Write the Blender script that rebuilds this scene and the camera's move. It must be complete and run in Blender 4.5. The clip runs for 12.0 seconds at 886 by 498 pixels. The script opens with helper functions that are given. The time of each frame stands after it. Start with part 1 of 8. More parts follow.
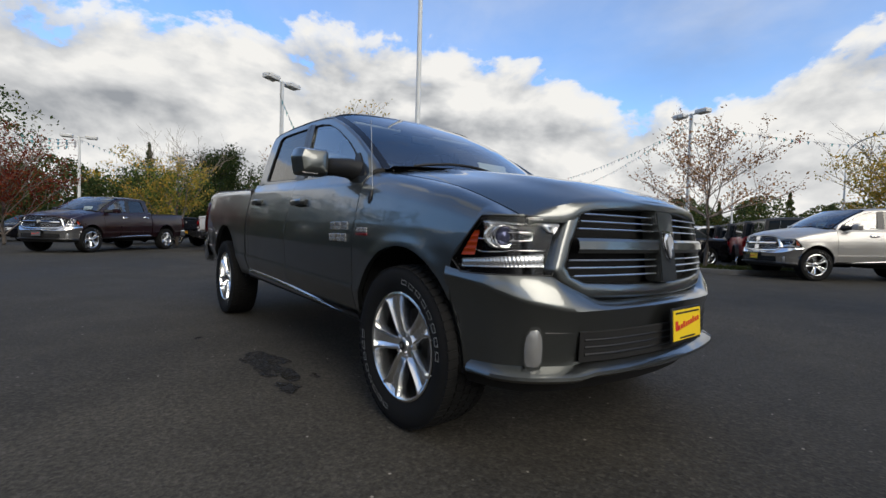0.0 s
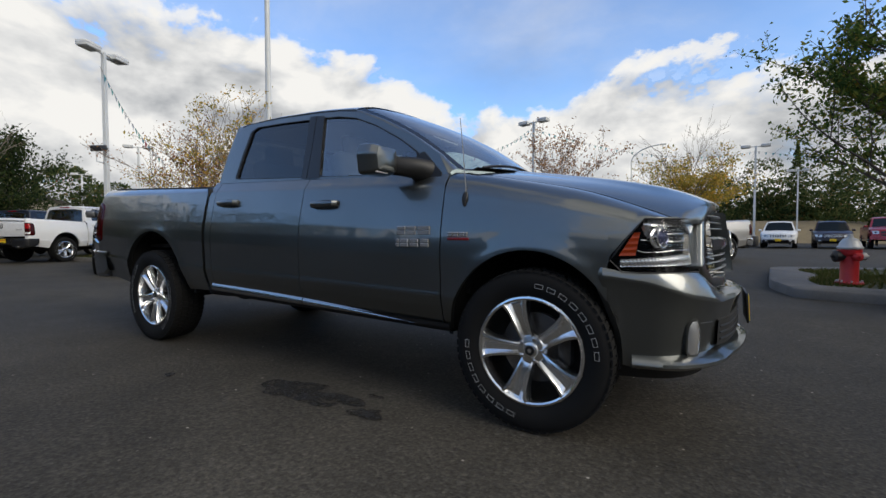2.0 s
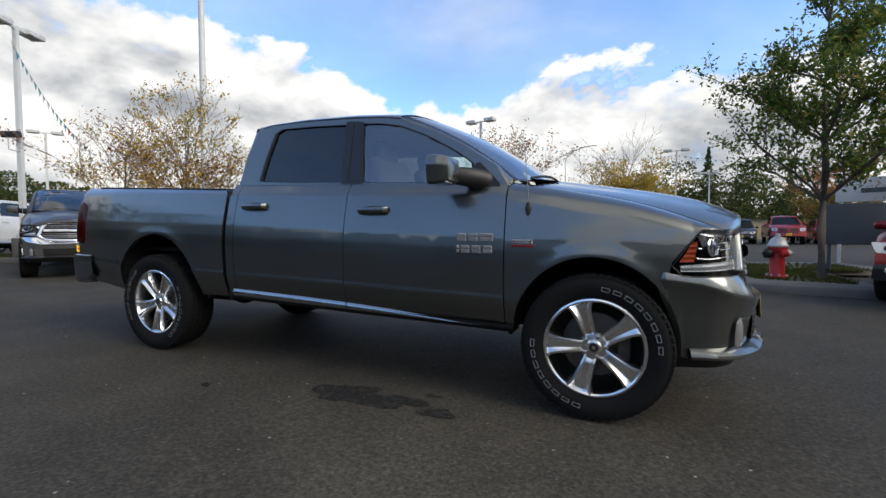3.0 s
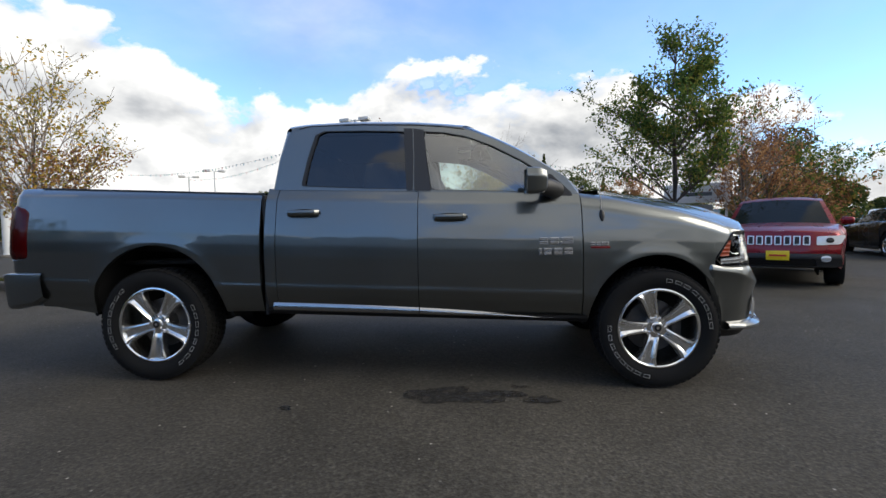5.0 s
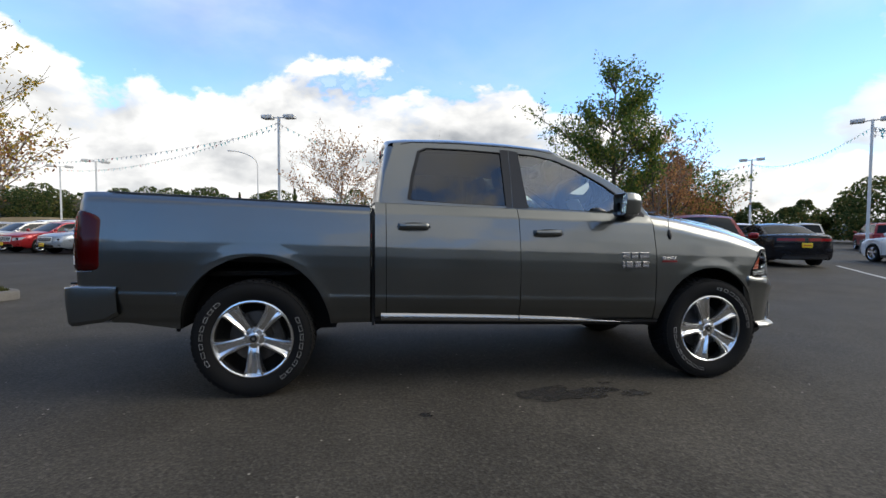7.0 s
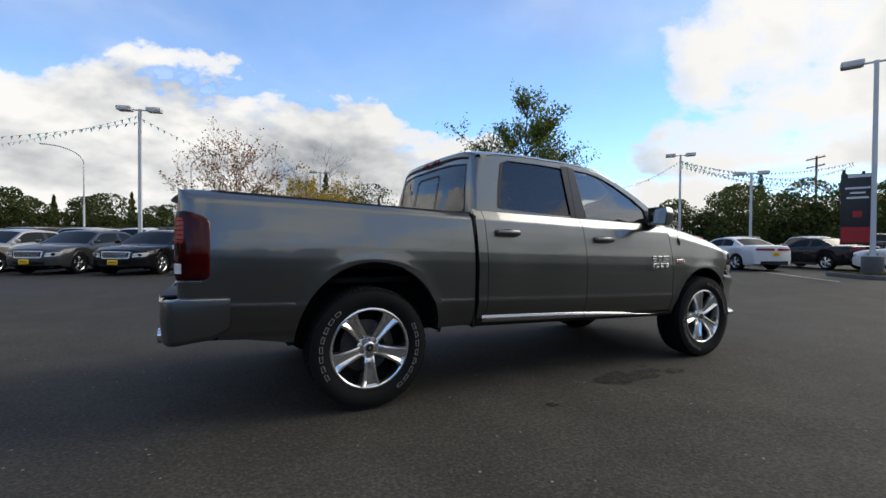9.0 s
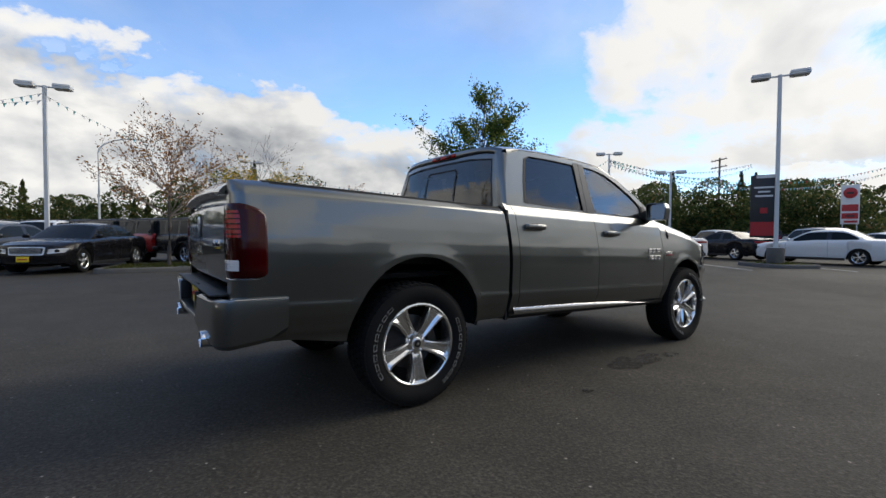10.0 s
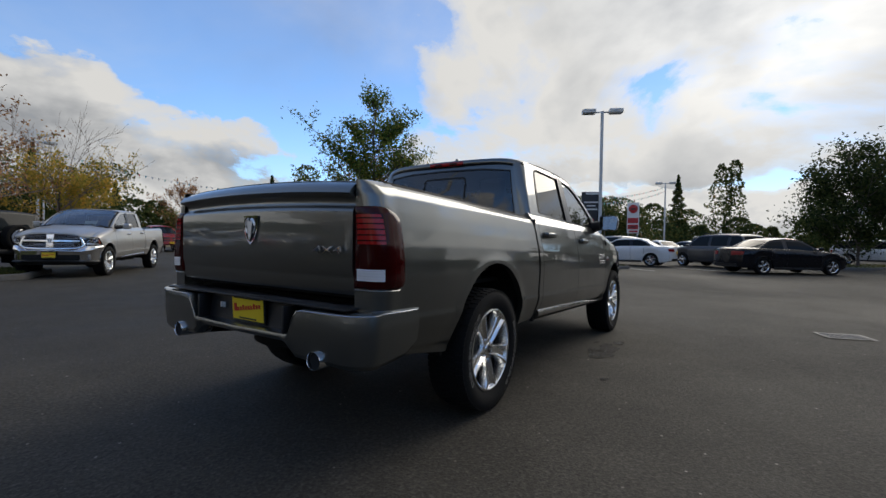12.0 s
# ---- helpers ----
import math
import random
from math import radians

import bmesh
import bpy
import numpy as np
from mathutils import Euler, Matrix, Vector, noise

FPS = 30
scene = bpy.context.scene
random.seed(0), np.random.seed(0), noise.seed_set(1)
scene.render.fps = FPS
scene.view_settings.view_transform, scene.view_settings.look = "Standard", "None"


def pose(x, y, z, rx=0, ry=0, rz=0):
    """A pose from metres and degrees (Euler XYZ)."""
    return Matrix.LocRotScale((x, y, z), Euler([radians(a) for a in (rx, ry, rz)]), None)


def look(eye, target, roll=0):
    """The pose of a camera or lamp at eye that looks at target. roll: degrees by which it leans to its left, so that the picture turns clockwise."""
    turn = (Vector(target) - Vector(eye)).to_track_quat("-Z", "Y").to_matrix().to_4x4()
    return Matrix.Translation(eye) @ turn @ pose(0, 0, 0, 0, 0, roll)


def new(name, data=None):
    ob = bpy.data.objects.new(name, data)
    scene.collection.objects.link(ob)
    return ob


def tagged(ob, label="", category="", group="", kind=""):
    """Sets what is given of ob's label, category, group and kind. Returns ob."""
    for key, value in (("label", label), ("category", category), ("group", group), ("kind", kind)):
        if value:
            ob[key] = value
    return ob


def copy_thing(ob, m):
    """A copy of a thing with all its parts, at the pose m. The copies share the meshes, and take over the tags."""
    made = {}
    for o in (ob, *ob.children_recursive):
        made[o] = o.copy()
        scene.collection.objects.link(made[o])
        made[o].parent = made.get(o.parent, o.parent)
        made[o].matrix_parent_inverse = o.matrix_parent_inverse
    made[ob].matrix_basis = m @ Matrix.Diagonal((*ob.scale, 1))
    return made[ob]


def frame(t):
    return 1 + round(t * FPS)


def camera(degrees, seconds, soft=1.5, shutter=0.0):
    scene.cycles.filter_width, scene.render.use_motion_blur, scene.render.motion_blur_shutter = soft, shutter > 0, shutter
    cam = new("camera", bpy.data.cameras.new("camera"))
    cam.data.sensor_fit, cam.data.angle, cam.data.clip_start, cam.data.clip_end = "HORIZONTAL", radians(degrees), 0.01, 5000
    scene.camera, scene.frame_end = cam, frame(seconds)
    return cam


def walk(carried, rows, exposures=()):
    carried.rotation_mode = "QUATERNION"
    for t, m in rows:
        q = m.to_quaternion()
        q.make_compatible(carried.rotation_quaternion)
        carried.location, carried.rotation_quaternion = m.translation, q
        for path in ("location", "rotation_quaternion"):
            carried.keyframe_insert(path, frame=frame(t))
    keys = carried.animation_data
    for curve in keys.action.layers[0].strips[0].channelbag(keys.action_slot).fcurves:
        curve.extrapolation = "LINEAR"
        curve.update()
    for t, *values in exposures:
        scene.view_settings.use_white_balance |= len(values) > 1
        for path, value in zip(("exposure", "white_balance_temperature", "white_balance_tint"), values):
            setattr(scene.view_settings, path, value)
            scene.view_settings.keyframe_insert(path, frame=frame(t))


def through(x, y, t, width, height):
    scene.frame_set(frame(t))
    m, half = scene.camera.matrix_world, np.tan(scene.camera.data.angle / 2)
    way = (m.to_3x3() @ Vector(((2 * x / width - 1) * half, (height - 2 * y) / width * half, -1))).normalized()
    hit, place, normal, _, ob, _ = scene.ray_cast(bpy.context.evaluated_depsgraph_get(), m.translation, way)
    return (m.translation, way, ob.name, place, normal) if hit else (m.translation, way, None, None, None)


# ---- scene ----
cam = camera(90.0, 12.0)
PATH = [
    (0, (3.659, -2.215, 0.95), (2.105, -0.958, 0.886), 1.5),
    (0.5, (3.385, -2.379, 0.948), (1.973, -0.964, 0.88), -0.6),
    (1, (3.147, -2.593, 0.934), (1.835, -1.085, 0.858), 1.3),
    (1.5, (2.88, -2.886, 0.95), (1.742, -1.242, 0.894), 0.4),
    (2, (2.559, -3.08, 0.97), (1.534, -1.364, 0.901), -0.1),
    (2.5, (2.261, -3.263, 1.004), (1.332, -1.494, 0.926), 1.1),
    (3, (1.963, -3.531, 1.04), (1.195, -1.687, 0.95), 0.0),
    (3.2, (1.844, -3.608, 1.026), (1.115, -1.75, 0.91), 0.1),
    (4.8, (0.688, -4.032, 1.095), (0.52, -2.043, 0.968), 0.4),
    (5, (0.53, -4.05, 1.097), (0.404, -2.056, 0.997), -0.9),
    (5.5, (0.163, -4.061, 1.135), (0.168, -2.064, 1.031), 0.2),
    (6, (-0.218, -4.182, 1.17), (-0.062, -2.19, 1.083), -0.5),
    (6.5, (-0.587, -4.227, 1.162), (-0.377, -2.239, 1.084), -0.3),
    (7, (-0.954, -4.219, 1.185), (-0.641, -2.245, 1.099), 0.3),
    (8.8, (-2.531, -3.868, 1.146), (-1.679, -2.058, 1.112), 0.6),
    (9, (-2.7, -3.855, 1.132), (-1.796, -2.071, 1.102), 0.4),
    (9.5, (-3.053, -3.686, 1.133), (-2.011, -1.979, 1.111), -0.2),
    (10, (-3.365, -3.447, 1.131), (-2.199, -1.823, 1.074), 0.3),
    (10.5, (-3.708, -3.224, 1.162), (-2.382, -1.728, 1.123), 0.9),
    (11, (-3.981, -2.986, 1.139), (-2.5, -1.643, 1.09), 1.1),
    (11.5, (-4.234, -2.627, 1.156), (-2.681, -1.368, 1.14), 0.8),
    (12, (-4.476, -2.338, 1.14), (-2.805, -1.24, 1.105), 1.0),
]
EXPOSURES = [(0.0, 0.10), (2.0, 0.12), (3.0, 0.40), (5.0, 0.49), (7.0, 0.49), (9.0, 0.21), (11.5, 0.04), (12.0, -0.16)]
walk(cam, [(t, look(eye, target, roll)) for t, eye, target, roll in PATH], EXPOSURES)

# ---- world and sun ----
SUN_AZ, SUN_EL = radians(-8.0), radians(34.0)
world = bpy.data.worlds.new("world")
scene.world = world
world.use_nodes = True


def link(nt, a, b):
    nt.links.new(a, b)


def mathn(nt, op, a, b=None, clamp=False):
    n = nt.nodes.new("ShaderNodeMath")
    n.operation, n.use_clamp = op, clamp
    for i, v in enumerate((a, b)):
        if v is None:
            continue
        if isinstance(v, (int, float)):
            n.inputs[i].default_value = v
        else:
            link(nt, v, n.inputs[i])
    return n.outputs[0]


def rampn(nt, fac, stops):
    n = nt.nodes.new("ShaderNodeValToRGB")
    els = n.color_ramp.elements
    while len(els) < len(stops):
        els.new(0.5)
    for e, (p, c) in zip(els, stops):
        e.position = p
        e.color = (c, c, c, 1) if isinstance(c, (int, float)) else (*c, 1)
    link(nt, fac, n.inputs[0])
    return n.outputs[0]


def noisen(nt, vec, scale, detail=4.0, rough=0.55, dist=0.0):
    n = nt.nodes.new("ShaderNodeTexNoise")
    n.inputs["Scale"].default_value, n.inputs["Detail"].default_value = scale, detail
    n.inputs["Roughness"].default_value, n.inputs["Distortion"].default_value = rough, dist
    if vec is not None:
        link(nt, vec, n.inputs["Vector"])
    return n.outputs["Fac"]


def mixn(nt, fac, a, b, kind="MIX"):
    n = nt.nodes.new("ShaderNodeMix")
    n.data_type, n.blend_type = "RGBA", kind
    for sock, v in ((n.inputs[0], fac), (n.inputs[6], a), (n.inputs[7], b)):
        if isinstance(v, (int, float)):
            sock.default_value = v
        elif isinstance(v, tuple):
            sock.default_value = (*v, 1)
        else:
            link(nt, v, sock)
    return n.outputs[2]


def build_sky():
    nt = world.node_tree
    nt.nodes.clear()
    out = nt.nodes.new("ShaderNodeOutputWorld")
    bg = nt.nodes.new("ShaderNodeBackground")
    sky = nt.nodes.new("ShaderNodeTexSky")
    sky.sky_type, sky.sun_disc = "NISHITA", False
    sky.sun_elevation, sky.sun_rotation = SUN_EL, radians(90) - SUN_AZ
    sky.air_density, sky.dust_density, sky.ozone_density = 1.0, 0.08, 1.8
    tc = nt.nodes.new("ShaderNodeTexCoord")
    sep = nt.nodes.new("ShaderNodeSeparateXYZ")
    link(nt, tc.outputs["Generated"], sep.inputs[0])
    x, y, z = sep.outputs
    zz = mathn(nt, "MAXIMUM", z, 0.0)
    bear = mathn(nt, "ADD", mathn(nt, "DIVIDE", mathn(nt, "ARCTAN2", y, x), 2 * math.pi), 0.5)
    # thin high veil: directions spread on a plane above
    dn = mathn(nt, "ADD", zz, 0.22)
    px, py = mathn(nt, "DIVIDE", x, dn), mathn(nt, "DIVIDE", y, dn)
    comb = nt.nodes.new("ShaderNodeCombineXYZ")
    link(nt, px, comb.inputs[0]); link(nt, py, comb.inputs[1])
    comb.inputs[2].default_value = 3.7
    thin = noisen(nt, comb.outputs[0], 0.85, 7, 0.58, 0.5)
    veil = rampn(nt, thin, [(0.42, 0.02), (0.58, 0.20), (0.78, 0.62)])

    def shifted(up, side):
        mp = nt.nodes.new("ShaderNodeMapping")
        mp.inputs["Scale"].default_value = (1.0, 1.0, 1.75)
        mp.inputs["Location"].default_value = (0.62 + side, 1.15, 0.6 + up)
        link(nt, tc.outputs["Generated"], mp.inputs[0])
        return mp.outputs[0]
    # cumulus bank above the horizon: its height changes with the bearing
    # unseen bearings 0.03 to 0.45 are shaped for the flanks' reflections
    crest = rampn(nt, bear, [(0.0, 0.36), (0.10, 0.20), (0.19, 0.18), (0.28, 0.30), (0.38, 0.32), (0.45, 0.15), (0.55, 0.10), (0.62, 0.10), (0.665, 0.19), (0.70, 0.245), (0.75, 0.265), (0.84, 0.30), (0.93, 0.37), (1.0, 0.36)])
    under = mathn(nt, "DIVIDE", mathn(nt, "SUBTRACT", crest, zz), 0.17)
    under = mathn(nt, "MINIMUM", mathn(nt, "MAXIMUM", under, -1.2), 1.0)
    heap, heap_up = noisen(nt, shifted(0, 0), 3.6, 10, 0.56, 0.15), noisen(nt, shifted(0.085, 0.03), 3.6, 4, 0.50, 0.15)
    bank = rampn(nt, mathn(nt, "ADD", heap, mathn(nt, "MULTIPLY", under, 0.34)), [(0.500, 0.0), (0.535, 0.85), (0.58, 1.0)])
    # large broken heaps higher up towards the sun; unseen ones added behind the lot
    # bearings 0.03 to 0.45 are unseen, their cover set to light the flanks
    east = rampn(nt, bear, [(0.0, 0.78), (0.10, 0.62), (0.19, 0.66), (0.26, 1.07), (0.40, 1.10), (0.46, 1.08), (0.53, 1.15), (0.590, 1.13), (0.622, 0.76), (0.67, 0.56), (0.72, 0.50), (0.95, 0.55), (1.0, 0.75)])
    # cloud overhead is unseen too, thickened to whiten the light from above
    tall = rampn(nt, zz, [(0.07, 0.62), (0.15, 1.02), (0.55, 1.0), (0.66, 1.25), (1.0, 1.4)])
    loose = noisen(nt, shifted(1.7, 0.0), 2.3, 10, 0.57, 0.2)
    loose_up = noisen(nt, shifted(1.82, 0.05), 2.3, 4, 0.50, 0.2)
    want = mathn(nt, "MULTIPLY", mathn(nt, "SUBTRACT", mathn(nt, "MULTIPLY", east, tall), 0.97), 0.60)
    drift = rampn(nt, mathn(nt, "ADD", loose, want), [(0.50, 0.0), (0.545, 0.75), (0.60, 1.0)])
    cover = mathn(nt, "MAXIMUM", mathn(nt, "MAXIMUM", bank, drift), mathn(nt, "MULTIPLY", veil, 0.8))
    # sunlit heads where little cloud lies above, grey bodies and bases
    lit_a = mathn(nt, "ADD", mathn(nt, "MULTIPLY", mathn(nt, "SUBTRACT", heap, heap_up), 2.6), mathn(nt, "ADD", mathn(nt, "MULTIPLY", under, -0.13), 0.055))
    lit_b = mathn(nt, "SUBTRACT", mathn(nt, "MULTIPLY", mathn(nt, "SUBTRACT", loose, loose_up), 1.9), mathn(nt, "MULTIPLY", mathn(nt, "SUBTRACT", loose, 0.5), 3.2))
    pick = nt.nodes.new("ShaderNodeMix")
    link(nt, mathn(nt, "GREATER_THAN", bank, mathn(nt, "MULTIPLY", drift, 0.999)), pick.inputs[0])
    link(nt, lit_b, pick.inputs[2]); link(nt, lit_a, pick.inputs[3])
    lit = mathn(nt, "ADD", pick.outputs[0], 0.60)
    ccol = rampn(nt, lit, [(0.08, (0.36, 0.38, 0.41)), (0.36, (0.64, 0.65, 0.66)), (0.58, (0.86, 0.86, 0.85)), (0.72, (1.0, 0.985, 0.95))])
    sund = mathn(nt, "ADD", mathn(nt, "MULTIPLY", x, math.cos(SUN_AZ) * math.cos(SUN_EL)),
                 mathn(nt, "ADD", mathn(nt, "MULTIPLY", y, math.sin(SUN_AZ) * math.cos(SUN_EL)), mathn(nt, "MULTIPLY", z, math.sin(SUN_EL))))
    glow = rampn(nt, sund, [(0.0, 0.53), (0.25, 0.49), (0.65, 0.48), (0.90, 0.54), (1.0, 0.85)])
    ccol = mixn(nt, 1.0, ccol, glow, "MULTIPLY")
    blue = mixn(nt, 1.0, sky.outputs[0], (SKY_GAIN * 0.80, SKY_GAIN * 0.97, SKY_GAIN * 1.17), "MULTIPLY")
    blue = mixn(nt, 1.0, blue, rampn(nt, sund, [(0.45, 1.0), (0.92, 0.76)]), "MULTIPLY")
    col = mixn(nt, cover, blue, mixn(nt, 1.0, ccol, (CLOUD_GAIN * 2, CLOUD_GAIN * 2, CLOUD_GAIN * 2), "MULTIPLY"))
    link(nt, col, bg.inputs[0])
    bg.inputs[1].default_value = 0.1
    link(nt, bg.outputs[0], out.inputs[0])


SKY_GAIN, CLOUD_GAIN = 1.95, 8.0
build_sky()
sun = new("sun", bpy.data.lights.new("sun", "SUN"))
sun.data.energy, sun.data.angle, sun.data.color = 1.75, radians(40), (1.0, 0.92, 0.80)
sun.matrix_world = look((math.cos(SUN_AZ) * math.cos(SUN_EL) * 60, math.sin(SUN_AZ) * math.cos(SUN_EL) * 60, math.sin(SUN_EL) * 60), (0, 0, 0))
scene.view_settings.exposure = 0.0

# ---- materials ----
MATS = {}


def principled(name, color, rough=0.5, metal=0.0, **more):
    m = bpy.data.materials.new(name)
    m.use_nodes = True
    b = m.node_tree.nodes["Principled BSDF"]
    b.inputs["Base Color"].default_value = (*color, 1)
    b.inputs["Roughness"].default_value, b.inputs["Metallic"].default_value = rough, metal
    for k, v in more.items():
        b.inputs[k.replace("_", " ")].default_value = v
    MATS[name] = m
    return m


def shader(m):
    return m.node_tree, m.node_tree.nodes["Principled BSDF"]


def grain(m, scale, amount, fine=0.0, rough_amount=0.0, bump=0.0, bump_scale=200.0):
    """Mottle a material's colour and roughness at two scales, with a fine bump."""
    nt, b = shader(m)
    tc = nt.nodes.new("ShaderNodeTexCoord")
    c = tuple(b.inputs["Base Color"].default_value)[:3]
    f = noisen(nt, tc.outputs["Object"], scale, 5, 0.6)
    g = noisen(nt, tc.outputs["Object"], scale * 14, 3, 0.6)
    f = mathn(nt, "ADD", mathn(nt, "MULTIPLY", f, 0.65), mathn(nt, "MULTIPLY", g, 0.35))
    lo, hi = tuple(v * (1 - amount) for v in c), tuple(min(1, v * (1 + amount)) for v in c)
    link(nt, rampn(nt, f, [(0.3, lo), (0.7, hi)]), b.inputs["Base Color"])
    if rough_amount:
        r = b.inputs["Roughness"].default_value
        link(nt, rampn(nt, f, [(0.3, max(0.02, r - rough_amount)), (0.7, min(1, r + rough_amount))]), b.inputs["Roughness"])
    if bump:
        bp = nt.nodes.new("ShaderNodeBump")
        bp.inputs["Strength"].default_value, bp.inputs["Distance"].default_value = bump, 0.004
        link(nt, noisen(nt, tc.outputs["Object"], bump_scale, 3, 0.6), bp.inputs["Height"])
        link(nt, bp.outputs[0], b.inputs["Normal"])
    return m


def car_paint(name, color, metal=0.55, rough=0.30, coat=1.0):
    m = principled(name, color, rough, metal, Coat_Weight=coat, Coat_Roughness=0.02, Coat_IOR=1.68)
    nt, b = shader(m)
    tc = nt.nodes.new("ShaderNodeTexCoord")
    flake = noisen(nt, tc.outputs["Object"], 900.0, 1, 0.5)
    dust = noisen(nt, tc.outputs["Object"], 2.2, 4, 0.6)
    lo, hi = tuple(v * 0.86 for v in color), tuple(min(1, v * 1.16) for v in color)
    c = rampn(nt, flake, [(0.35, lo), (0.65, hi)])
    link(nt, c, b.inputs["Base Color"])
    link(nt, rampn(nt, dust, [(0.35, rough - 0.03), (0.7, rough + 0.05)]), b.inputs["Roughness"])
    link(nt, rampn(nt, dust, [(0.4, 0.015), (0.75, 0.05)]), b.inputs["Coat Roughness"])
    # faint waviness of pressed sheet metal
    wave = nt.nodes.new("ShaderNodeBump")
    wave.inputs["Strength"].default_value, wave.inputs["Distance"].default_value = 0.35, 0.010
    link(nt, noisen(nt, tc.outputs["Object"], 3.2, 2, 0.4), wave.inputs["Height"])
    link(nt, wave.outputs[0], b.inputs["Coat Normal"])
    link(nt, wave.outputs[0], b.inputs["Normal"])
    return m


GREY_PAINT = car_paint("grey_paint", (0.130, 0.138, 0.133), 0.94, 0.32)
BLACK_PLASTIC = grain(principled("black_plastic", (0.008, 0.008, 0.0085), 0.5), 6, 0.25, bump=0.05, bump_scale=600)
GLOSS_BLACK = principled("gloss_black", (0.008, 0.008, 0.009), 0.08)
RUBBER_SEAL = principled("rubber_seal", (0.010, 0.010, 0.010), 0.6)
UNDERBODY = grain(principled("underbody", (0.006, 0.006, 0.006), 0.9), 5, 0.4)
CHROME = principled("chrome", (0.85, 0.85, 0.86), 0.05, 1.0)
ALLOY = grain(principled("polished_alloy", (0.90, 0.90, 0.89), 0.22, 1.0), 8, 0.06, rough_amount=0.04)
ALLOY_DARK = principled("machined_pocket", (0.25, 0.25, 0.26), 0.3, 1.0)
BRAKE = grain(principled("brake_iron", (0.075, 0.070, 0.066), 0.5, 0.8), 20, 0.3)
TYRE = grain(principled("tyre_rubber", (0.009, 0.009, 0.009), 0.85, Specular_IOR_Level=0.22), 9, 0.3, rough_amount=0.08, bump=0.12, bump_scale=400)
TYRE_WHITE = principled("tyre_letter_white", (0.50, 0.50, 0.48), 0.6)
LED_STRIP = principled("led_reflector", (0.66, 0.67, 0.68), 0.20, 0.85)
AMBER = principled("amber_plastic", (0.46, 0.050, 0.003), 0.3)
RED_LENS = principled("red_lens", (0.036, 0.0010, 0.0014), 0.10, 0.0, Specular_IOR_Level=0.28)
RED_BRIGHT = principled("red_lens_bright", (0.42, 0.006, 0.008), 0.12)
WHITE_LENS = principled("reversing_lens", (0.75, 0.72, 0.70), 0.12, 0.0, Coat_Weight=1.0)
FOG_COVER = principled("fog_lamp_lens", (0.26, 0.26, 0.255), 0.12, 0.3, Coat_Weight=1.0)
YELLOW = grain(principled("yellow_plate", (0.85, 0.60, 0.02), 0.4), 20, 0.05)
RED_INK = principled("red_print", (0.55, 0.03, 0.02), 0.5)
BLACK_INK = principled("black_print", (0.015, 0.015, 0.015), 0.5)
SEAT_CLOTH = grain(principled("seat_cloth", (0.05, 0.05, 0.052), 0.85), 30, 0.2)
HEADLINER = grain(principled("headliner", (0.58, 0.58, 0.55), 0.9), 40, 0.06)
DASH = grain(principled("dash_plastic", (0.025, 0.025, 0.027), 0.55), 30, 0.2)


def tinted_glass(name, tint, see, gloss=1.15, least=0.045):
    """Window glass: a mirror-like face over a partly see-through dark body."""
    m = bpy.data.materials.new(name)
    m.use_nodes = True
    nt = m.node_tree
    nt.nodes.clear()
    out = nt.nodes.new("ShaderNodeOutputMaterial")
    tr = nt.nodes.new("ShaderNodeBsdfTransparent")
    tr.inputs[0].default_value = (tint[0] * see, tint[1] * see, tint[2] * see, 1)
    gl = nt.nodes.new("ShaderNodeBsdfGlossy")
    gl.inputs["Roughness"].default_value = 0.01
    fr = nt.nodes.new("ShaderNodeFresnel")
    fr.inputs[0].default_value = 1.5
    mx = nt.nodes.new("ShaderNodeMixShader")
    link(nt, mathn(nt, "ADD", mathn(nt, "MULTIPLY", fr.outputs[0], gloss), least, True), mx.inputs[0])
    link(nt, tr.outputs[0], mx.inputs[1]); link(nt, gl.outputs[0], mx.inputs[2])
    link(nt, mx.outputs[0], out.inputs[0])
    MATS[name] = m
    return m


GLASS_FRONT = tinted_glass("front_glass", (0.84, 0.97, 0.94), 0.95, 1.4, 0.17)
GLASS_DARK = tinted_glass("privacy_glass", (0.9, 0.95, 1.0), 0.10)
GLASS_SHIELD = tinted_glass("windshield_glass", (0.80, 0.93, 0.92), 0.80, 1.4, 0.20)


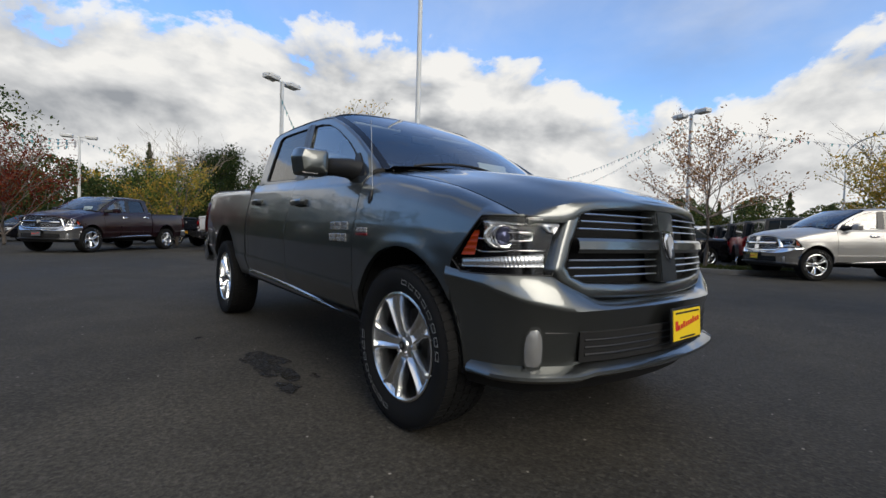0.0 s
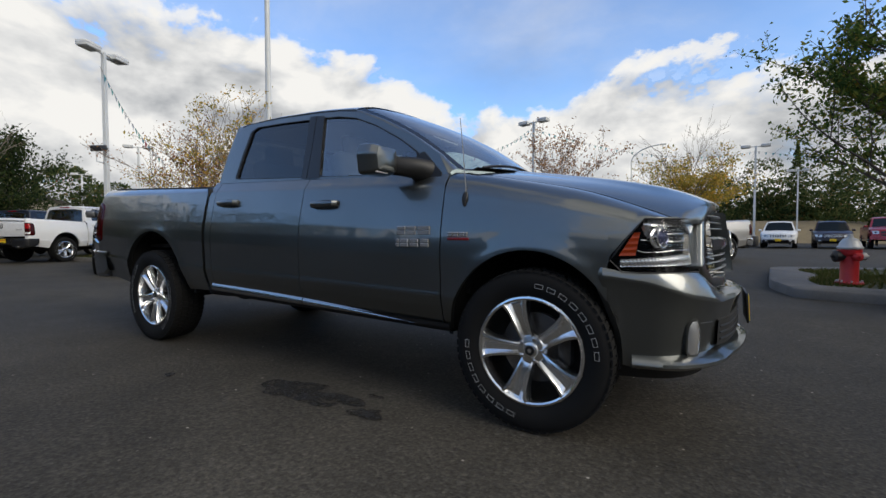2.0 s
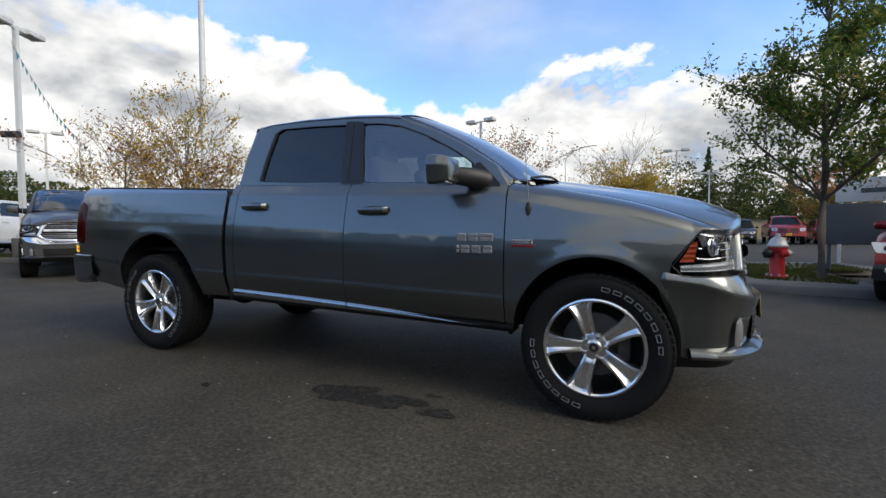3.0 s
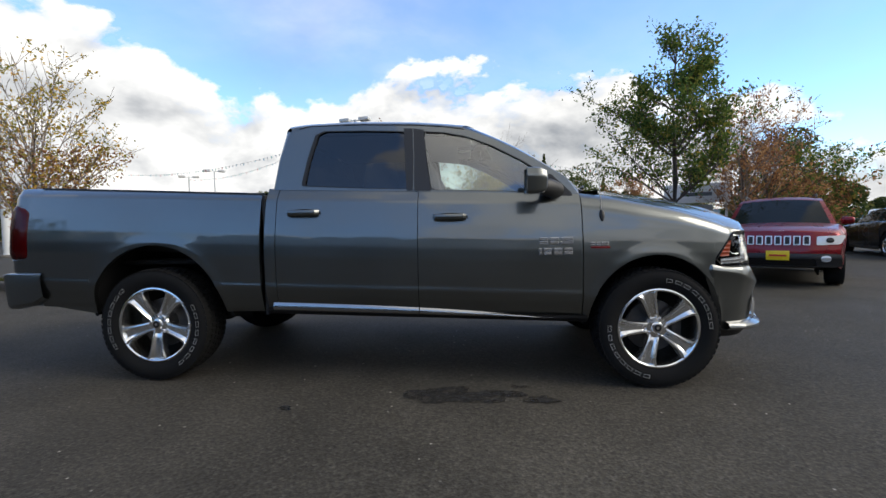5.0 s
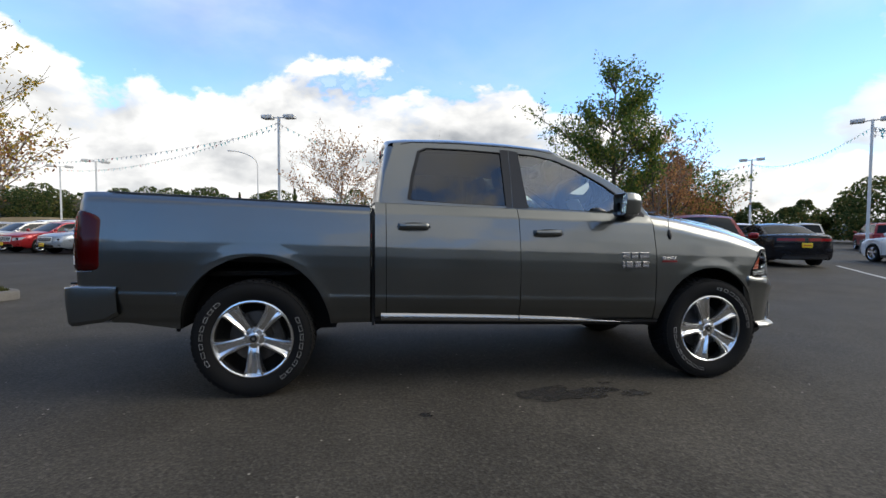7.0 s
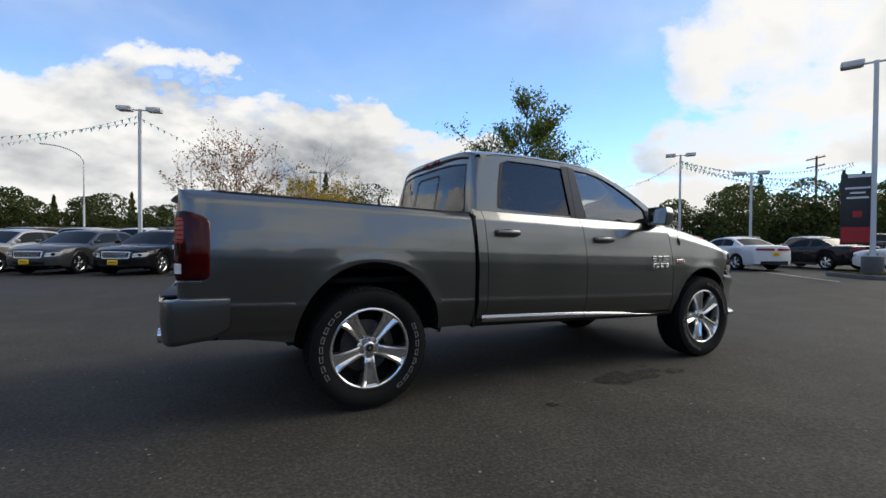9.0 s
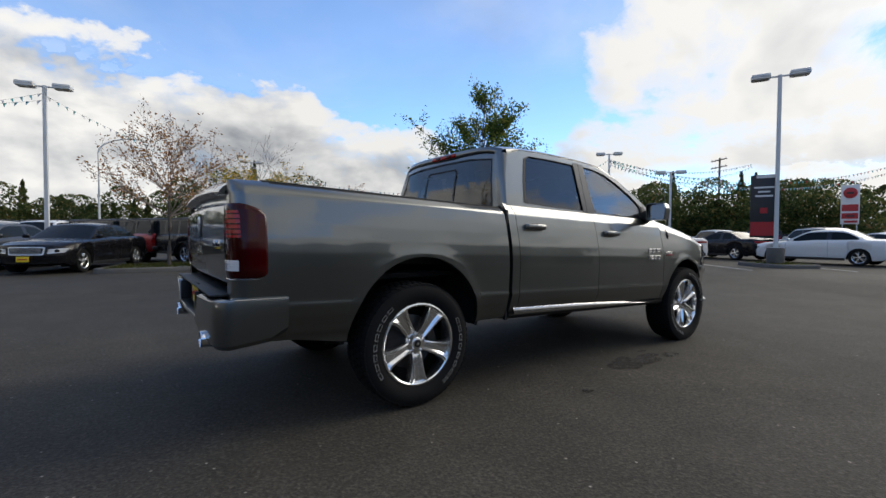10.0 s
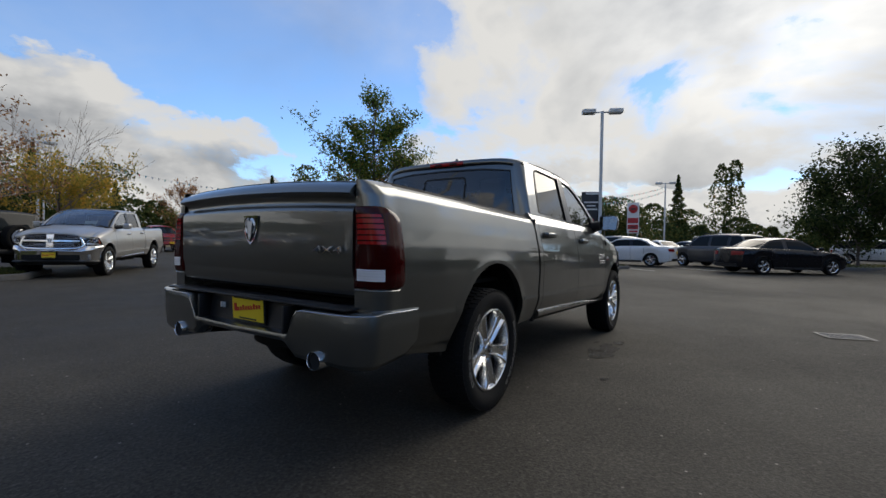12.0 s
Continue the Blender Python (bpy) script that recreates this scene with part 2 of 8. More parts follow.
def asphalt_material():
    m = principled("asphalt", (0.05, 0.05, 0.05), 0.85, 0.0, Specular_IOR_Level=0.22)
    nt, b = shader(m)
    geo = nt.nodes.new("ShaderNodeNewGeometry")
    pos = geo.outputs["Position"]
    broad = noisen(nt, pos, 0.16, 5, 0.6, 0.4)
    patch = noisen(nt, pos, 1.3, 5, 0.65)
    fine = noisen(nt, pos, 45.0, 4, 0.75)
    vor = nt.nodes.new("ShaderNodeTexVoronoi")
    vor.inputs["Scale"].default_value = 70.0
    link(nt, pos, vor.inputs["Vector"])
    stone = rampn(nt, vor.outputs["Color"], [(0.55, 0.0), (0.80, 0.35), (1.0, 1.0)])
    chip = nt.nodes.new("ShaderNodeTexVoronoi")
    chip.inputs["Scale"].default_value = 13.0
    link(nt, pos, chip.inputs["Vector"])
    fleck = mathn(nt, "MULTIPLY", rampn(nt, chip.outputs["Distance"], [(0.05, 1.0), (0.12, 0.0)]), rampn(nt, chip.outputs["Color"], [(0.72, 0.0), (0.78, 1.0)]))
    base = rampn(nt, mathn(nt, "ADD", mathn(nt, "MULTIPLY", broad, 0.6), mathn(nt, "MULTIPLY", patch, 0.4)),
                 [(0.33, (0.026, 0.0236, 0.0186)), (0.50, (0.043, 0.0388, 0.0308)), (0.66, (0.070, 0.0630, 0.0500))])
    c = mixn(nt, 1.0, base, rampn(nt, fine, [(0.32, 0.50), (0.5, 0.95), (0.68, 1.55)]), "MULTIPLY")
    c = mixn(nt, mathn(nt, "MULTIPLY", stone, 0.28), c, (0.19, 0.172, 0.148))
    c = mixn(nt, mathn(nt, "MULTIPLY", fleck, 0.8), c, (0.42, 0.385, 0.33))
    link(nt, c, b.inputs["Base Color"])
    link(nt, rampn(nt, broad, [(0.35, 0.70), (0.65, 0.90)]), b.inputs["Roughness"])
    bp = nt.nodes.new("ShaderNodeBump")
    bp.inputs["Strength"].default_value, bp.inputs["Distance"].default_value = 0.45, 0.006
    link(nt, mathn(nt, "ADD", fine, mathn(nt, "MULTIPLY", vor.outputs["Distance"], 0.8)), bp.inputs["Height"])
    link(nt, bp.outputs[0], b.inputs["Normal"])
    return m


ASPHALT = asphalt_material()


def stain_material():
    """Soaked-in oil: dark, broken up towards bare asphalt."""
    m = grain(principled("oil_stain", (0.010, 0.0095, 0.009), 0.85), 14, 0.4, bump=0.3, bump_scale=120)
    nt, b = shader(m)
    geo = nt.nodes.new("ShaderNodeNewGeometry")
    wide, thin = noisen(nt, geo.outputs["Position"], 11.0, 6, 0.7), noisen(nt, geo.outputs["Position"], 70.0, 3, 0.7)
    v = mathn(nt, "ADD", mathn(nt, "MULTIPLY", wide, 0.75), mathn(nt, "MULTIPLY", thin, 0.25))
    link(nt, rampn(nt, v, [(0.42, 0.12), (0.50, 0.75), (0.58, 0.95)]), b.inputs["Alpha"])
    return m


OIL_STAIN = stain_material()

# ---- building helpers ----


def finish(name, me, material, parent=None, label="", angle=32, smooth=True):
    if smooth:
        me.polygons.foreach_set("use_smooth", [True] * len(me.polygons))
        me.set_sharp_from_angle(angle=radians(angle))
    me.materials.append(material)
    ob = new(name, me)
    if parent is not None:
        ob.parent = parent
    if label:
        ob["label"] = label
    return ob


def part(name, bm, material, parent=None, label="", angle=32, smooth=True, fix=True):
    """Links a bmesh as one mesh object under a thing or a part."""
    if fix:
        bmesh.ops.recalc_face_normals(bm, faces=bm.faces)
    me = bpy.data.meshes.new(name)
    bm.to_mesh(me)
    bm.free()
    return finish(name, me, material, parent, label, angle, smooth)


def empty(name, label, category, group="", m=None):
    ob = new(name)
    if m is not None:
        ob.matrix_world = m
    return tagged(ob, label, category, group)


def grid_bm(f, us, vs, close_u=False):
    bm = bmesh.new()
    rows = [[bm.verts.new(f(u, v)) for v in vs] for u in us]
    n = len(rows)
    for i in range(n if close_u else n - 1):
        a, b = rows[i], rows[(i + 1) % n]
        for j in range(len(vs) - 1):
            bm.faces.new((a[j], b[j], b[j + 1], a[j + 1]))
    return bm


def flange(bm, move):
    """A turned-in edge round an open sheet; move gives each rim point's new place."""
    edges = [e for e in bm.edges if len(e.link_faces) == 1]
    ret = bmesh.ops.extrude_edge_only(bm, edges=edges)
    for v in ret["geom"]:
        if isinstance(v, bmesh.types.BMVert):
            v.co = move(v.co)
    return bm


def box_bm(sx, sy, sz, at=(0, 0, 0), bevel=0.0, segs=2, bm=None, m=None):
    own = bmesh.new()
    bmesh.ops.create_cube(own, size=1.0)
    bmesh.ops.scale(own, vec=(sx, sy, sz), verts=own.verts)
    if bevel:
        bmesh.ops.bevel(own, geom=own.edges[:], offset=bevel, segments=segs, affect="EDGES", profile=0.5)
    if m is not None:
        bmesh.ops.transform(own, matrix=m, verts=own.verts)
    bmesh.ops.translate(own, vec=at, verts=own.verts)
    return join_bm(bm, own)


def join_bm(bm, own):
    if bm is None:
        return own
    me = bpy.data.meshes.new("tmp")
    own.to_mesh(me)
    own.free()
    bm.from_mesh(me)
    bpy.data.meshes.remove(me)
    return bm


def cyl_bm(r, h, at=(0, 0, 0), axis="z", segs=20, r2=None, bevel=0.0, bm=None):
    own = bmesh.new()
    bmesh.ops.create_cone(own, cap_ends=True, segments=segs, radius1=r, radius2=r if r2 is None else r2, depth=h)
    if bevel:
        rim = [e for e in own.edges if any(len(f.verts) > 4 for f in e.link_faces)]
        bmesh.ops.bevel(own, geom=rim, offset=bevel, segments=2, affect="EDGES", profile=0.5)
    turn = {"z": pose(0, 0, 0), "x": pose(0, 0, 0, 0, 90, 0), "y": pose(0, 0, 0, 90, 0, 0)}[axis]
    bmesh.ops.transform(own, matrix=turn, verts=own.verts)
    bmesh.ops.translate(own, vec=at, verts=own.verts)
    return join_bm(bm, own)


def lathe_bm(profile, segs=48, axis="y", bm=None):
    """A turned shape from (radius, height) pairs."""
    def f(u, v):
        r, h = profile[v]
        a = 2 * math.pi * u / segs
        return (r * math.cos(a), h, r * math.sin(a)) if axis == "y" else (r * math.cos(a), r * math.sin(a), h)
    own = grid_bm(f, range(segs), range(len(profile)), True)
    return join_bm(bm, own)


def tube_bm(points, r, segs=8, bm=None, taper=None):
    """A round bar along points."""
    own = bmesh.new()
    rings = []
    pts = [Vector(p) for p in points]
    for i, p in enumerate(pts):
        d = (pts[min(i + 1, len(pts) - 1)] - pts[max(i - 1, 0)]).normalized()
        q = d.to_track_quat("Z", "Y")
        rr = r if taper is None else taper[i]
        rings.append([own.verts.new(p + q @ Vector((rr * math.cos(2 * math.pi * k / segs), rr * math.sin(2 * math.pi * k / segs), 0))) for k in range(segs)])
    for a, b in zip(rings, rings[1:]):
        for k in range(segs):
            own.faces.new((a[k], a[(k + 1) % segs], b[(k + 1) % segs], b[k]))
    own.faces.new(rings[0][::-1]); own.faces.new(rings[-1])
    return join_bm(bm, own)


def soft_loop(pts, cuts=3, times=2):
    """Subdivide a closed loop's sides and round its corners."""
    pts = [np.array(p, float) for p in pts]
    out = []
    for a, b in zip(pts, pts[1:] + pts[:1]):
        out += [a + (b - a) * k / cuts for k in range(cuts)]
    for _ in range(times):
        nxt = []
        for a, b in zip(out, out[1:] + out[:1]):
            nxt += [a * 0.75 + b * 0.25, a * 0.25 + b * 0.75]
        out = nxt
    return out


def ring_bm(outer, inner, place, steps=3):
    """A frame between two loops with equal counts, laid on a surface by place(a, b)."""
    bm = bmesh.new()
    n = len(outer)
    rows = []
    for k in range(steps + 1):
        w = k / steps
        rows.append([bm.verts.new(place(*(o * (1 - w) + i * w))) for o, i in zip(outer, inner)])
    for a, b in zip(rows, rows[1:]):
        for j in range(n):
            bm.faces.new((a[j], a[(j + 1) % n], b[(j + 1) % n], b[j]))
    return bm


def fill_bm(loop, place, steps=4):
    """A sheet over a loop, laid on a surface by place(a, b)."""
    c = sum(loop) / len(loop)
    bm = bmesh.new()
    rows = [[bm.verts.new(place(*(p * (1 - k / steps) + c * k / steps))) for p in loop] for k in range(steps)]
    mid = bm.verts.new(place(*c))
    n = len(loop)
    for a, b in zip(rows, rows[1:]):
        for j in range(n):
            bm.faces.new((a[j], a[(j + 1) % n], b[(j + 1) % n], b[j]))
    for j in range(n):
        bm.faces.new((rows[-1][j], rows[-1][(j + 1) % n], mid))
    return bm


def flat_bm(loop2d, place, depth, bm=None):
    """A flat-faced plate: the 2D outline at two depths, place(a, b, d)."""
    own = bmesh.new()
    top = [own.verts.new(place(a, b, depth)) for a, b in loop2d]
    bot = [own.verts.new(place(a, b, 0.0)) for a, b in loop2d]
    own.faces.new(top); own.faces.new(bot[::-1])
    n = len(top)
    for j in range(n):
        own.faces.new((bot[j], bot[(j + 1) % n], top[(j + 1) % n], top[j]))
    return join_bm(bm, own)


def text_mesh(body, size, depth):
    cu = bpy.data.curves.new("tmp_text", "FONT")
    cu.body, cu.size, cu.extrude, cu.align_x, cu.align_y = body, size, depth, "CENTER", "CENTER"
    ob = bpy.data.objects.new("tmp_text", cu)
    me = bpy.data.meshes.new_from_object(ob)
    bpy.data.objects.remove(ob)
    bpy.data.curves.remove(cu)
    return me


# ---- ground ----
def ground_z(x, y):
    """The lot dips a little under the truck's front wheels."""
    return -0.035 * math.exp(-((x - 2.2) / 1.8) ** 2 - (y / 3.5) ** 2)


def ground():
    near = np.linspace(-8, 8, 81).tolist()
    far = [10, 14, 20, 30, 50, 90, 180, 400, 900]
    line = [-v for v in far[::-1]] + near + far
    bm = grid_bm(lambda x, y: (x, y, ground_z(x, y)), line, line)
    return tagged(part("ground", bm, ASPHALT), "dark grey worn asphalt car park with pale aggregate", "ground", kind="structure")


ground()

# ---- the pickup truck ----
def smooth_table(xs, ys, sigma, n=400):
    t = np.linspace(xs[0], xs[-1], n)
    v = np.interp(t, xs, ys)
    k = max(1, int(3 * sigma / (t[1] - t[0])))
    w = np.exp(-0.5 * (np.arange(-k, k + 1) * (t[1] - t[0]) / sigma) ** 2)
    v = np.convolve(np.pad(v, k, mode="reflect", reflect_type="odd"), w / w.sum(), "valid")
    return lambda x: float(np.interp(x, t, v))


RAKE = 0.030
side_w = smooth_table([0.28, 0.44, 0.47, 0.50, 0.54, 0.60, 0.640, 0.663, 0.670, 0.684, 0.78, 0.88, 0.96, 1.04, 1.12, 1.20, 1.285, 1.32, 1.36, 1.42],
                      [0.90, 0.918, 0.926, 0.942, 0.954, 0.975, 0.985, 0.9905, 0.9905, 0.986, 0.991, 0.995, 0.992, 0.983, 0.968, 0.950, 0.929, 0.902, 0.873, 0.83], 0.004, 900)
front_taper = smooth_table([1.3, 1.7, 2.0, 2.2, 2.35, 2.5, 2.65], [0, 0, 0.010, 0.030, 0.060, 0.110, 0.20], 0.05)
rear_taper = smooth_table([-3.1, -2.9, -2.7, -2.4, -2.0], [0.055, 0.030, 0.012, 0.0, 0.0], 0.05)
ARCHES = ((1.785, 0.400, 0.450, 0.488), (-1.765, 0.465, 0.508, 0.532))


def half_width(x, z):
    zr = z + RAKE * x
    w = side_w(zr)
    if x > 1.3:
        w -= front_taper(min(x, 2.65)) * (1.0 if z > 0.6 else 0.8)
    if x < -2.0:
        w -= rear_taper(max(x, -3.1))
    for xc, zc, rx, rz in ARCHES:
        r = math.hypot((x - xc) / rx, (z - zc) / rz)
        if 0.9 < r < 2.0 and z > 0.3:
            w += 0.007 * math.exp(-((r - 1.0) / 0.10) ** 2)
    return w


bottom_line = smooth_table([-3.1, -2.6, -2.3, -2.2, -0.97, -0.9, 1.35, 2.3], [0.55, 0.54, 0.49, 0.49, 0.505, 0.50, 0.435, 0.42], 0.03)


def arch_low(x):
    z = bottom_line(min(max(x, -3.1), 2.3))
    for xc, zc, rx, rz in ARCHES:
        if abs(x - xc) < rx:
            z = max(z, zc + rz * math.sqrt(max(0.0, 1 - ((x - xc) / rx) ** 2)))
    return z


def columns(x0, x1, step=0.035):
    xs = set(np.arange(x0, x1, step).tolist() + [x1])
    for xc, _, rx, _ in ARCHES:
        xs |= {xc + rx * math.cos(a) for a in np.linspace(0, math.pi, 56)}
        xs |= {xc - rx - 0.002, xc + rx + 0.002}
    return sorted(x for x in xs if x0 <= x <= x1)


HOOD_LINE = smooth_table([1.2, 1.45, 1.8, 2.1, 2.4, 2.55, 2.66, 2.75], [1.40, 1.368, 1.318, 1.272, 1.214, 1.178, 1.136, 1.07], 0.05)
HOOD_DROP = smooth_table([1.2, 1.5, 2.0, 2.3, 2.7], [0.105, 0.11, 0.165, 0.25, 0.345], 0.05)


def hood_z(x, y):
    a = abs(y)
    z = HOOD_LINE(x) - HOOD_DROP(x) * (a / 0.95) ** 3.4
    # raised middle with soft shoulders
    z += 0.016 / (1 + math.exp((a - 0.50) / 0.025)) * min(1.0, max(0.0, (2.62 - x) / 0.25))
    return z


bed_rail = lambda x: 1.352 + (-0.965 - x) * 0.0435
SEAM_BED, SEAM_CAB, SEAM_B, SEAM_F = -0.962, -0.858, 0.160, 1.292


def side_panel(s, x0, x1, ztop, rows=70, low=None, xs=None):
    """A curved sheet of the body's side with a turned-in rim; s = -1 or 1."""
    low = low or arch_low
    xs = xs or columns(x0, x1)

    def f(x, v):
        z = low(x) + (ztop(x) - low(x)) * v
        return (x, s * half_width(x, z), z)
    bm = grid_bm(f, xs, np.linspace(0, 1, rows))
    return flange(bm, lambda c: Vector((c.x, c.y - s * 0.035, c.z)))


belt = lambda x: 1.362 - RAKE * x - 0.012 * max(0.0, x - 0.2)
SIDE_Y0, SIDE_SLOPE = 0.876, -0.245


def cab_y(z, x):
    return SIDE_Y0 + SIDE_SLOPE * (z + RAKE * x - 1.362)


# plan of the nose, from the wheel arch round to the grille, by length along it
NOSE_X = [2.15, 2.25, 2.30, 2.35, 2.40, 2.45, 2.50, 2.54, 2.575, 2.60, 2.62]
NOSE_Y = [0.974, 0.953, 0.942, 0.930, 0.912, 0.880, 0.835, 0.780, 0.710, 0.640, 0.56]
NOSE_S = np.r_[0, np.cumsum(np.hypot(np.diff(NOSE_X), np.diff(NOSE_Y)))]
nose_x = smooth_table(NOSE_S.tolist(), NOSE_X, 0.012)
nose_y = smooth_table(NOSE_S.tolist(), NOSE_Y, 0.012)


def nose(p, z, d=0.0):
    """A point of the nose at length p along its plan, d outwards."""
    e = 0.008
    tx, ty = nose_x(min(0.687, p + e)) - nose_x(max(0, p - e)), nose_y(min(0.687, p + e)) - nose_y(max(0, p - e))
    n = math.hypot(tx, ty)
    return (nose_x(p) - 0.16 * (z - 0.80) - ty / n * d, nose_y(p) + tx / n * d, z)


def fender_bm(s):
    z_join = lambda x: hood_z(x, 0.80) - np.interp(x, [1.3, 2.0, 2.45], [0.16, 0.13, 0.075])

    def lowest(x):
        # behind the lamp the sheet ends on its edge
        if x <= 2.165:
            return arch_low(x)
        return float(np.interp(x, [2.165, 2.175, 2.24, 2.308, 2.34, 2.40, 2.49], [0.80, 0.862, 0.944, 1.018, 1.030, 1.036, 1.040]))
    xs = columns(SEAM_F + 0.004, 2.165) + list(np.linspace(2.168, 2.490, 34))

    def width(x, z):
        w = half_width(x, z)
        if x > 2.2:
            w = min(w, float(np.interp(x + 0.16 * (z - 0.80), NOSE_X, NOSE_Y)) + 0.001)
        return w

    def f(x, v):
        lo, zj = lowest(x), z_join(x)
        zj = max(zj, lo + 0.004)
        if v <= 1.0:
            z = lo + (zj - lo) * v
            return (x, s * width(x, z), z)
        a = (v - 1.0) * radians(82)
        w1 = max(width(x, zj), 0.804)
        zt = hood_z(x, 0.803)
        return (x, s * (0.803 + (w1 - 0.803) * math.cos(a) - (w1 - 0.803) * math.cos(radians(82)) * (v - 1)), zj + (zt - zj) * math.sin(a) / math.sin(radians(82)))
    bm = grid_bm(f, xs, np.r_[np.linspace(0, 1, 26), np.linspace(1, 2, 14)[1:]])
    return flange(bm, lambda c: Vector((c.x, c.y - s * 0.03, c.z - (0.03 if c.z > 1.03 else 0))))


def hood_bm():
    def front(y):
        a = abs(y)
        return 2.648 - 0.075 * (a / 0.62) ** 2 if a < 0.59 else float(np.interp(a, [0.59, 0.62, 0.66, 0.72, 0.80], [2.580, 2.569, 2.550, 2.518, 2.474]))
    cowl = lambda y: 1.565 - 0.12 * (y / 0.8) ** 2

    def f(y, v):
        x = cowl(y) + (front(y) - cowl(y)) * min(v, 1.0)
        if v <= 1:
            return (x, y, hood_z(x, y))
        # rolled leading edge down to the grille and lamps
        k = (v - 1) * 4
        drop = float(np.interp(abs(y), [0, 0.55, 0.615], [0.016, 0.024, 0.05]))
        if abs(y) > 0.615:
            drop = max(0.012, hood_z(x, y) - 1.038)
        return (x + 0.016 * math.sin(min(k, 1) * 1.6) + 0.004 * k, y, hood_z(x, y) - drop * k)
    bm = grid_bm(f, np.linspace(-0.797, 0.797, 61), np.r_[np.linspace(0, 1, 44), 1.06, 1.12, 1.18, 1.25])
    return flange(bm, lambda c: Vector((c.x, c.y * 0.995, c.z - 0.025)))


# plan of the bumper's edge, from the wheel arch round to the middle
BUMP_S = [0.0, 0.10, 0.22, 0.33, 0.45, 0.58, 0.75, 0.90, 1.0]
bump_y = smooth_table(BUMP_S, [0.985, 0.955, 0.928, 0.884, 0.812, 0.700, 0.480, 0.210, 0.0], 0.03)
bump_x = smooth_table(BUMP_S, [2.150, 2.305, 2.415, 2.505, 2.587, 2.657, 2.732, 2.775, 2.785], 0.03)


def bump_plan(q, d):
    """The bumper's plan at q (0 corner, 1 middle, to 2 on the other side), d outwards."""
    m, s = (q, -1) if q <= 1 else (2 - q, 1)
    e = 0.01
    x, y = bump_x(m), bump_y(m)
    tx, ty = bump_x(min(1, m + e)) - bump_x(max(0, m - e)), bump_y(min(1, m + e)) - bump_y(max(0, m - e))
    n = math.hypot(tx, ty)
    nx, ny = -ty / n, tx / n
    if m > 0.985:
        nx, ny = 1.0, 0.0
    return x + nx * d, s * (y + ny * d), m


def arch_front(z):
    return 1.787 + 0.45 * math.sqrt(max(0.0, 1 - ((z - 0.40) / 0.488) ** 2)) if z > 0.40 else 2.237


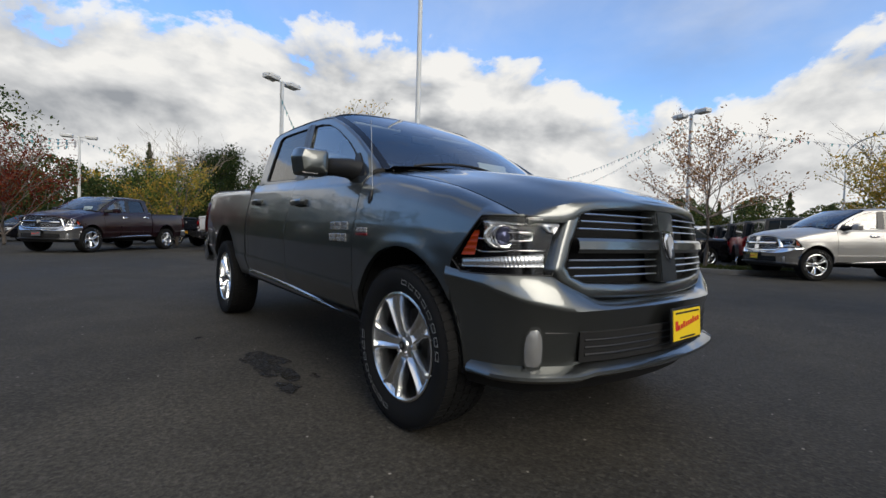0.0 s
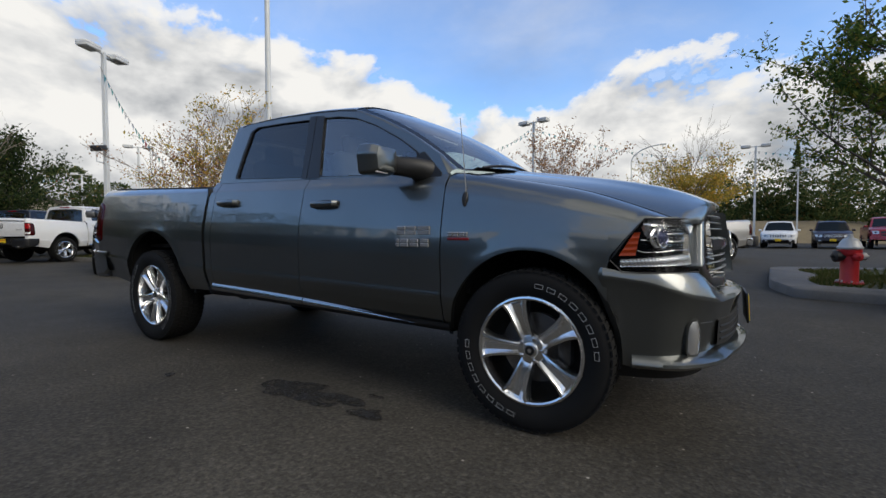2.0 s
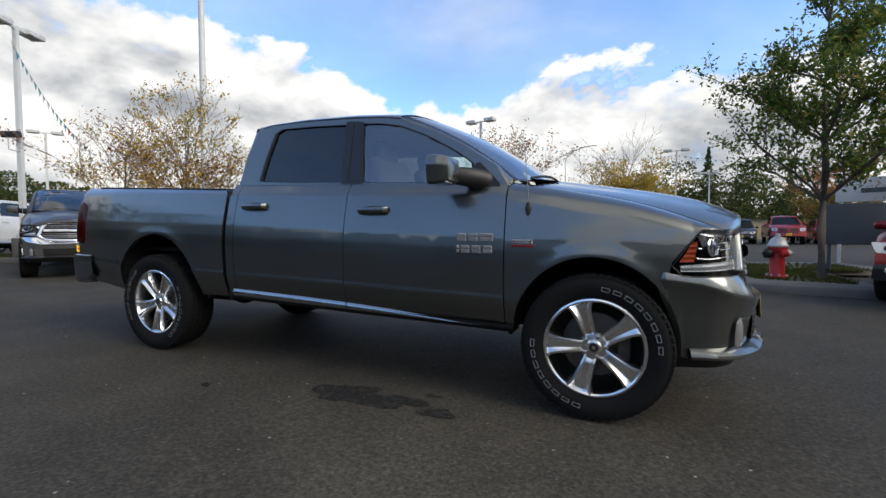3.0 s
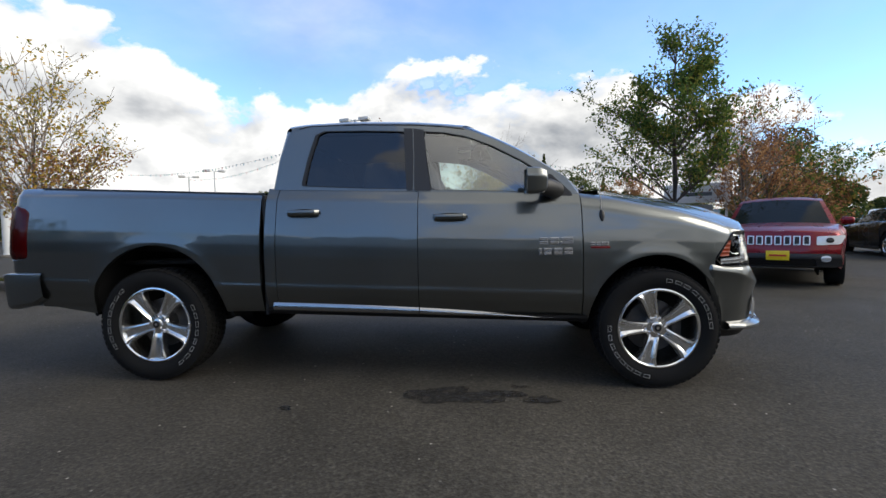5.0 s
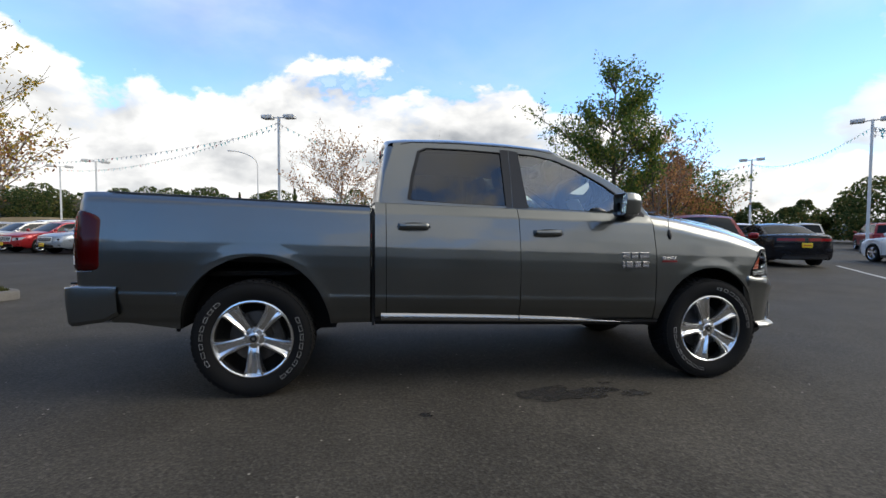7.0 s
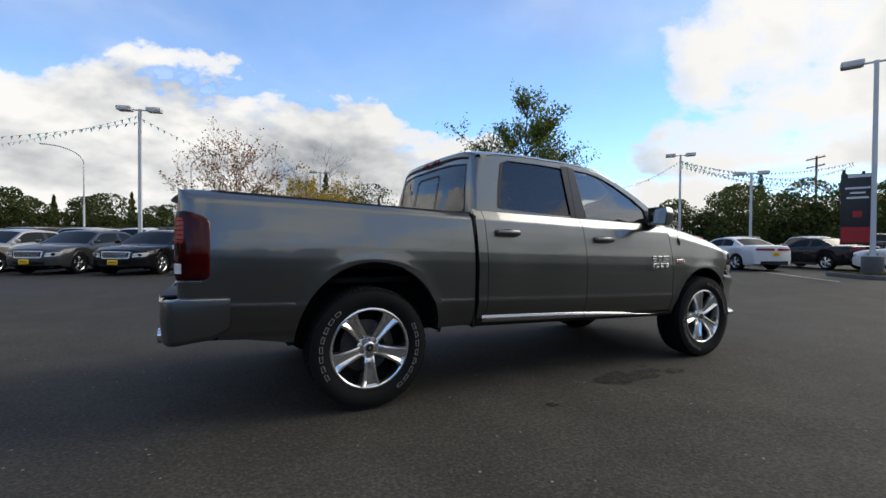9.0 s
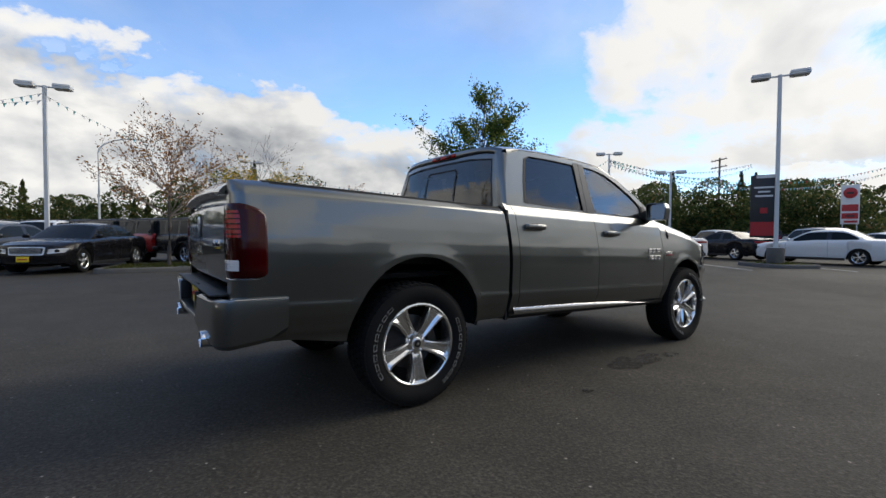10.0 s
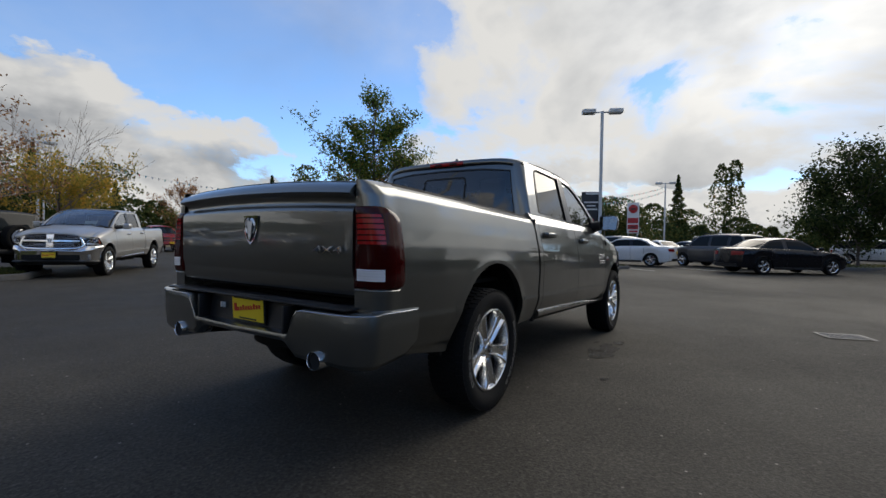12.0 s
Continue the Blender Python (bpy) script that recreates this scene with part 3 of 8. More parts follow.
def front_bumper(truck):
    qs = np.linspace(0, 2, 121)
    crease = lambda m: float(np.interp(m, [0, 0.15, 0.4, 0.62, 1.0], [0.778, 0.752, 0.692, 0.655, 0.668]))
    # the ledge runs back to the lamp's lower edge, then down along the grille
    back_p = lambda m: float(np.interp(m, [0, 0.10, 0.22, 0.33, 0.45, 0.57], [0.0, 0.14, 0.245, 0.325, 0.42, 0.525]))
    back_z = smooth_table([0, 0.05, 0.10, 0.50, 0.575, 0.70, 0.76, 1.0], [0.815, 0.800, 0.796, 0.795, 0.790, 0.694, 0.686, 0.690], 0.012)

    def back(m):
        z = back_z(m)
        if m <= 0.57:
            x, y, _ = nose(back_p(m), z)
            return x, y, z
        k = (m - 0.57) / 0.43
        x0, y0, _ = nose(0.525, z)
        return x0 + (2.672 - x0) * (1 - (1 - k) ** 2), y0 * (1 - k), z

    def f(q, v):
        m = q if q <= 1 else 2 - q
        s = -1 if q <= 1 else 1
        zc = crease(m)
        low = float(np.interp(m, [0, 0.05, 0.12, 0.22, 0.34], [0.50, 0.37, 0.350, 0.375, 0.412]))
        bx, by, bz = back(m)
        cx, cy, _ = bump_plan(q, 0.0)
        if v < 5:
            k = [-0.35, 0.0, 0.30, 0.62, 0.92][v]
            z = bz + (zc - bz) * (max(k, 0) ** 1.5) if k >= 0 else bz - 0.004
            if m < 0.06:
                k = max(k, 0.0)
            x, y = bx + (cx - bx) * k, s * by + (cy - s * by) * k
            return (max(x, arch_front(z)), y, z)
        rows = [(0.0, zc - 0.004), (-0.003, zc - 0.014), (-0.016, zc - 0.06), (-0.030, zc * 0.5 + low * 0.5), (-0.040, low + 0.03), (-0.046, low)]
        d, z = rows[v - 5]
        x, y, _ = bump_plan(q, d)
        return (max(x, arch_front(z)), y, z)
    bm = grid_bm(f, qs, range(11))
    bumper = part("front_bumper", flange(bm, lambda c: Vector((c.x - 0.03, c.y * 0.985, c.z))), GREY_PAINT, truck, "body-coloured front bumper with a bright upper ledge", angle=36)

    def chin(q, v):
        m = q if q <= 1 else 2 - q
        out = float(np.interp(m, [0.1, 0.2, 0.35, 1.0], [0.0, 0.010, 0.022, 0.022]))
        up = float(np.interp(m, [0.1, 0.3, 0.62, 0.68, 1.0], [0.0, 0.0, 0.0, 0.015, 0.018]))
        rows = [(-0.045, 0.420), (out * 0.3 - 0.01, 0.408), (out, 0.392), (out + 0.002, 0.378), (out - 0.02, 0.362), (-0.09, 0.345)]
        d, z = rows[v]
        x, y, _ = bump_plan(q, d)
        return (x, y, z + up)
    part("chin_spoiler", grid_bm(chin, np.linspace(0.09, 1.91, 101), range(6)), GREY_PAINT, bumper, angle=40)

    def valance(q, v):
        d, z = [(-0.055, 0.375), (-0.075, 0.33), (-0.10, 0.298), (-0.22, 0.300)][v]
        x, y, m = bump_plan(q, d)
        return (x, y, z)
    part("air_dam", grid_bm(valance, np.linspace(0.0, 2.0, 81), range(4)), BLACK_PLASTIC, bumper)
    inner = grid_bm(lambda q, v: (*bump_plan(q, [-0.06, -0.06, -0.06][v])[:2], [0.46, 0.38, 0.36][v]), np.linspace(0, 2, 61), range(3))
    part("bumper_core", inner, BLACK_PLASTIC, bumper)
    # lower air intake
    def intake(q, v):
        z = [0.430, 0.437, 0.56, 0.567][v]
        x, y, _ = bump_plan(q, [-0.040, -0.028, -0.022, -0.030][v])
        return (x + 0.004, y, z)
    part("lower_intake", grid_bm(intake, np.linspace(0.63, 1.37, 51), range(4)), UNDERBODY, bumper)
    for k in range(3):
        z = 0.468 + 0.030 * k
        bar = tube_bm([(bump_plan(q, -0.022)[0] + 0.002, bump_plan(q, -0.022)[1], z) for q in np.linspace(0.65, 1.35, 25)], 0.0045, 6)
        part("intake_bar", bar, BLACK_PLASTIC, bumper)
    for s in (-1, 1):
        q0 = 0.435 if s < 0 else 2 - 0.435

        def fog(a, b, d=0.0):
            x, y, _ = bump_plan(q0 + a, -0.030 + d)
            return (x, y, b)
        loop = soft_loop([(-0.030, 0.424), (0.026, 0.424), (0.039, 0.446), (0.041, 0.50), (0.037, 0.548), (0.022, 0.574), (-0.014, 0.574), (-0.036, 0.548), (-0.044, 0.50), (-0.042, 0.446)], 2, 3)
        lamp = part("fog_lamp", fill_bm(loop, lambda a, b: fog(a, b, 0.010 + 0.014 * (1 - min(1, (a / 0.045) ** 2 + ((b - 0.5) / 0.08) ** 2)))), FOG_COVER, bumper, "round-ended pale fog lamp lens")
        slot = grid_bm(lambda a, b: fog(a, 0.560 + 0.022 * b, 0.006 - 0.010 * b), np.linspace(0.055, 0.19, 12) * (1 if s < 0 else -1), (0, 1))
        part("bumper_slot", slot, BLACK_PLASTIC, bumper)
        big = [p + (p - np.array((0.0, 0.5))) * 0.18 for p in loop]
        part("fog_bezel", ring_bm(big, loop, lambda a, b: fog(a, b, 0.007)), GREY_PAINT, lamp)
    return bumper


def headlight(truck, s):
    """A lamp on the nose's surface: p along the plan, z up."""
    rear = lambda z: float(np.interp(z, [0.793, 0.848, 0.935, 1.015, 1.036], [0.085, 0.037, 0.115, 0.200, 0.225]))
    front = lambda z: 0.526 + 0.098 * (z - 0.797) / 0.233

    def at(p, z, d=0.0):
        x, y, z = nose(p, z, d)
        return (x, s * y, z)

    def surf(u, v, d=0.0):
        z = 0.793 + 0.243 * v
        p = rear(z) + (front(z) - rear(z)) * u
        return at(p, z, d)

    def patch(corner, d, nu=16, nv=6, wave=lambda a, b: 0.0):
        """A four-cornered piece inside the lamp; corners run lower rear, lower front, upper front, upper rear."""
        (a, b, c, e) = [np.array(k) for k in corner]

        def g(u, v):
            q = (a * (1 - u) + b * u) * (1 - v) + (e * (1 - u) + c * u) * v
            return at(q[0], q[1], d + wave(u, v))
        return grid_bm(g, np.linspace(0, 1, nu), np.linspace(0, 1, nv))
    us, vs = np.linspace(0, 1, 40), np.r_[0, 0.10, 0.226, np.linspace(0.3, 0.9, 11), 0.95, 1.0]
    lamp = part("headlight", grid_bm(lambda u, v: surf(u, v, -0.040), us, vs), GLOSS_BLACK, truck, "headlamp with projector, amber side and LED strip")
    edge = [surf(u, 0, 0.001) for u in us] + [surf(1, v, 0.001) for v in vs[1:]] + [surf(u, 1, 0.001) for u in us[::-1][1:]] + [surf(0, v, 0.001) for v in vs[::-1][1:]]
    inner = [surf(u, 0, -0.040) for u in us] + [surf(1, v, -0.040) for v in vs[1:]] + [surf(u, 1, -0.040) for u in us[::-1][1:]] + [surf(0, v, -0.040) for v in vs[::-1][1:]]
    wall = bmesh.new()
    ea, eb = [wall.verts.new(c) for c in edge], [wall.verts.new(c) for c in inner]
    for j in range(len(ea) - 1):
        wall.faces.new((ea[j], ea[j + 1], eb[j + 1], eb[j]))
    part("lamp_wall", wall, GLOSS_BLACK, lamp)
    part("lamp_bezel", tube_bm(edge, 0.0035, 6), RUBBER_SEAL, lamp)
    part("lens", grid_bm(lambda u, v: surf(u, v, 0.001 + 0.007 * math.sin(math.pi * u) * math.sin(math.pi * v)), us, vs), LENS_COVER, lamp)
    part("amber_reflector", patch([(0.080, 0.868), (0.158, 0.870), (0.196, 0.975), (0.166, 0.972)], -0.012, 10, 25, lambda u, v: -0.004 * abs(math.sin(v * 4 * math.pi))), AMBER, lamp, "orange side reflector")
    part("led_strip", patch([(0.080, 0.818), (0.495, 0.828), (0.498, 0.880), (0.084, 0.852)], -0.014, 120, 7, lambda u, v: -0.0022 * abs(math.sin((u * 22 + v * 0.8) * math.pi)) - 0.0012 * math.sin(v * 9)), LED_STRIP, lamp, "clear ribbed strip of daytime lights")
    part("chrome_brow", patch([(0.215, 1.004), (0.600, 0.994), (0.616, 1.026), (0.222, 1.028)], -0.020, 40, 6, lambda u, v: 0.006 * math.sin(6 * u + 3 * v) - 0.012 * v), LED_STRIP, lamp)
    part("chrome_scoop", patch([(0.228, 0.945), (0.300, 0.958), (0.300, 1.004), (0.205, 1.004)], -0.030, 12, 8, lambda u, v: 0.012 * math.sin(5 * u) * v), LED_STRIP, lamp)
    part("chrome_scoop", patch([(0.530, 0.972), (0.590, 0.966), (0.600, 0.994), (0.500, 0.998)], -0.026, 12, 6, lambda u, v: 0.006 * math.sin(7 * u)), LED_STRIP, lamp)
    for line, r in (([(0.170, 0.893), (0.20, 0.884), (0.30, 0.886), (0.36, 0.893), (0.495, 0.893)], 0.0022),
                    ([(0.34, 0.966), (0.44, 0.968), (0.452, 0.955), (0.445, 0.936), (0.40, 0.932), (0.345, 0.932)], 0.0030),
                    ([(0.190, 0.940), (0.255, 0.936)], 0.0028)):
        pts = np.array(line)
        ks = np.linspace(0, len(pts) - 1, 24)
        part("chrome_line", tube_bm([at(np.interp(k, range(len(pts)), pts[:, 0]), np.interp(k, range(len(pts)), pts[:, 1]), -0.012) for k in ks], r, 6), CHROME, lamp)
    c = Vector(at(0.318, 0.950, -0.026))
    out_dir = Vector((0.86, s * 0.50, 0.0)).normalized()
    turn = Matrix.Translation(c) @ out_dir.to_track_quat("Y", "Z").to_matrix().to_4x4()
    dish = lathe_bm([(0.040, -0.012), (0.052, -0.004), (0.066, 0.000), (0.074, -0.006)], 36)
    for v in dish.verts:
        v.co.x *= 1.25
        v.co.z *= 0.74
    bmesh.ops.transform(dish, matrix=turn, verts=dish.verts)
    part("reflector_bowl", dish, LED_STRIP, lamp)
    ringp = lathe_bm([(0.036, -0.02), (0.046, 0.0), (0.045, 0.008), (0.040, 0.006), (0.035, -0.008)], 32)
    bmesh.ops.transform(ringp, matrix=turn, verts=ringp.verts)
    part("projector_ring", ringp, CHROME, lamp)
    ball = lathe_bm([(0.0, 0.012), (0.018, 0.009), (0.028, 0.0), (0.034, -0.010), (0.036, -0.02)], 28)
    bmesh.ops.transform(ball, matrix=turn, verts=ball.verts)
    part("projector_lens", ball, principled_once("projector_glass", (0.10, 0.11, 0.20), 0.03, 0.6), lamp)
    return lamp


def principled_once(name, *a, **k):
    return MATS.get(name) or principled(name, *a, **k)


LENS_COVER = tinted_glass("lamp_cover", (1, 1, 1), 0.97, 0.45, 0.0)
EMBLEM_SILVER = principled("emblem_silver", (0.86, 0.86, 0.86), 0.30, 0.7)
EMBLEM_DARK = principled("emblem_dark", (0.03, 0.03, 0.032), 0.2, 0.5)


def grille_x(y, z, d=0.0):
    return (2.690 - 0.105 * (abs(y) / 0.72) ** 2 - 0.13 * (z - 0.90) + d, y, z)


def emblem(parent, place, r):
    """A plain shield with a broad pale mask, of bent-horn outline."""
    shield = [(-0.86, 1.0), (0.86, 1.0), (0.80, 0.0), (0.50, -0.72), (0.0, -1.15), (-0.50, -0.72), (-0.80, 0.0)]
    sh = part("emblem", flat_bm([(a * r, b * r) for a, b in shield], place, 0.006), CHROME, parent, smooth=False)
    inner = [(a * r * 0.84, b * r * 0.84) for a, b in shield]
    part("emblem_field", flat_bm(inner, lambda a, b, d: place(a, b, d + 0.0065), 0.001), EMBLEM_DARK, sh, smooth=False)
    for s in (-1, 1):
        arc = [(s * r * (0.12 + 0.42 * math.sin(t)), r * (0.18 + 0.52 * math.cos(t))) for t in np.linspace(0.1, 2.6, 12)]
        hook = tube_bm([place(a, b, 0.004) for a, b in arc], r * 0.12, 6, taper=[r * 0.17 * (1 - 0.05 * i) for i in range(12)])
        part("emblem_curl", hook, EMBLEM_SILVER, sh)
    nose_l = [(-0.30, 0.62), (0.30, 0.62), (0.24, 0.0), (0.16, -0.55), (0.0, -0.85), (-0.16, -0.55), (-0.24, 0.0)]
    part("emblem_bar", flat_bm([(a * r, b * r) for a, b in nose_l], lambda a, b, d: place(a, b, d + 0.006), 0.007), EMBLEM_SILVER, sh, smooth=False)
    return sh


def grille(truck):
    half_o = [(0.0, 1.146), (0.30, 1.138), (0.52, 1.116), (0.606, 1.080), (0.640, 1.010), (0.678, 0.920), (0.718, 0.815), (0.690, 0.765), (0.580, 0.700), (0.30, 0.688), (0.0, 0.684)]
    half_i = [(0.0, 1.090), (0.30, 1.084), (0.48, 1.072), (0.552, 1.052), (0.586, 0.990), (0.622, 0.910), (0.656, 0.832), (0.632, 0.792), (0.560, 0.762), (0.30, 0.750), (0.0, 0.745)]
    outer, inner = [h + [(-a, b) for a, b in h[-2:0:-1]] for h in (half_o, half_i)]
    lo, li = soft_loop(outer, 4, 2), soft_loop(inner, 4, 2)

    def bowed(a, b):
        x, y, z = grille_x(a, b)
        return (x, y, z)
    c = np.array((0.0, 0.92))

    def shell(a, b):
        return grille_x(a, b)
    bm = ring_bm(lo, li, shell, 10)
    # a soft half-round section that turns back at both rims
    for i, v in enumerate(bm.verts):
        k = (i // len(lo)) / 10
        v.co.x += 0.010 * math.sqrt(max(0.0, 1 - (2 * k - 1) ** 2)) - 0.016
    flange(bm, lambda co: Vector((co.x - 0.07, co.y, co.z)))
    g = part("grille", bm, GREY_PAINT, truck, "body-coloured crosshair grille with bright bars", angle=60)
    part("grille_backing", fill_bm(li, lambda a, b: grille_x(a, b, -0.090)), UNDERBODY, g)
    # dark lip round the opening's bottom and the gap above the bumper
    gap = grid_bm(lambda y, v: (grille_x(y, 0.72)[0] - 0.03, y, 0.66 + 0.08 * v), np.linspace(-0.60, 0.60, 31), (0, 1))
    part("grille_gap", gap, BLACK_PLASTIC, g)

    def bar(loop, name, depth, mat=GREY_PAINT):
        b = flat_bm(loop, lambda a, b_, d: grille_x(a, b_, -0.055 + d), depth)
        bmesh.ops.bevel(b, geom=[e for e in b.edges], offset=0.008, segments=2, affect="EDGES")
        return part(name, b, mat, g)
    bar([(-0.085, 0.752), (0.085, 0.752), (0.060, 0.92), (0.085, 1.088), (-0.085, 1.088), (-0.060, 0.92)], "grille_post", 0.085)
    for s in (-1, 1):
        xs = np.linspace(0.05, 0.612, 12)
        bm = bmesh.new()
        rows = []
        for y in xs:
            rows.append([bm.verts.new(grille_x(s * y, z, d)) for z, d in ((0.882, -0.055), (0.888, 0.010), (0.905, 0.022), (0.940, 0.022), (0.952, 0.010), (0.958, -0.055))])
        for a, b in zip(rows, rows[1:]):
            for j in range(5):
                bm.faces.new((a[j], b[j], b[j + 1], a[j + 1]))
        part("grille_crossbar", bm, GREY_PAINT, g)
        for z, w0 in ((1.056, 0.548), (1.024, 0.572), (0.992, 0.588), (0.858, 0.648), (0.826, 0.655), (0.792, 0.630)):
            bm = bmesh.new()
            rows = []
            for y in np.linspace(0.06, w0, 14):
                rows.append([bm.verts.new(grille_x(s * y, z + dz, d)) for dz, d in ((-0.002, -0.016), (-0.0034, 0.0), (0.0, 0.003), (0.0034, 0.0), (0.002, -0.016))])
            for a, b in zip(rows, rows[1:]):
                for j in range(4):
                    bm.faces.new((a[j], b[j], b[j + 1], a[j + 1]))
            part("grille_slat", bm, SLAT_BRIGHT, g)
    emblem(g, lambda a, b, d: grille_x(a, 0.925 + b, 0.030 + d), 0.070)
    return g


SLAT_BRIGHT = principled("grille_chrome", (0.90, 0.90, 0.90), 0.28, 1.0)
CHROME_SATIN = principled("bright_trim", (0.42, 0.42, 0.42), 0.22, 1.0)


def dealer_plate(parent, m, name="dealer_plate"):
    """A yellow card in a dark frame with a slanting red band of print."""
    frame_ob = part(name, box_bm(0.310, 0.012, 0.165, bevel=0.004), BLACK_PLASTIC, parent, "yellow dealer card with red print in a black frame")
    frame_ob.matrix_local = m
    part("card", box_bm(0.292, 0.004, 0.140, (0, -0.0075, 0.002)), YELLOW, frame_ob)
    bm = None
    for k in range(10):
        h = 0.046 if k == 0 else (0.030 if k in (3, 7) else 0.022)
        bm = box_bm(0.017 if k else 0.026, 0.002, h, (-0.115 + 0.0255 * k, -0.0105, -0.012 + 0.0035 * k + (h - 0.022) / 2), bm=bm)
    part("print_bar", bm, RED_INK, frame_ob, smooth=False)
    part("print_bar", box_bm(0.25, 0.002, 0.008, (0.0, -0.0105, 0.058)), BLACK_INK, frame_ob, smooth=False)
    part("print_bar", box_bm(0.16, 0.002, 0.008, (0.0, -0.0105, -0.058)), BLACK_INK, frame_ob, smooth=False)
    return frame_ob


def tyre_profile(r, w):
    h = w / 2
    rr = 0.655 * r
    return [(rr, -h * 0.80), (rr + 0.012, -h * 0.86), (rr + 0.05, -h * 0.985), (rr + 0.09, -h), (r - 0.035, -h * 0.955), (r - 0.016, -h * 0.90), (r - 0.012, -h * 0.86), (r - 0.012, h * 0.86),
            (r - 0.016, h * 0.90), (r - 0.035, h * 0.955), (rr + 0.09, h), (rr + 0.05, h * 0.985), (rr + 0.012, h * 0.86), (rr, h * 0.80)]


def wheel_parts(wheel, r=0.415, w=0.272, detail=True, spokes=5, phase=18.0):
    """Tyre, rim, spokes and hub under an Empty; the outer face looks along -y."""
    tyre = part("tyre", lathe_bm(tyre_profile(r, w), 72 if detail else 36), TYRE, wheel, angle=40)
    if detail:
        bm = None
        n = 60
        verts, faces = [], []
        for k in range(n):
            for row, (y0, y1, sk) in enumerate(((-0.128, -0.078, 0.25), (-0.070, -0.024, -0.15), (-0.018, 0.018, 0.0), (0.024, 0.070, 0.15), (0.078, 0.128, -0.25))):
                a0 = 2 * math.pi * (k + (0.5 if row % 2 else 0.0)) / n
                da = 2 * math.pi / n * 0.36
                base = len(verts)
                for rr, dy in ((r - 0.0125, 0.0), (r - 0.004, 0.0)):
                    for aa, yy in ((a0 - da, y0), (a0 + da, y0), (a0 + da + sk * 0.06, y1), (a0 - da + sk * 0.06, y1)):
                        rr2 = rr - (0.008 if abs(yy) > 0.1 else 0)
                        verts.append((rr2 * math.cos(aa), yy, rr2 * math.sin(aa)))
                faces += [(base + 4, base + 5, base + 6, base + 7)] + [(base + i, base + (i + 1) % 4, base + 4 + (i + 1) % 4, base + 4 + i) for i in range(4)]
        me = bpy.data.meshes.new("tread")
        me.from_pydata(verts, [], faces)
        ob = finish("tread", me, TYRE, tyre, smooth=False)
        ob["kind"] = "stuff"
        # raised white outline marks in two arcs round the side wall
        verts, faces = [], []
        for q0, q1, r0, r1 in ((-0.062, 0.062, 0.3435, 0.3455), (-0.062, 0.062, 0.3235, 0.3255), (-0.062, -0.056, 0.3235, 0.3455), (0.056, 0.062, 0.3235, 0.3455)):
            base = len(verts)
            for a in np.linspace(q0, q1, 3):
                for rad in (r0, r1):
                    verts.append((rad * math.cos(a), -w / 2 - 0.0018, rad * math.sin(a)))
            faces += [(base, base + 2, base + 3, base + 1), (base + 2, base + 4, base + 5, base + 3)]
        me = bpy.data.meshes.new("side_wall_mark")
        me.from_pydata(verts, [], faces)
        bm = bmesh.new()
        bm.from_mesh(me)
        bmesh.ops.remove_doubles(bm, verts=bm.verts, dist=0.0001)
        bm.to_mesh(me)
        bm.free()
        me.materials.append(TYRE_WHITE)
        for start, count in ((80, 8), (255, 8)):
            for k in range(count):
                mark = new("side_wall_mark", me)
                mark.parent = tyre
                mark.matrix_local = pose(0, 0, 0, 0, -(start - 10.8 * k), 0)
    rr = 0.662 * r
    k = rr / 0.2747
    rim = part("rim", lathe_bm([(rr * 0.88, w * 0.40), (rr * 0.90, -w * 0.10), (rr * 0.925, -w * 0.36), (rr * 0.935, -w * 0.425), (rr * 0.965, -w * 0.445), (rr * 1.0, -w * 0.435), (rr * 1.005, -w * 0.40), (rr * 0.97, -w * 0.37)], 64), ALLOY, wheel, angle=45)
    part("brake_disc", cyl_bm(rr * 0.66, 0.03, (0, w * 0.02, 0), "y", 40, bevel=0.004), BRAKE, wheel)
    part("wheel_back", cyl_bm(rr * 0.95, 0.02, (0, w * 0.30, 0), "y", 32), UNDERBODY, wheel)
    if detail:
        cal = box_bm(0.07, 0.07, 0.19, (0.155, w * 0.0, 0.02), 0.015)
        part("brake_caliper", cal, BRAKE, wheel)
    for i in range(spokes):
        a = radians(90 + phase + 360 / spokes * i)
        bm = bmesh.new()
        rows = []
        prof = [(0.045, 0.036, -0.080), (0.075, 0.039, -0.096), (0.110, 0.043, -0.104), (0.160, 0.050, -0.110), (0.205, 0.058, -0.116), (0.238, 0.072, -0.119), (0.256, 0.092, -0.120), (0.264, 0.105, -0.117)]
        for rad, half, y in prof:
            y *= w / 0.272
            rad, half = rad * k, half * k
            sec = [(-half, y + 0.060), (-half * 0.97, y + 0.016), (-half * 0.86, y + 0.002), (-half * 0.66, y), (-half * 0.52, y + 0.010), (-half * 0.3, y + 0.018), (half * 0.3, y + 0.018), (half * 0.52, y + 0.010), (half * 0.66, y), (half * 0.86, y + 0.002), (half * 0.97, y + 0.016), (half, y + 0.060)]
            ring = []
            for t, yy in sec:
                px, pz = rad * math.cos(a) - t * math.sin(a), rad * math.sin(a) + t * math.cos(a)
                ring.append(bm.verts.new((px, yy, pz)))
            rows.append(ring)
        for p, q in zip(rows, rows[1:]):
            for j in range(len(p) - 1):
                bm.faces.new((p[j], p[j + 1], q[j + 1], q[j]))
        part("spoke", bm, ALLOY, wheel, angle=26)
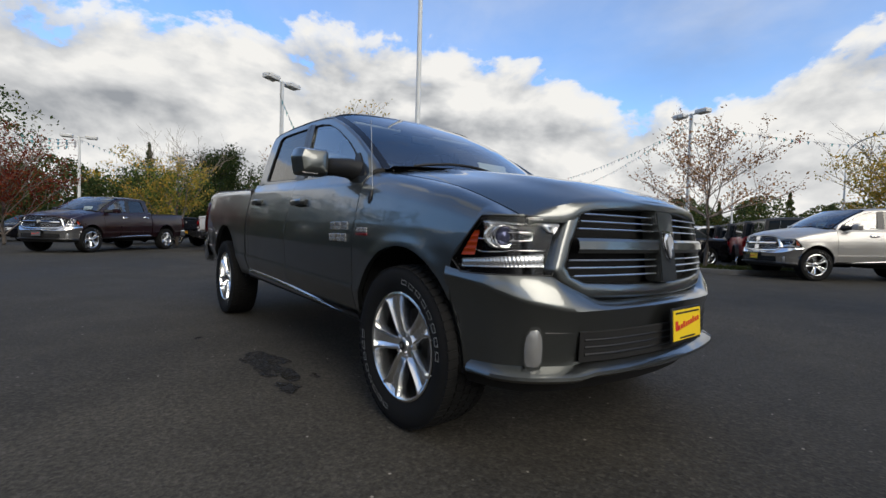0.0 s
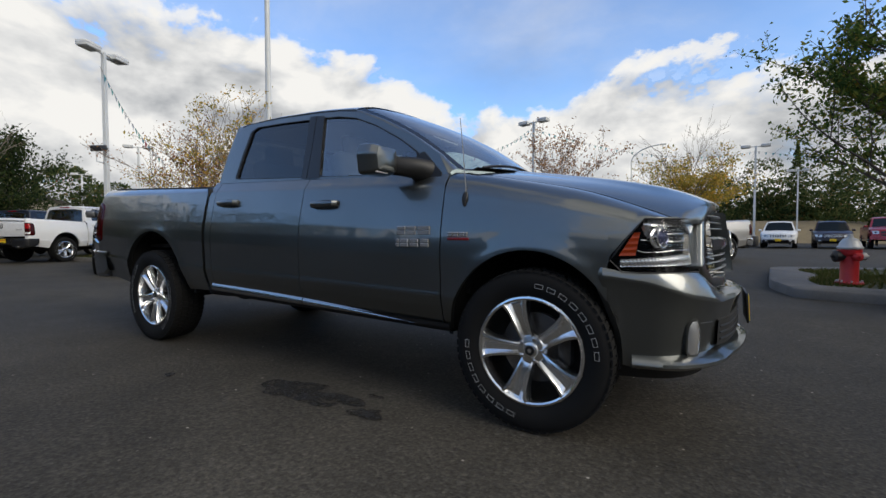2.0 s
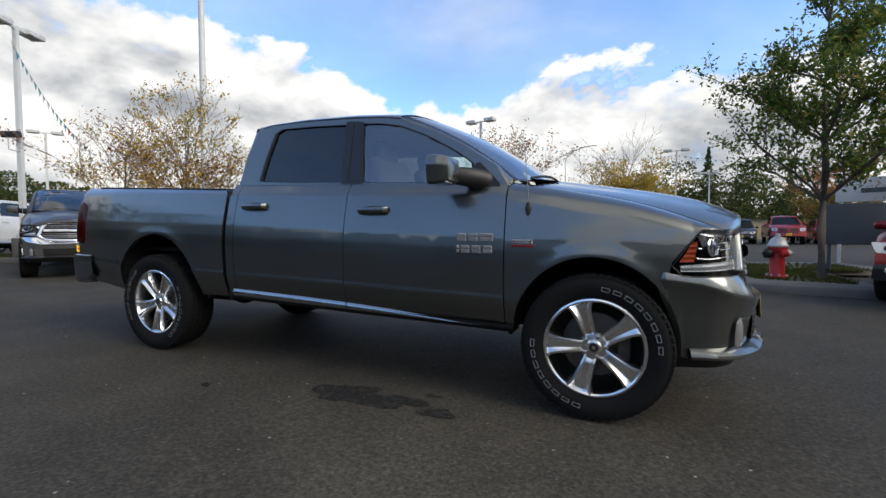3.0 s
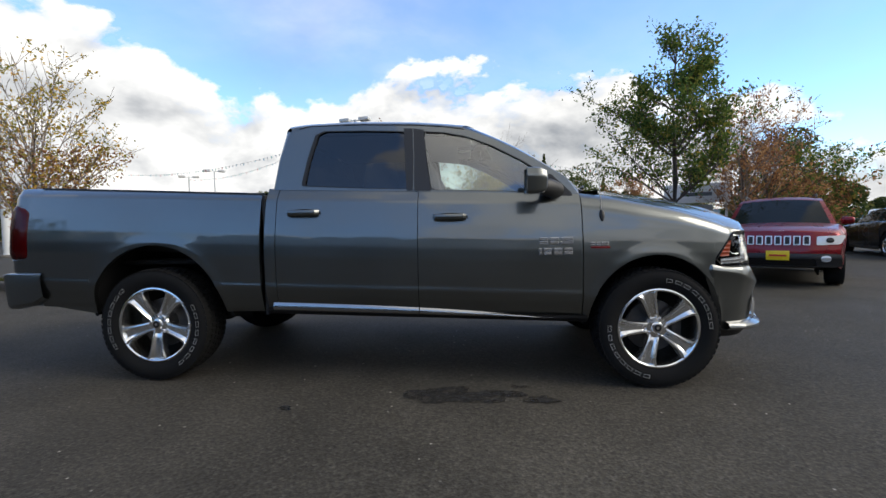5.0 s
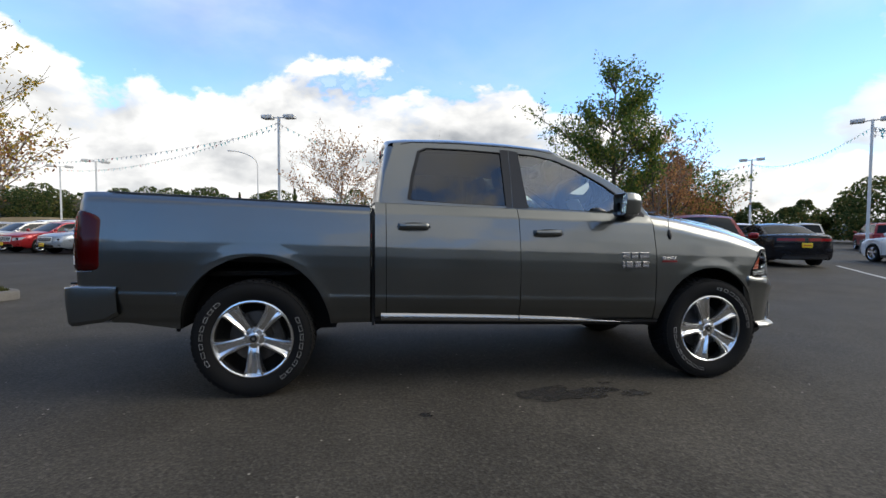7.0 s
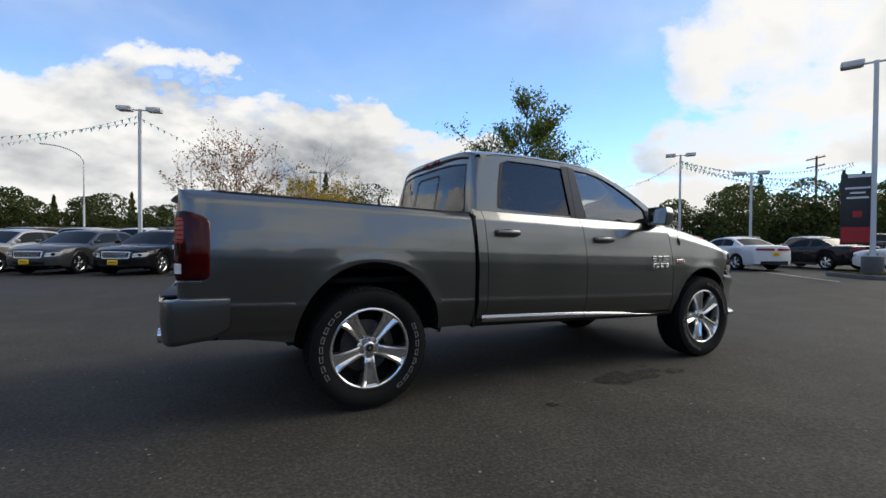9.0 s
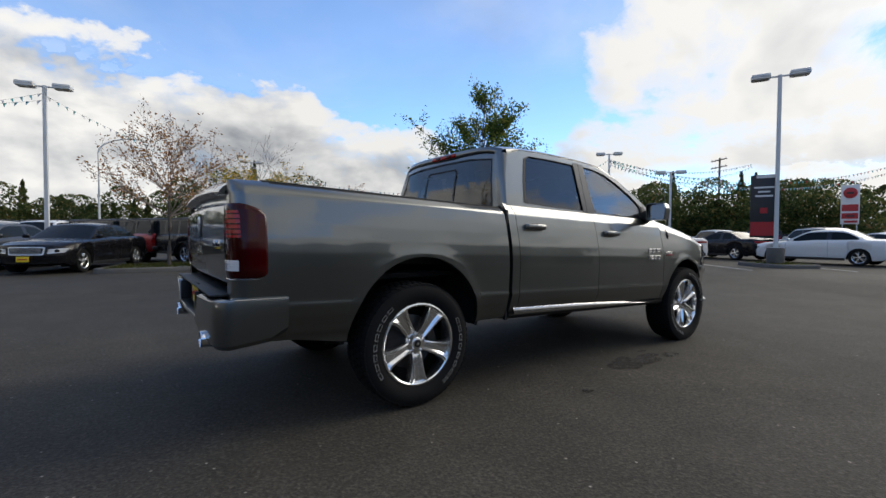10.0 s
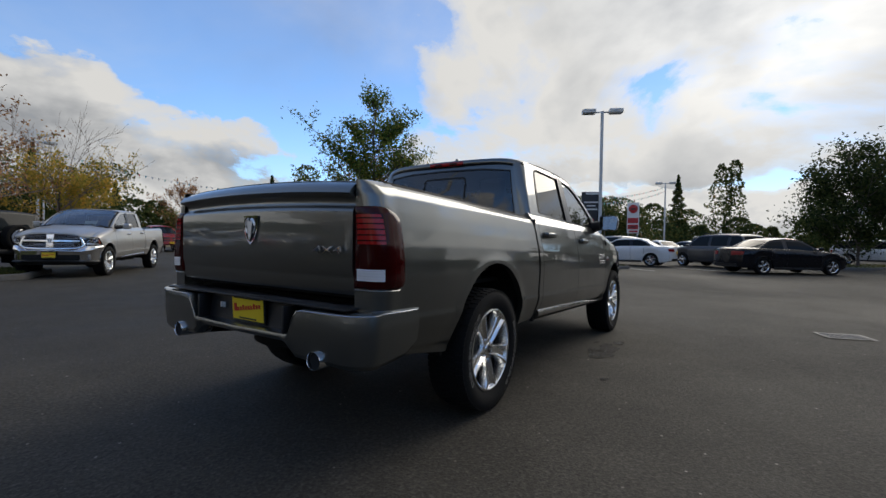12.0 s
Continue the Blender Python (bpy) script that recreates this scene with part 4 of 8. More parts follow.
    hub = part("hub_cap", lathe_bm([(0.0, -0.100 * w / 0.272), (0.026, -0.0995 * w / 0.272), (0.036, -0.096 * w / 0.272), (0.040, -0.088 * w / 0.272), (0.070 * k, -0.082 * w / 0.272), (0.080 * k, -0.068 * w / 0.272), (0.080 * k, 0.0)], 40), ALLOY, wheel, angle=30)
    if detail:
        part("cap_badge", cyl_bm(0.024, 0.004, (0, -0.1010, 0), "y", 24), EMBLEM_DARK, hub)
        part("cap_mark", cyl_bm(0.012, 0.005, (0, -0.1025, 0), "y", 5), CHROME, hub)
    for i in range(5):
        a = radians(90 + phase + 36 + 72 * i)
        part("lug_nut", cyl_bm(0.0115, 0.028, (0.058 * math.cos(a), -0.080 * w / 0.272, 0.057 * math.sin(a)), "y", 6, r2=0.009, bevel=0.002), CHROME, hub)
    return wheel


def place_wheels(truck, base, xs, y, z, turn=0.0):
    """Four wheels under a vehicle, as copies that share meshes."""
    for x in xs:
        for s in (-1, 1):
            w = copy_thing(base, pose(x, s * y, z, 0, turn * (x > 0) - 18 * (x < 0), 0 if s < 0 else 180))
            w.parent = truck
    for o in (*base.children_recursive, base):
        bpy.data.objects.remove(o)


def side_glass_frames(truck, s):
    """Door frames above the belt with their panes; loops are in (x, z)."""
    place = lambda x, z, d=0.0: (x, s * (cab_y(z, x) + d), z)
    rear_o = [(-0.900, belt(-0.9) - 0.004), (-0.862, 1.62), (-0.800, 1.805), (-0.66, 1.858), (-0.25, 1.858), (0.118, 1.842), (0.118, 1.6), (0.118, belt(0.118) - 0.004), (-0.4, belt(-0.4) - 0.004)]
    rear_i = [(-0.672, belt(-0.67) + 0.030), (-0.640, 1.60), (-0.590, 1.792), (-0.535, 1.818), (-0.25, 1.814), (0.050, 1.800), (0.066, 1.6), (0.082, belt(0.08) + 0.014), (-0.3, belt(-0.3) + 0.018)]
    front_o = [(0.118, belt(0.118) - 0.004), (0.118, 1.6), (0.118, 1.842), (0.34, 1.826), (0.52, 1.790), (0.72, 1.712), (0.98, 1.578), (1.20, 1.440), (1.285, belt(1.285) - 0.004), (0.7, belt(0.7) - 0.004)]
    front_i = [(0.252, belt(0.25) + 0.012), (0.218, 1.6), (0.196, 1.796), (0.34, 1.784), (0.50, 1.752), (0.68, 1.680), (0.90, 1.560), (1.04, 1.462), (1.062, belt(1.06) + 0.012), (0.7, belt(0.7) + 0.012)]
    for o, i, nm, glass in ((rear_o, rear_i, "rear_door_frame", GLASS_DARK), (front_o, front_i, "front_door_frame", GLASS_FRONT)):
        lo, li = soft_loop(o, 5, 0), soft_loop(i, 5, 2)
        lo = [x for p, q in zip(lo, lo[1:] + lo[:1]) for x in (p, p * 0.75 + q * 0.25, p * 0.5 + q * 0.5, p * 0.25 + q * 0.75)]
        # line up the counts' starts
        shift = min(range(len(lo)), key=lambda k: sum(np.hypot(*(lo[(j + k) % len(lo)] - li[j])) for j in range(0, len(li), 6)))
        lo = lo[shift:] + lo[:shift]
        fr = part(nm, flange(ring_bm(lo, li, lambda a, b: place(a, b)), lambda c: Vector((c.x, c.y - s * 0.03, c.z))), GREY_PAINT, truck)
        seal = [p + (q - p) * 0.12 for p, q in zip(li, lo)]
        part("window_seal", flange(ring_bm(seal, li, lambda a, b: place(a, b, 0.003)), lambda c: Vector((c.x, c.y - s * 0.02, c.z))), RUBBER_SEAL, fr)
        pane = part("side_window", fill_bm([p for p in li], lambda a, b: place(a, b, -0.010)), glass, fr, "dark privacy glass" if glass is GLASS_DARK else "clear greenish door glass", angle=60)
        pane.visible_shadow = False
    # black pillar applique between the windows
    loop = [(0.074, belt(0.08) + 0.002), (0.046, 1.826), (0.112, 1.824), (0.122, 1.6), (0.122, belt(0.12) + 0.002)]
    part("pillar_trim", flat_bm(loop, lambda a, b, d: place(a, b, d), 0.004), GLOSS_BLACK_TRIM, truck, smooth=False)
    loop = [(0.128, belt(0.13) + 0.002), (0.126, 1.6), (0.118, 1.824), (0.194, 1.812), (0.215, 1.6), (0.250, belt(0.25) + 0.002)]
    part("pillar_trim", flat_bm(loop, lambda a, b, d: place(a, b, d), 0.004), GLOSS_BLACK_TRIM, truck, smooth=False)


GLOSS_BLACK_TRIM = principled("pillar_black", (0.014, 0.014, 0.015), 0.28)


def cab_shell(truck):
    # roof with soft rails, from the windshield's top edge to the rear window
    roof_line = smooth_table([-1.0, -0.86, -0.70, -0.35, 0.1, 0.35, 0.55, 0.8], [1.875, 1.912, 1.930, 1.938, 1.924, 1.904, 1.882, 1.83], 0.04)

    def roof(x, y):
        a = abs(y)
        edge = float(np.interp(x, [-0.95, -0.8, 0.5, 0.7], [0.738, 0.752, 0.742, 0.73]))
        k = min(1.0, a / edge)
        drop = 0.018 * k ** 2 + 0.046 * k ** 9
        return roof_line(x) - drop

    def f(u, v):
        y = 0.752 * u
        x0 = -0.872 + 0.05 * abs(u) ** 4
        x1 = 0.62 - 0.15 * u * u
        x = x0 + (x1 - x0) * v
        return (x, y, roof(x, y))
    us = np.sin(np.linspace(-math.pi / 2, math.pi / 2, 61))
    part("roof", grid_bm(f, us, np.linspace(0, 1, 50)), GREY_PAINT, truck)

    def lip(u, v):
        p = Vector(f(u, 0.0))
        y = p.y * 0.985
        q = Vector((rear_x(1.845) + 0.05 * (abs(y) / 0.8) ** 4 - 0.002, y, 1.846 - 0.05 * abs(u) ** 6))
        m = p.lerp(q, v)
        return (m.x - 0.014 * math.sin(math.pi * v), m.y, m.z)
    part("roof_lip", grid_bm(lip, us, np.linspace(0, 1, 6)), GREY_PAINT, truck)

    # rail from roof edge down to the door frames
    for s in (-1, 1):
        top = lambda x: float(np.interp(x, [-0.80, -0.66, -0.25, 0.118, 0.34, 0.52], [1.805, 1.858, 1.858, 1.842, 1.826, 1.790]))

        def rail(x, v):
            z0 = top(x)
            y0 = cab_y(z0, x)
            xr = min(x, 0.469)
            y1, z1 = 0.748, roof(xr, 0.748)
            a = v * math.pi / 2
            return (x + (xr - x) * v, s * (y0 + (y1 - y0) * v), z0 + (z1 - z0) * math.sin(a))
        part("roof_rail", grid_bm(rail, np.linspace(-0.80, 0.52, 40), np.linspace(0, 1, 8)), GREY_PAINT, truck)
        seam = tube_bm([rail(x, 0.30) for x in np.linspace(-0.74, 0.50, 30)], 0.004, 5)
        part("drip_seam", seam, RUBBER_SEAL, truck)
        # A pillar between the door frame and the windshield
        apx, apz = [0.34, 0.52, 0.72, 0.98, 1.20, 1.285], [1.826, 1.790, 1.712, 1.578, 1.440, belt(1.285)]

        def pillar(t, v):
            x = 0.46 + (1.285 - 0.46) * t
            z = float(np.interp(x, apx, apz))
            y = cab_y(z, x)
            wx, wy, wz = shield(-1.0 if s < 0 else 1.0, 1 - t)
            b = math.sin(v * math.pi / 2)
            return (x + (wx - x) * v, s * y + (wy - s * y) * v, z + (wz - z) * v + 0.012 * math.sin(math.pi * v))
        part("a_pillar", grid_bm(pillar, np.linspace(0, 1, 30), np.linspace(0, 1, 8)), GREY_PAINT, truck)
        # C pillar corner to the rear wall
        def corner(t, v):
            z = belt(-0.9) - 0.01 + (1.83 - belt(-0.9)) * t
            x0 = float(np.interp(z, [1.34, 1.62, 1.805, 1.835], [-0.900, -0.862, -0.800, -0.78]))
            y0 = cab_y(z, x0)
            xr = rear_x(z)
            y1 = y0 - 0.085
            xr += 0.05 * (y1 / 0.8) ** 4
            a = v * math.pi / 2
            return (x0 + (xr - x0) * math.sin(a), s * (y1 + (y0 - y1) * math.cos(a)), z + 0.02 * t * t * v)
        part("c_pillar", grid_bm(corner, np.linspace(0, 1, 26), np.linspace(0, 1, 12)), GREY_PAINT, truck)
    # rear wall with its window
    place = lambda y, z, d=0.0: (rear_x(z) - d + 0.05 * (abs(y) / 0.8) ** 4, y, z)
    hw = lambda z: cab_y(z, -0.88) - 0.083
    zt = 1.862
    outer = [(-hw(1.30), 1.30), (-hw(1.58), 1.58), (-hw(1.80), 1.815), (-0.40, zt + 0.010), (0.0, zt + 0.018), (0.40, zt + 0.010), (hw(1.80), 1.815), (hw(1.58), 1.58), (hw(1.30), 1.30), (0.0, 1.30)]
    innr = [(-0.735, 1.395), (-0.70, 1.58), (-0.665, 1.775), (-0.40, 1.800), (0.0, 1.806), (0.40, 1.800), (0.665, 1.775), (0.70, 1.58), (0.735, 1.395), (0.0, 1.385)]
    lo, li = soft_loop(outer, 6, 0), soft_loop(innr, 6, 0)
    wall = part("cab_back", ring_bm(lo, li, place), GREY_PAINT, truck)
    part("window_seal", ring_bm([p * 1.0 + (q - p) * 0.18 for p, q in zip(li, lo)], li, lambda a, b: place(a, b, 0.004)), RUBBER_SEAL, wall)
    win = part("rear_window", fill_bm(li, lambda a, b: place(a, b, -0.004), 8), GLASS_REAR, wall, "tinted sliding rear window with black frame", angle=60)
    win.visible_shadow = False
    fro = soft_loop([(-0.25, 1.40), (0.25, 1.40), (0.235, 1.745), (-0.235, 1.745)], 4, 1)
    fri = soft_loop([(-0.235, 1.415), (0.235, 1.415), (0.222, 1.732), (-0.222, 1.732)], 4, 1)
    part("slider_frame", ring_bm(fro, fri, lambda a, b: place(a, b, 0.002)), RUBBER_SEAL, win)
    lamp = part("brake_light", box_bm(0.035, 0.38, 0.034, (-0.876, 0, 1.876), 0.008), RED_BRIGHT, truck, "red high-mounted brake light with clear ends")
    for s in (-1, 1):
        part("cargo_light", box_bm(0.036, 0.085, 0.024, (-0.878, s * 0.085, 1.876), 0.005), RED_LENS, lamp)
    # windshield
    ws = part("windshield", grid_bm(lambda u, v: shield(u, v), np.linspace(-1, 1, 41), np.linspace(0, 1, 24)), GLASS_SHIELD, truck, "curved windshield with a pale dealer card behind it", angle=60)
    ws.visible_shadow = False
    band = grid_bm(lambda u, v: tuple(Vector(shield(u, v)) + Vector((0.002, 0, 0.003))), np.linspace(-1, 1, 41), np.linspace(0.978, 1.0, 3))
    part("shield_band", band, GLOSS_BLACK, ws)
    for s in (-1, 1):
        side = grid_bm(lambda u, v: tuple(Vector(shield(s * u, v)) + Vector((0.002, s * 0.001, 0.003))), np.linspace(0.945, 1.0, 4), np.linspace(0, 0.977, 20))
        part("shield_side_band", side, GLOSS_BLACK, ws)
    cowl = grid_bm(lambda u, v: (1.30 + 0.165 * (1 - u * u) + 0.125 * v, 0.80 * u, 1.352 + 0.020 * (1 - u * u) - 0.015 * math.sin(math.pi * v) - 0.004 * v), np.linspace(-1, 1, 31), np.linspace(0, 1, 6))
    part("cowl_panel", cowl, BLACK_PLASTIC, truck)
    for y0, y1 in ((-0.62, 0.02), (0.06, 0.66)):
        pts = [Vector((1.30 + 0.165 * (1 - (y / 0.8) ** 2) + 0.01, y, 1.372 + 0.035 * math.sin(math.pi * (y - y0) / (y1 - y0)) ** 0.8)) for y in np.linspace(y0, y1, 14)]
        part("wiper", tube_bm(pts, 0.009, 6), BLACK_PLASTIC, truck)
    card = box_bm(0.006, 0.30, 0.15, bevel=0.002, m=pose(1.19, 0.28, 1.45, 0, -32, 0))
    part("window_card", card, PAPER, truck, "pale card standing behind the windshield", smooth=False)
    ant = tube_bm([(-0.62, 0.0, 1.925), (-0.66, 0.0, 1.945), (-0.70, 0.0, 1.95), (-0.72, 0.0, 1.93)], 0.02, 8, taper=[0.012, 0.016, 0.014, 0.008])
    part("shark_fin", ant, GREY_PAINT, truck)


PAPER = principled("paper_card", (0.72, 0.74, 0.72), 0.7)
GLASS_REAR = tinted_glass("rear_glass", (0.8, 0.9, 1.0), 0.30)
rear_x = lambda z: float(np.interp(z, [1.25, 1.36, 1.60, 1.80, 1.88], [-0.985, -0.975, -0.935, -0.890, -0.86]))


def shield(u, v):
    """The windshield: u -1..1 across, v 0 base to 1 top."""
    x0, z0, y0 = 1.305 + 0.17 * (1 - u * u), 1.345 + 0.030 * (1 - u * u), 0.800
    x1, z1, y1 = 0.465 + 0.150 * (1 - u * u), 1.890 - 0.020 * (1 - u * u) - 0.018 * u * u - 0.046 * abs(u) ** 9, 0.735
    b = 0.028 * math.sin(math.pi * v)
    return (x0 + (x1 - x0) * v + b, u * (y0 + (y1 - y0) * v), z0 + (z1 - z0) * v + b * 1.2)


def mirror(truck, s):
    # folded-out tow mirror on a stout arm
    loop = [(-0.100, -0.092), (0.095, -0.092), (0.112, 0.03), (0.090, 0.092), (-0.100, 0.092)]
    lo = soft_loop(loop, 3, 2)
    bm = bmesh.new()
    rows = []
    for d, k in ((-0.055, 0.93), (-0.05, 1.0), (0.0, 1.0), (0.045, 0.93), (0.075, 0.78), (0.088, 0.45)):
        rows.append([bm.verts.new((0.945 + d - 0.03 * p[0], s * (1.105 + p[0] * k), 1.385 + p[1] * k * 0.92)) for p in lo])
    for a, b in zip(rows, rows[1:]):
        for j in range(len(lo)):
            bm.faces.new((a[j], a[(j + 1) % len(lo)], b[(j + 1) % len(lo)], b[j]))
    bm.faces.new(rows[-1])
    mir = part("wing_mirror", bm, GREY_PAINT, truck, "body-coloured wing mirror with dark arm")
    face = [(p[0] * 0.92, p[1] * 0.92) for p in lo]
    g = bmesh.new()
    g.faces.new([g.verts.new((0.945 - 0.030 - 0.16 * a + 0.03 * b, s * (1.105 + a), 1.385 + b * 0.92)) for a, b in face])
    part("mirror_glass", g, MIRROR, mir, smooth=False)
    arm = bmesh.new()
    rows = []
    for y, z, hx, hz, x in ((0.865, 1.335, 0.085, 0.075, 1.115), (0.93, 1.355, 0.065, 0.062, 1.08), (1.00, 1.362, 0.05, 0.055, 1.01), (1.03, 1.366, 0.045, 0.055, 0.955)):
        rows.append([arm.verts.new((x + hx * math.cos(t), s * y, z + hz * math.sin(t))) for t in np.linspace(0, 2 * math.pi, 17)[:-1]])
    for a, b in zip(rows, rows[1:]):
        for j in range(16):
            arm.faces.new((a[j], a[(j + 1) % 16], b[(j + 1) % 16], b[j]))
    part("mirror_arm", arm, BLACK_PLASTIC, mir)
    lampb = box_bm(0.03, 0.10, 0.018, (0.990, s * 1.13, 1.316), 0.006)
    part("mirror_lamp", lampb, WHITE_LENS, mir)
    sail = flat_bm([(1.06, belt(1.06) - 0.03), (1.07, 1.455), (1.10, 1.46), (1.235, belt(1.235) + 0.012), (1.245, belt(1.235) - 0.025)], lambda a, b, d: (a, s * (cab_y(b, a) + d), b), 0.008)
    part("mirror_sail", sail, BLACK_PLASTIC, truck, smooth=False)


MIRROR = principled("mirror_silver", (0.9, 0.9, 0.9), 0.01, 1.0)


def door_handle(door, s, x, z):
    w = half_width(x, z)
    cup = lathe_bm([(0.0, -0.012), (0.6, -0.012), (0.9, -0.003), (1.0, 0.001)], 28, "y")
    for v in cup.verts:
        v.co = Vector((x + v.co.x * 0.125, s * (w - 0.001 + v.co.y * 0.9 + 0.002), z + v.co.z * 0.036))
    part("handle_cup", cup, BLACK_PLASTIC, door)
    pts = [(x - 0.118, 0.002), (x - 0.105, 0.028), (x - 0.05, 0.038), (x + 0.03, 0.038), (x + 0.09, 0.030), (x + 0.112, 0.002)]
    bm = bmesh.new()
    rows = []
    for px, d in pts:
        ww = half_width(px, z)
        rows.append([bm.verts.new((px, s * (ww + d + 0.012 * math.cos(t)), z + 0.008 + 0.021 * math.sin(t))) for t in np.linspace(0, 2 * math.pi, 13)[:-1]])
    for a, b in zip(rows, rows[1:]):
        for j in range(12):
            bm.faces.new((a[j], a[(j + 1) % 12], b[(j + 1) % 12], b[j]))
    bm.faces.new(rows[0]); bm.faces.new(rows[-1])
    part("door_handle", bm, GREY_PAINT, door)


BADGE_SILVER = principled("badge_silver", (0.52, 0.52, 0.52), 0.26, 0.7)


def block_letters(parent, s, x, z, widths, h, name, mat=BADGE_SILVER, gap=0.008, cut=0.35):
    """Plain raised blocks where the maker's badge stands."""
    cx = x
    for wd in widths:
        px = cx + wd / 2
        ww = half_width(px, z)
        for k in (-0.26, 0.26):
            part(name, box_bm(wd - 0.008 * (wd > 0.04), 0.010, h * 0.47, (px, s * (ww + 0.004), z + h * k), 0.003, 1), mat, parent)
        cx += wd + gap


def cab_sides(truck, s):
    ztop = lambda x: belt(x)
    rear = part("rear_door", side_panel(s, SEAM_CAB + 0.003, SEAM_B - 0.0025, ztop), GREY_PAINT, truck)
    front = part("front_door", side_panel(s, SEAM_B + 0.0025, SEAM_F - 0.003, ztop), GREY_PAINT, truck)
    part("cab_corner", side_panel(s, -0.938, SEAM_CAB - 0.002, lambda x: belt(x) + 0.004, xs=list(np.linspace(-0.938, SEAM_CAB - 0.002, 8))), GREY_PAINT, truck)
    part("fender", fender_bm(s), GREY_PAINT, truck)
    door_handle(rear, s, -0.655, 1.203)
    door_handle(front, s, 0.388, 1.158)
    # bright sill strip that narrows forwards
    def strip(x, v):
        k = (x + 0.895) / (1.115 + 0.895)
        base = 0.541 - 0.0345 * (x + 0.895)
        z = base - 0.020 + (0.052 * (1 - k ** 3)) * v
        return (x, s * (half_width(x, base + 0.03) + 0.006 * math.sin(math.pi * v) ** 0.6 + 0.008 * (1 - v)), z)
    for a, b, who in ((-0.895, SEAM_B - 0.004, rear), (SEAM_B + 0.004, 1.115, front)):
        part("sill_strip", grid_bm(strip, np.linspace(a, b, 26), np.linspace(0, 1, 6)), CHROME_SATIN, who, "bright sill trim strip")
    rocker = grid_bm(lambda x, v: (x, s * [0.962, 0.958, 0.93, 0.86, 0.70][v], [0.515, 0.492, 0.465, 0.452, 0.452][v] - RAKE * x - 0.006), np.linspace(-0.94, 1.33, 30), range(5))
    part("rocker_panel", rocker, BLACK_PLASTIC, truck)
    if s < 0:
        block_letters(front, s, 0.992, 0.990, [0.068, 0.066, 0.090], 0.050, "door_badge", gap=0.006)
        block_letters(front, s, 0.992, 0.918, [0.022, 0.064, 0.064, 0.064], 0.048, "door_badge", gap=0.006)
        fender = [o for o in truck.children if o.name.startswith("fender")][-1]
        block_letters(fender, s, 1.340, 0.966, [0.032, 0.030, 0.034, 0.014], 0.026, "fender_badge", gap=0.004)
        part("fender_badge", box_bm(0.13, 0.006, 0.014, (1.405, s * (half_width(1.4, 0.94) + 0.003), 0.942), 0.002), principled_once("badge_red", (0.20, 0.012, 0.014), 0.3), fender)
        w = half_width(1.43, 1.155)
        cone = bmesh.new()
        rows = []
        for t, r in ((1.196, 0.010), (1.175, 0.017), (1.15, 0.018), (1.118, 0.006)):
            rows.append([cone.verts.new((1.427 + r * math.cos(a), s * (half_width(1.427, t) + 0.004 + 0.6 * r * math.sin(a)), t)) for a in np.linspace(0, 2 * math.pi, 13)[:-1]])
        for a, b in zip(rows, rows[1:]):
            for j in range(12):
                cone.faces.new((a[j], a[(j + 1) % 12], b[(j + 1) % 12], b[j]))
        cone.faces.new(rows[0]); cone.faces.new(rows[-1])
        aerial = part("aerial_base", cone, BLACK_PLASTIC, fender)
        part("aerial", tube_bm([(1.427, s * (w - 0.012), 1.19), (1.410, s * (w - 0.012), 1.40), (1.390, s * (w - 0.014), 1.60)], 0.003, 6, taper=[0.0036, 0.0026, 0.0018]), GREY_METAL, aerial)
    # dark inner wall behind the seams
    bm = grid_bm(lambda x, v: (x, s * 0.90, 0.50 + 0.72 * v - RAKE * x), np.linspace(-0.93, 1.33, 8), (0, 1))
    part("inner_sill", bm, UNDERBODY, truck)


GREY_METAL = principled("grey_metal", (0.35, 0.35, 0.35), 0.35, 0.8)


def rear_corner(p, z, d=0.0):
    """The rounded rear corner: p 0 at the tailgate, 0.3 to 0.75 the curve, 1 on the flank."""
    top = bed_rail(-2.8)
    w = min(half_width(-2.76, z), 0.998)
    if z > top - 0.05:
        w -= 0.028 * ((z - top + 0.05) / 0.05) ** 2
    r = min(0.085, w - 0.806)
    xc, yc, xe = -2.914 + r, w - r, -2.705
    if p < 0.3:
        return (-2.914 - d, 0.802 + (yc - 0.802) * p / 0.3, z)
    if p < 0.75:
        a = (p - 0.3) / 0.45 * math.pi / 2
        return (xc - (r + d) * math.cos(a), yc + (r + d) * math.sin(a), z)
    x = xc + (xe - xc) * (p - 0.75) / 0.25
    return (x, min(half_width(x, z), 0.998) + d - max(0.0, half_width(-2.76, z) - w) if x > -2.76 else w + d, z)


LAMP_LOW, LAMP_TOP = 0.905, 1.302


def lamp_end(z):
    """How far the tail lamp reaches round the corner at each height."""
    k = max(0.0, (z - (LAMP_TOP - 0.075)) / 0.075)
    j = max(0.0, ((LAMP_LOW + 0.04) - z) / 0.04)
    return 0.92 - 0.34 * (1 - math.sqrt(max(0.0, 1 - k * k))) - 0.08 * (1 - math.sqrt(max(0.0, 1 - j * j)))


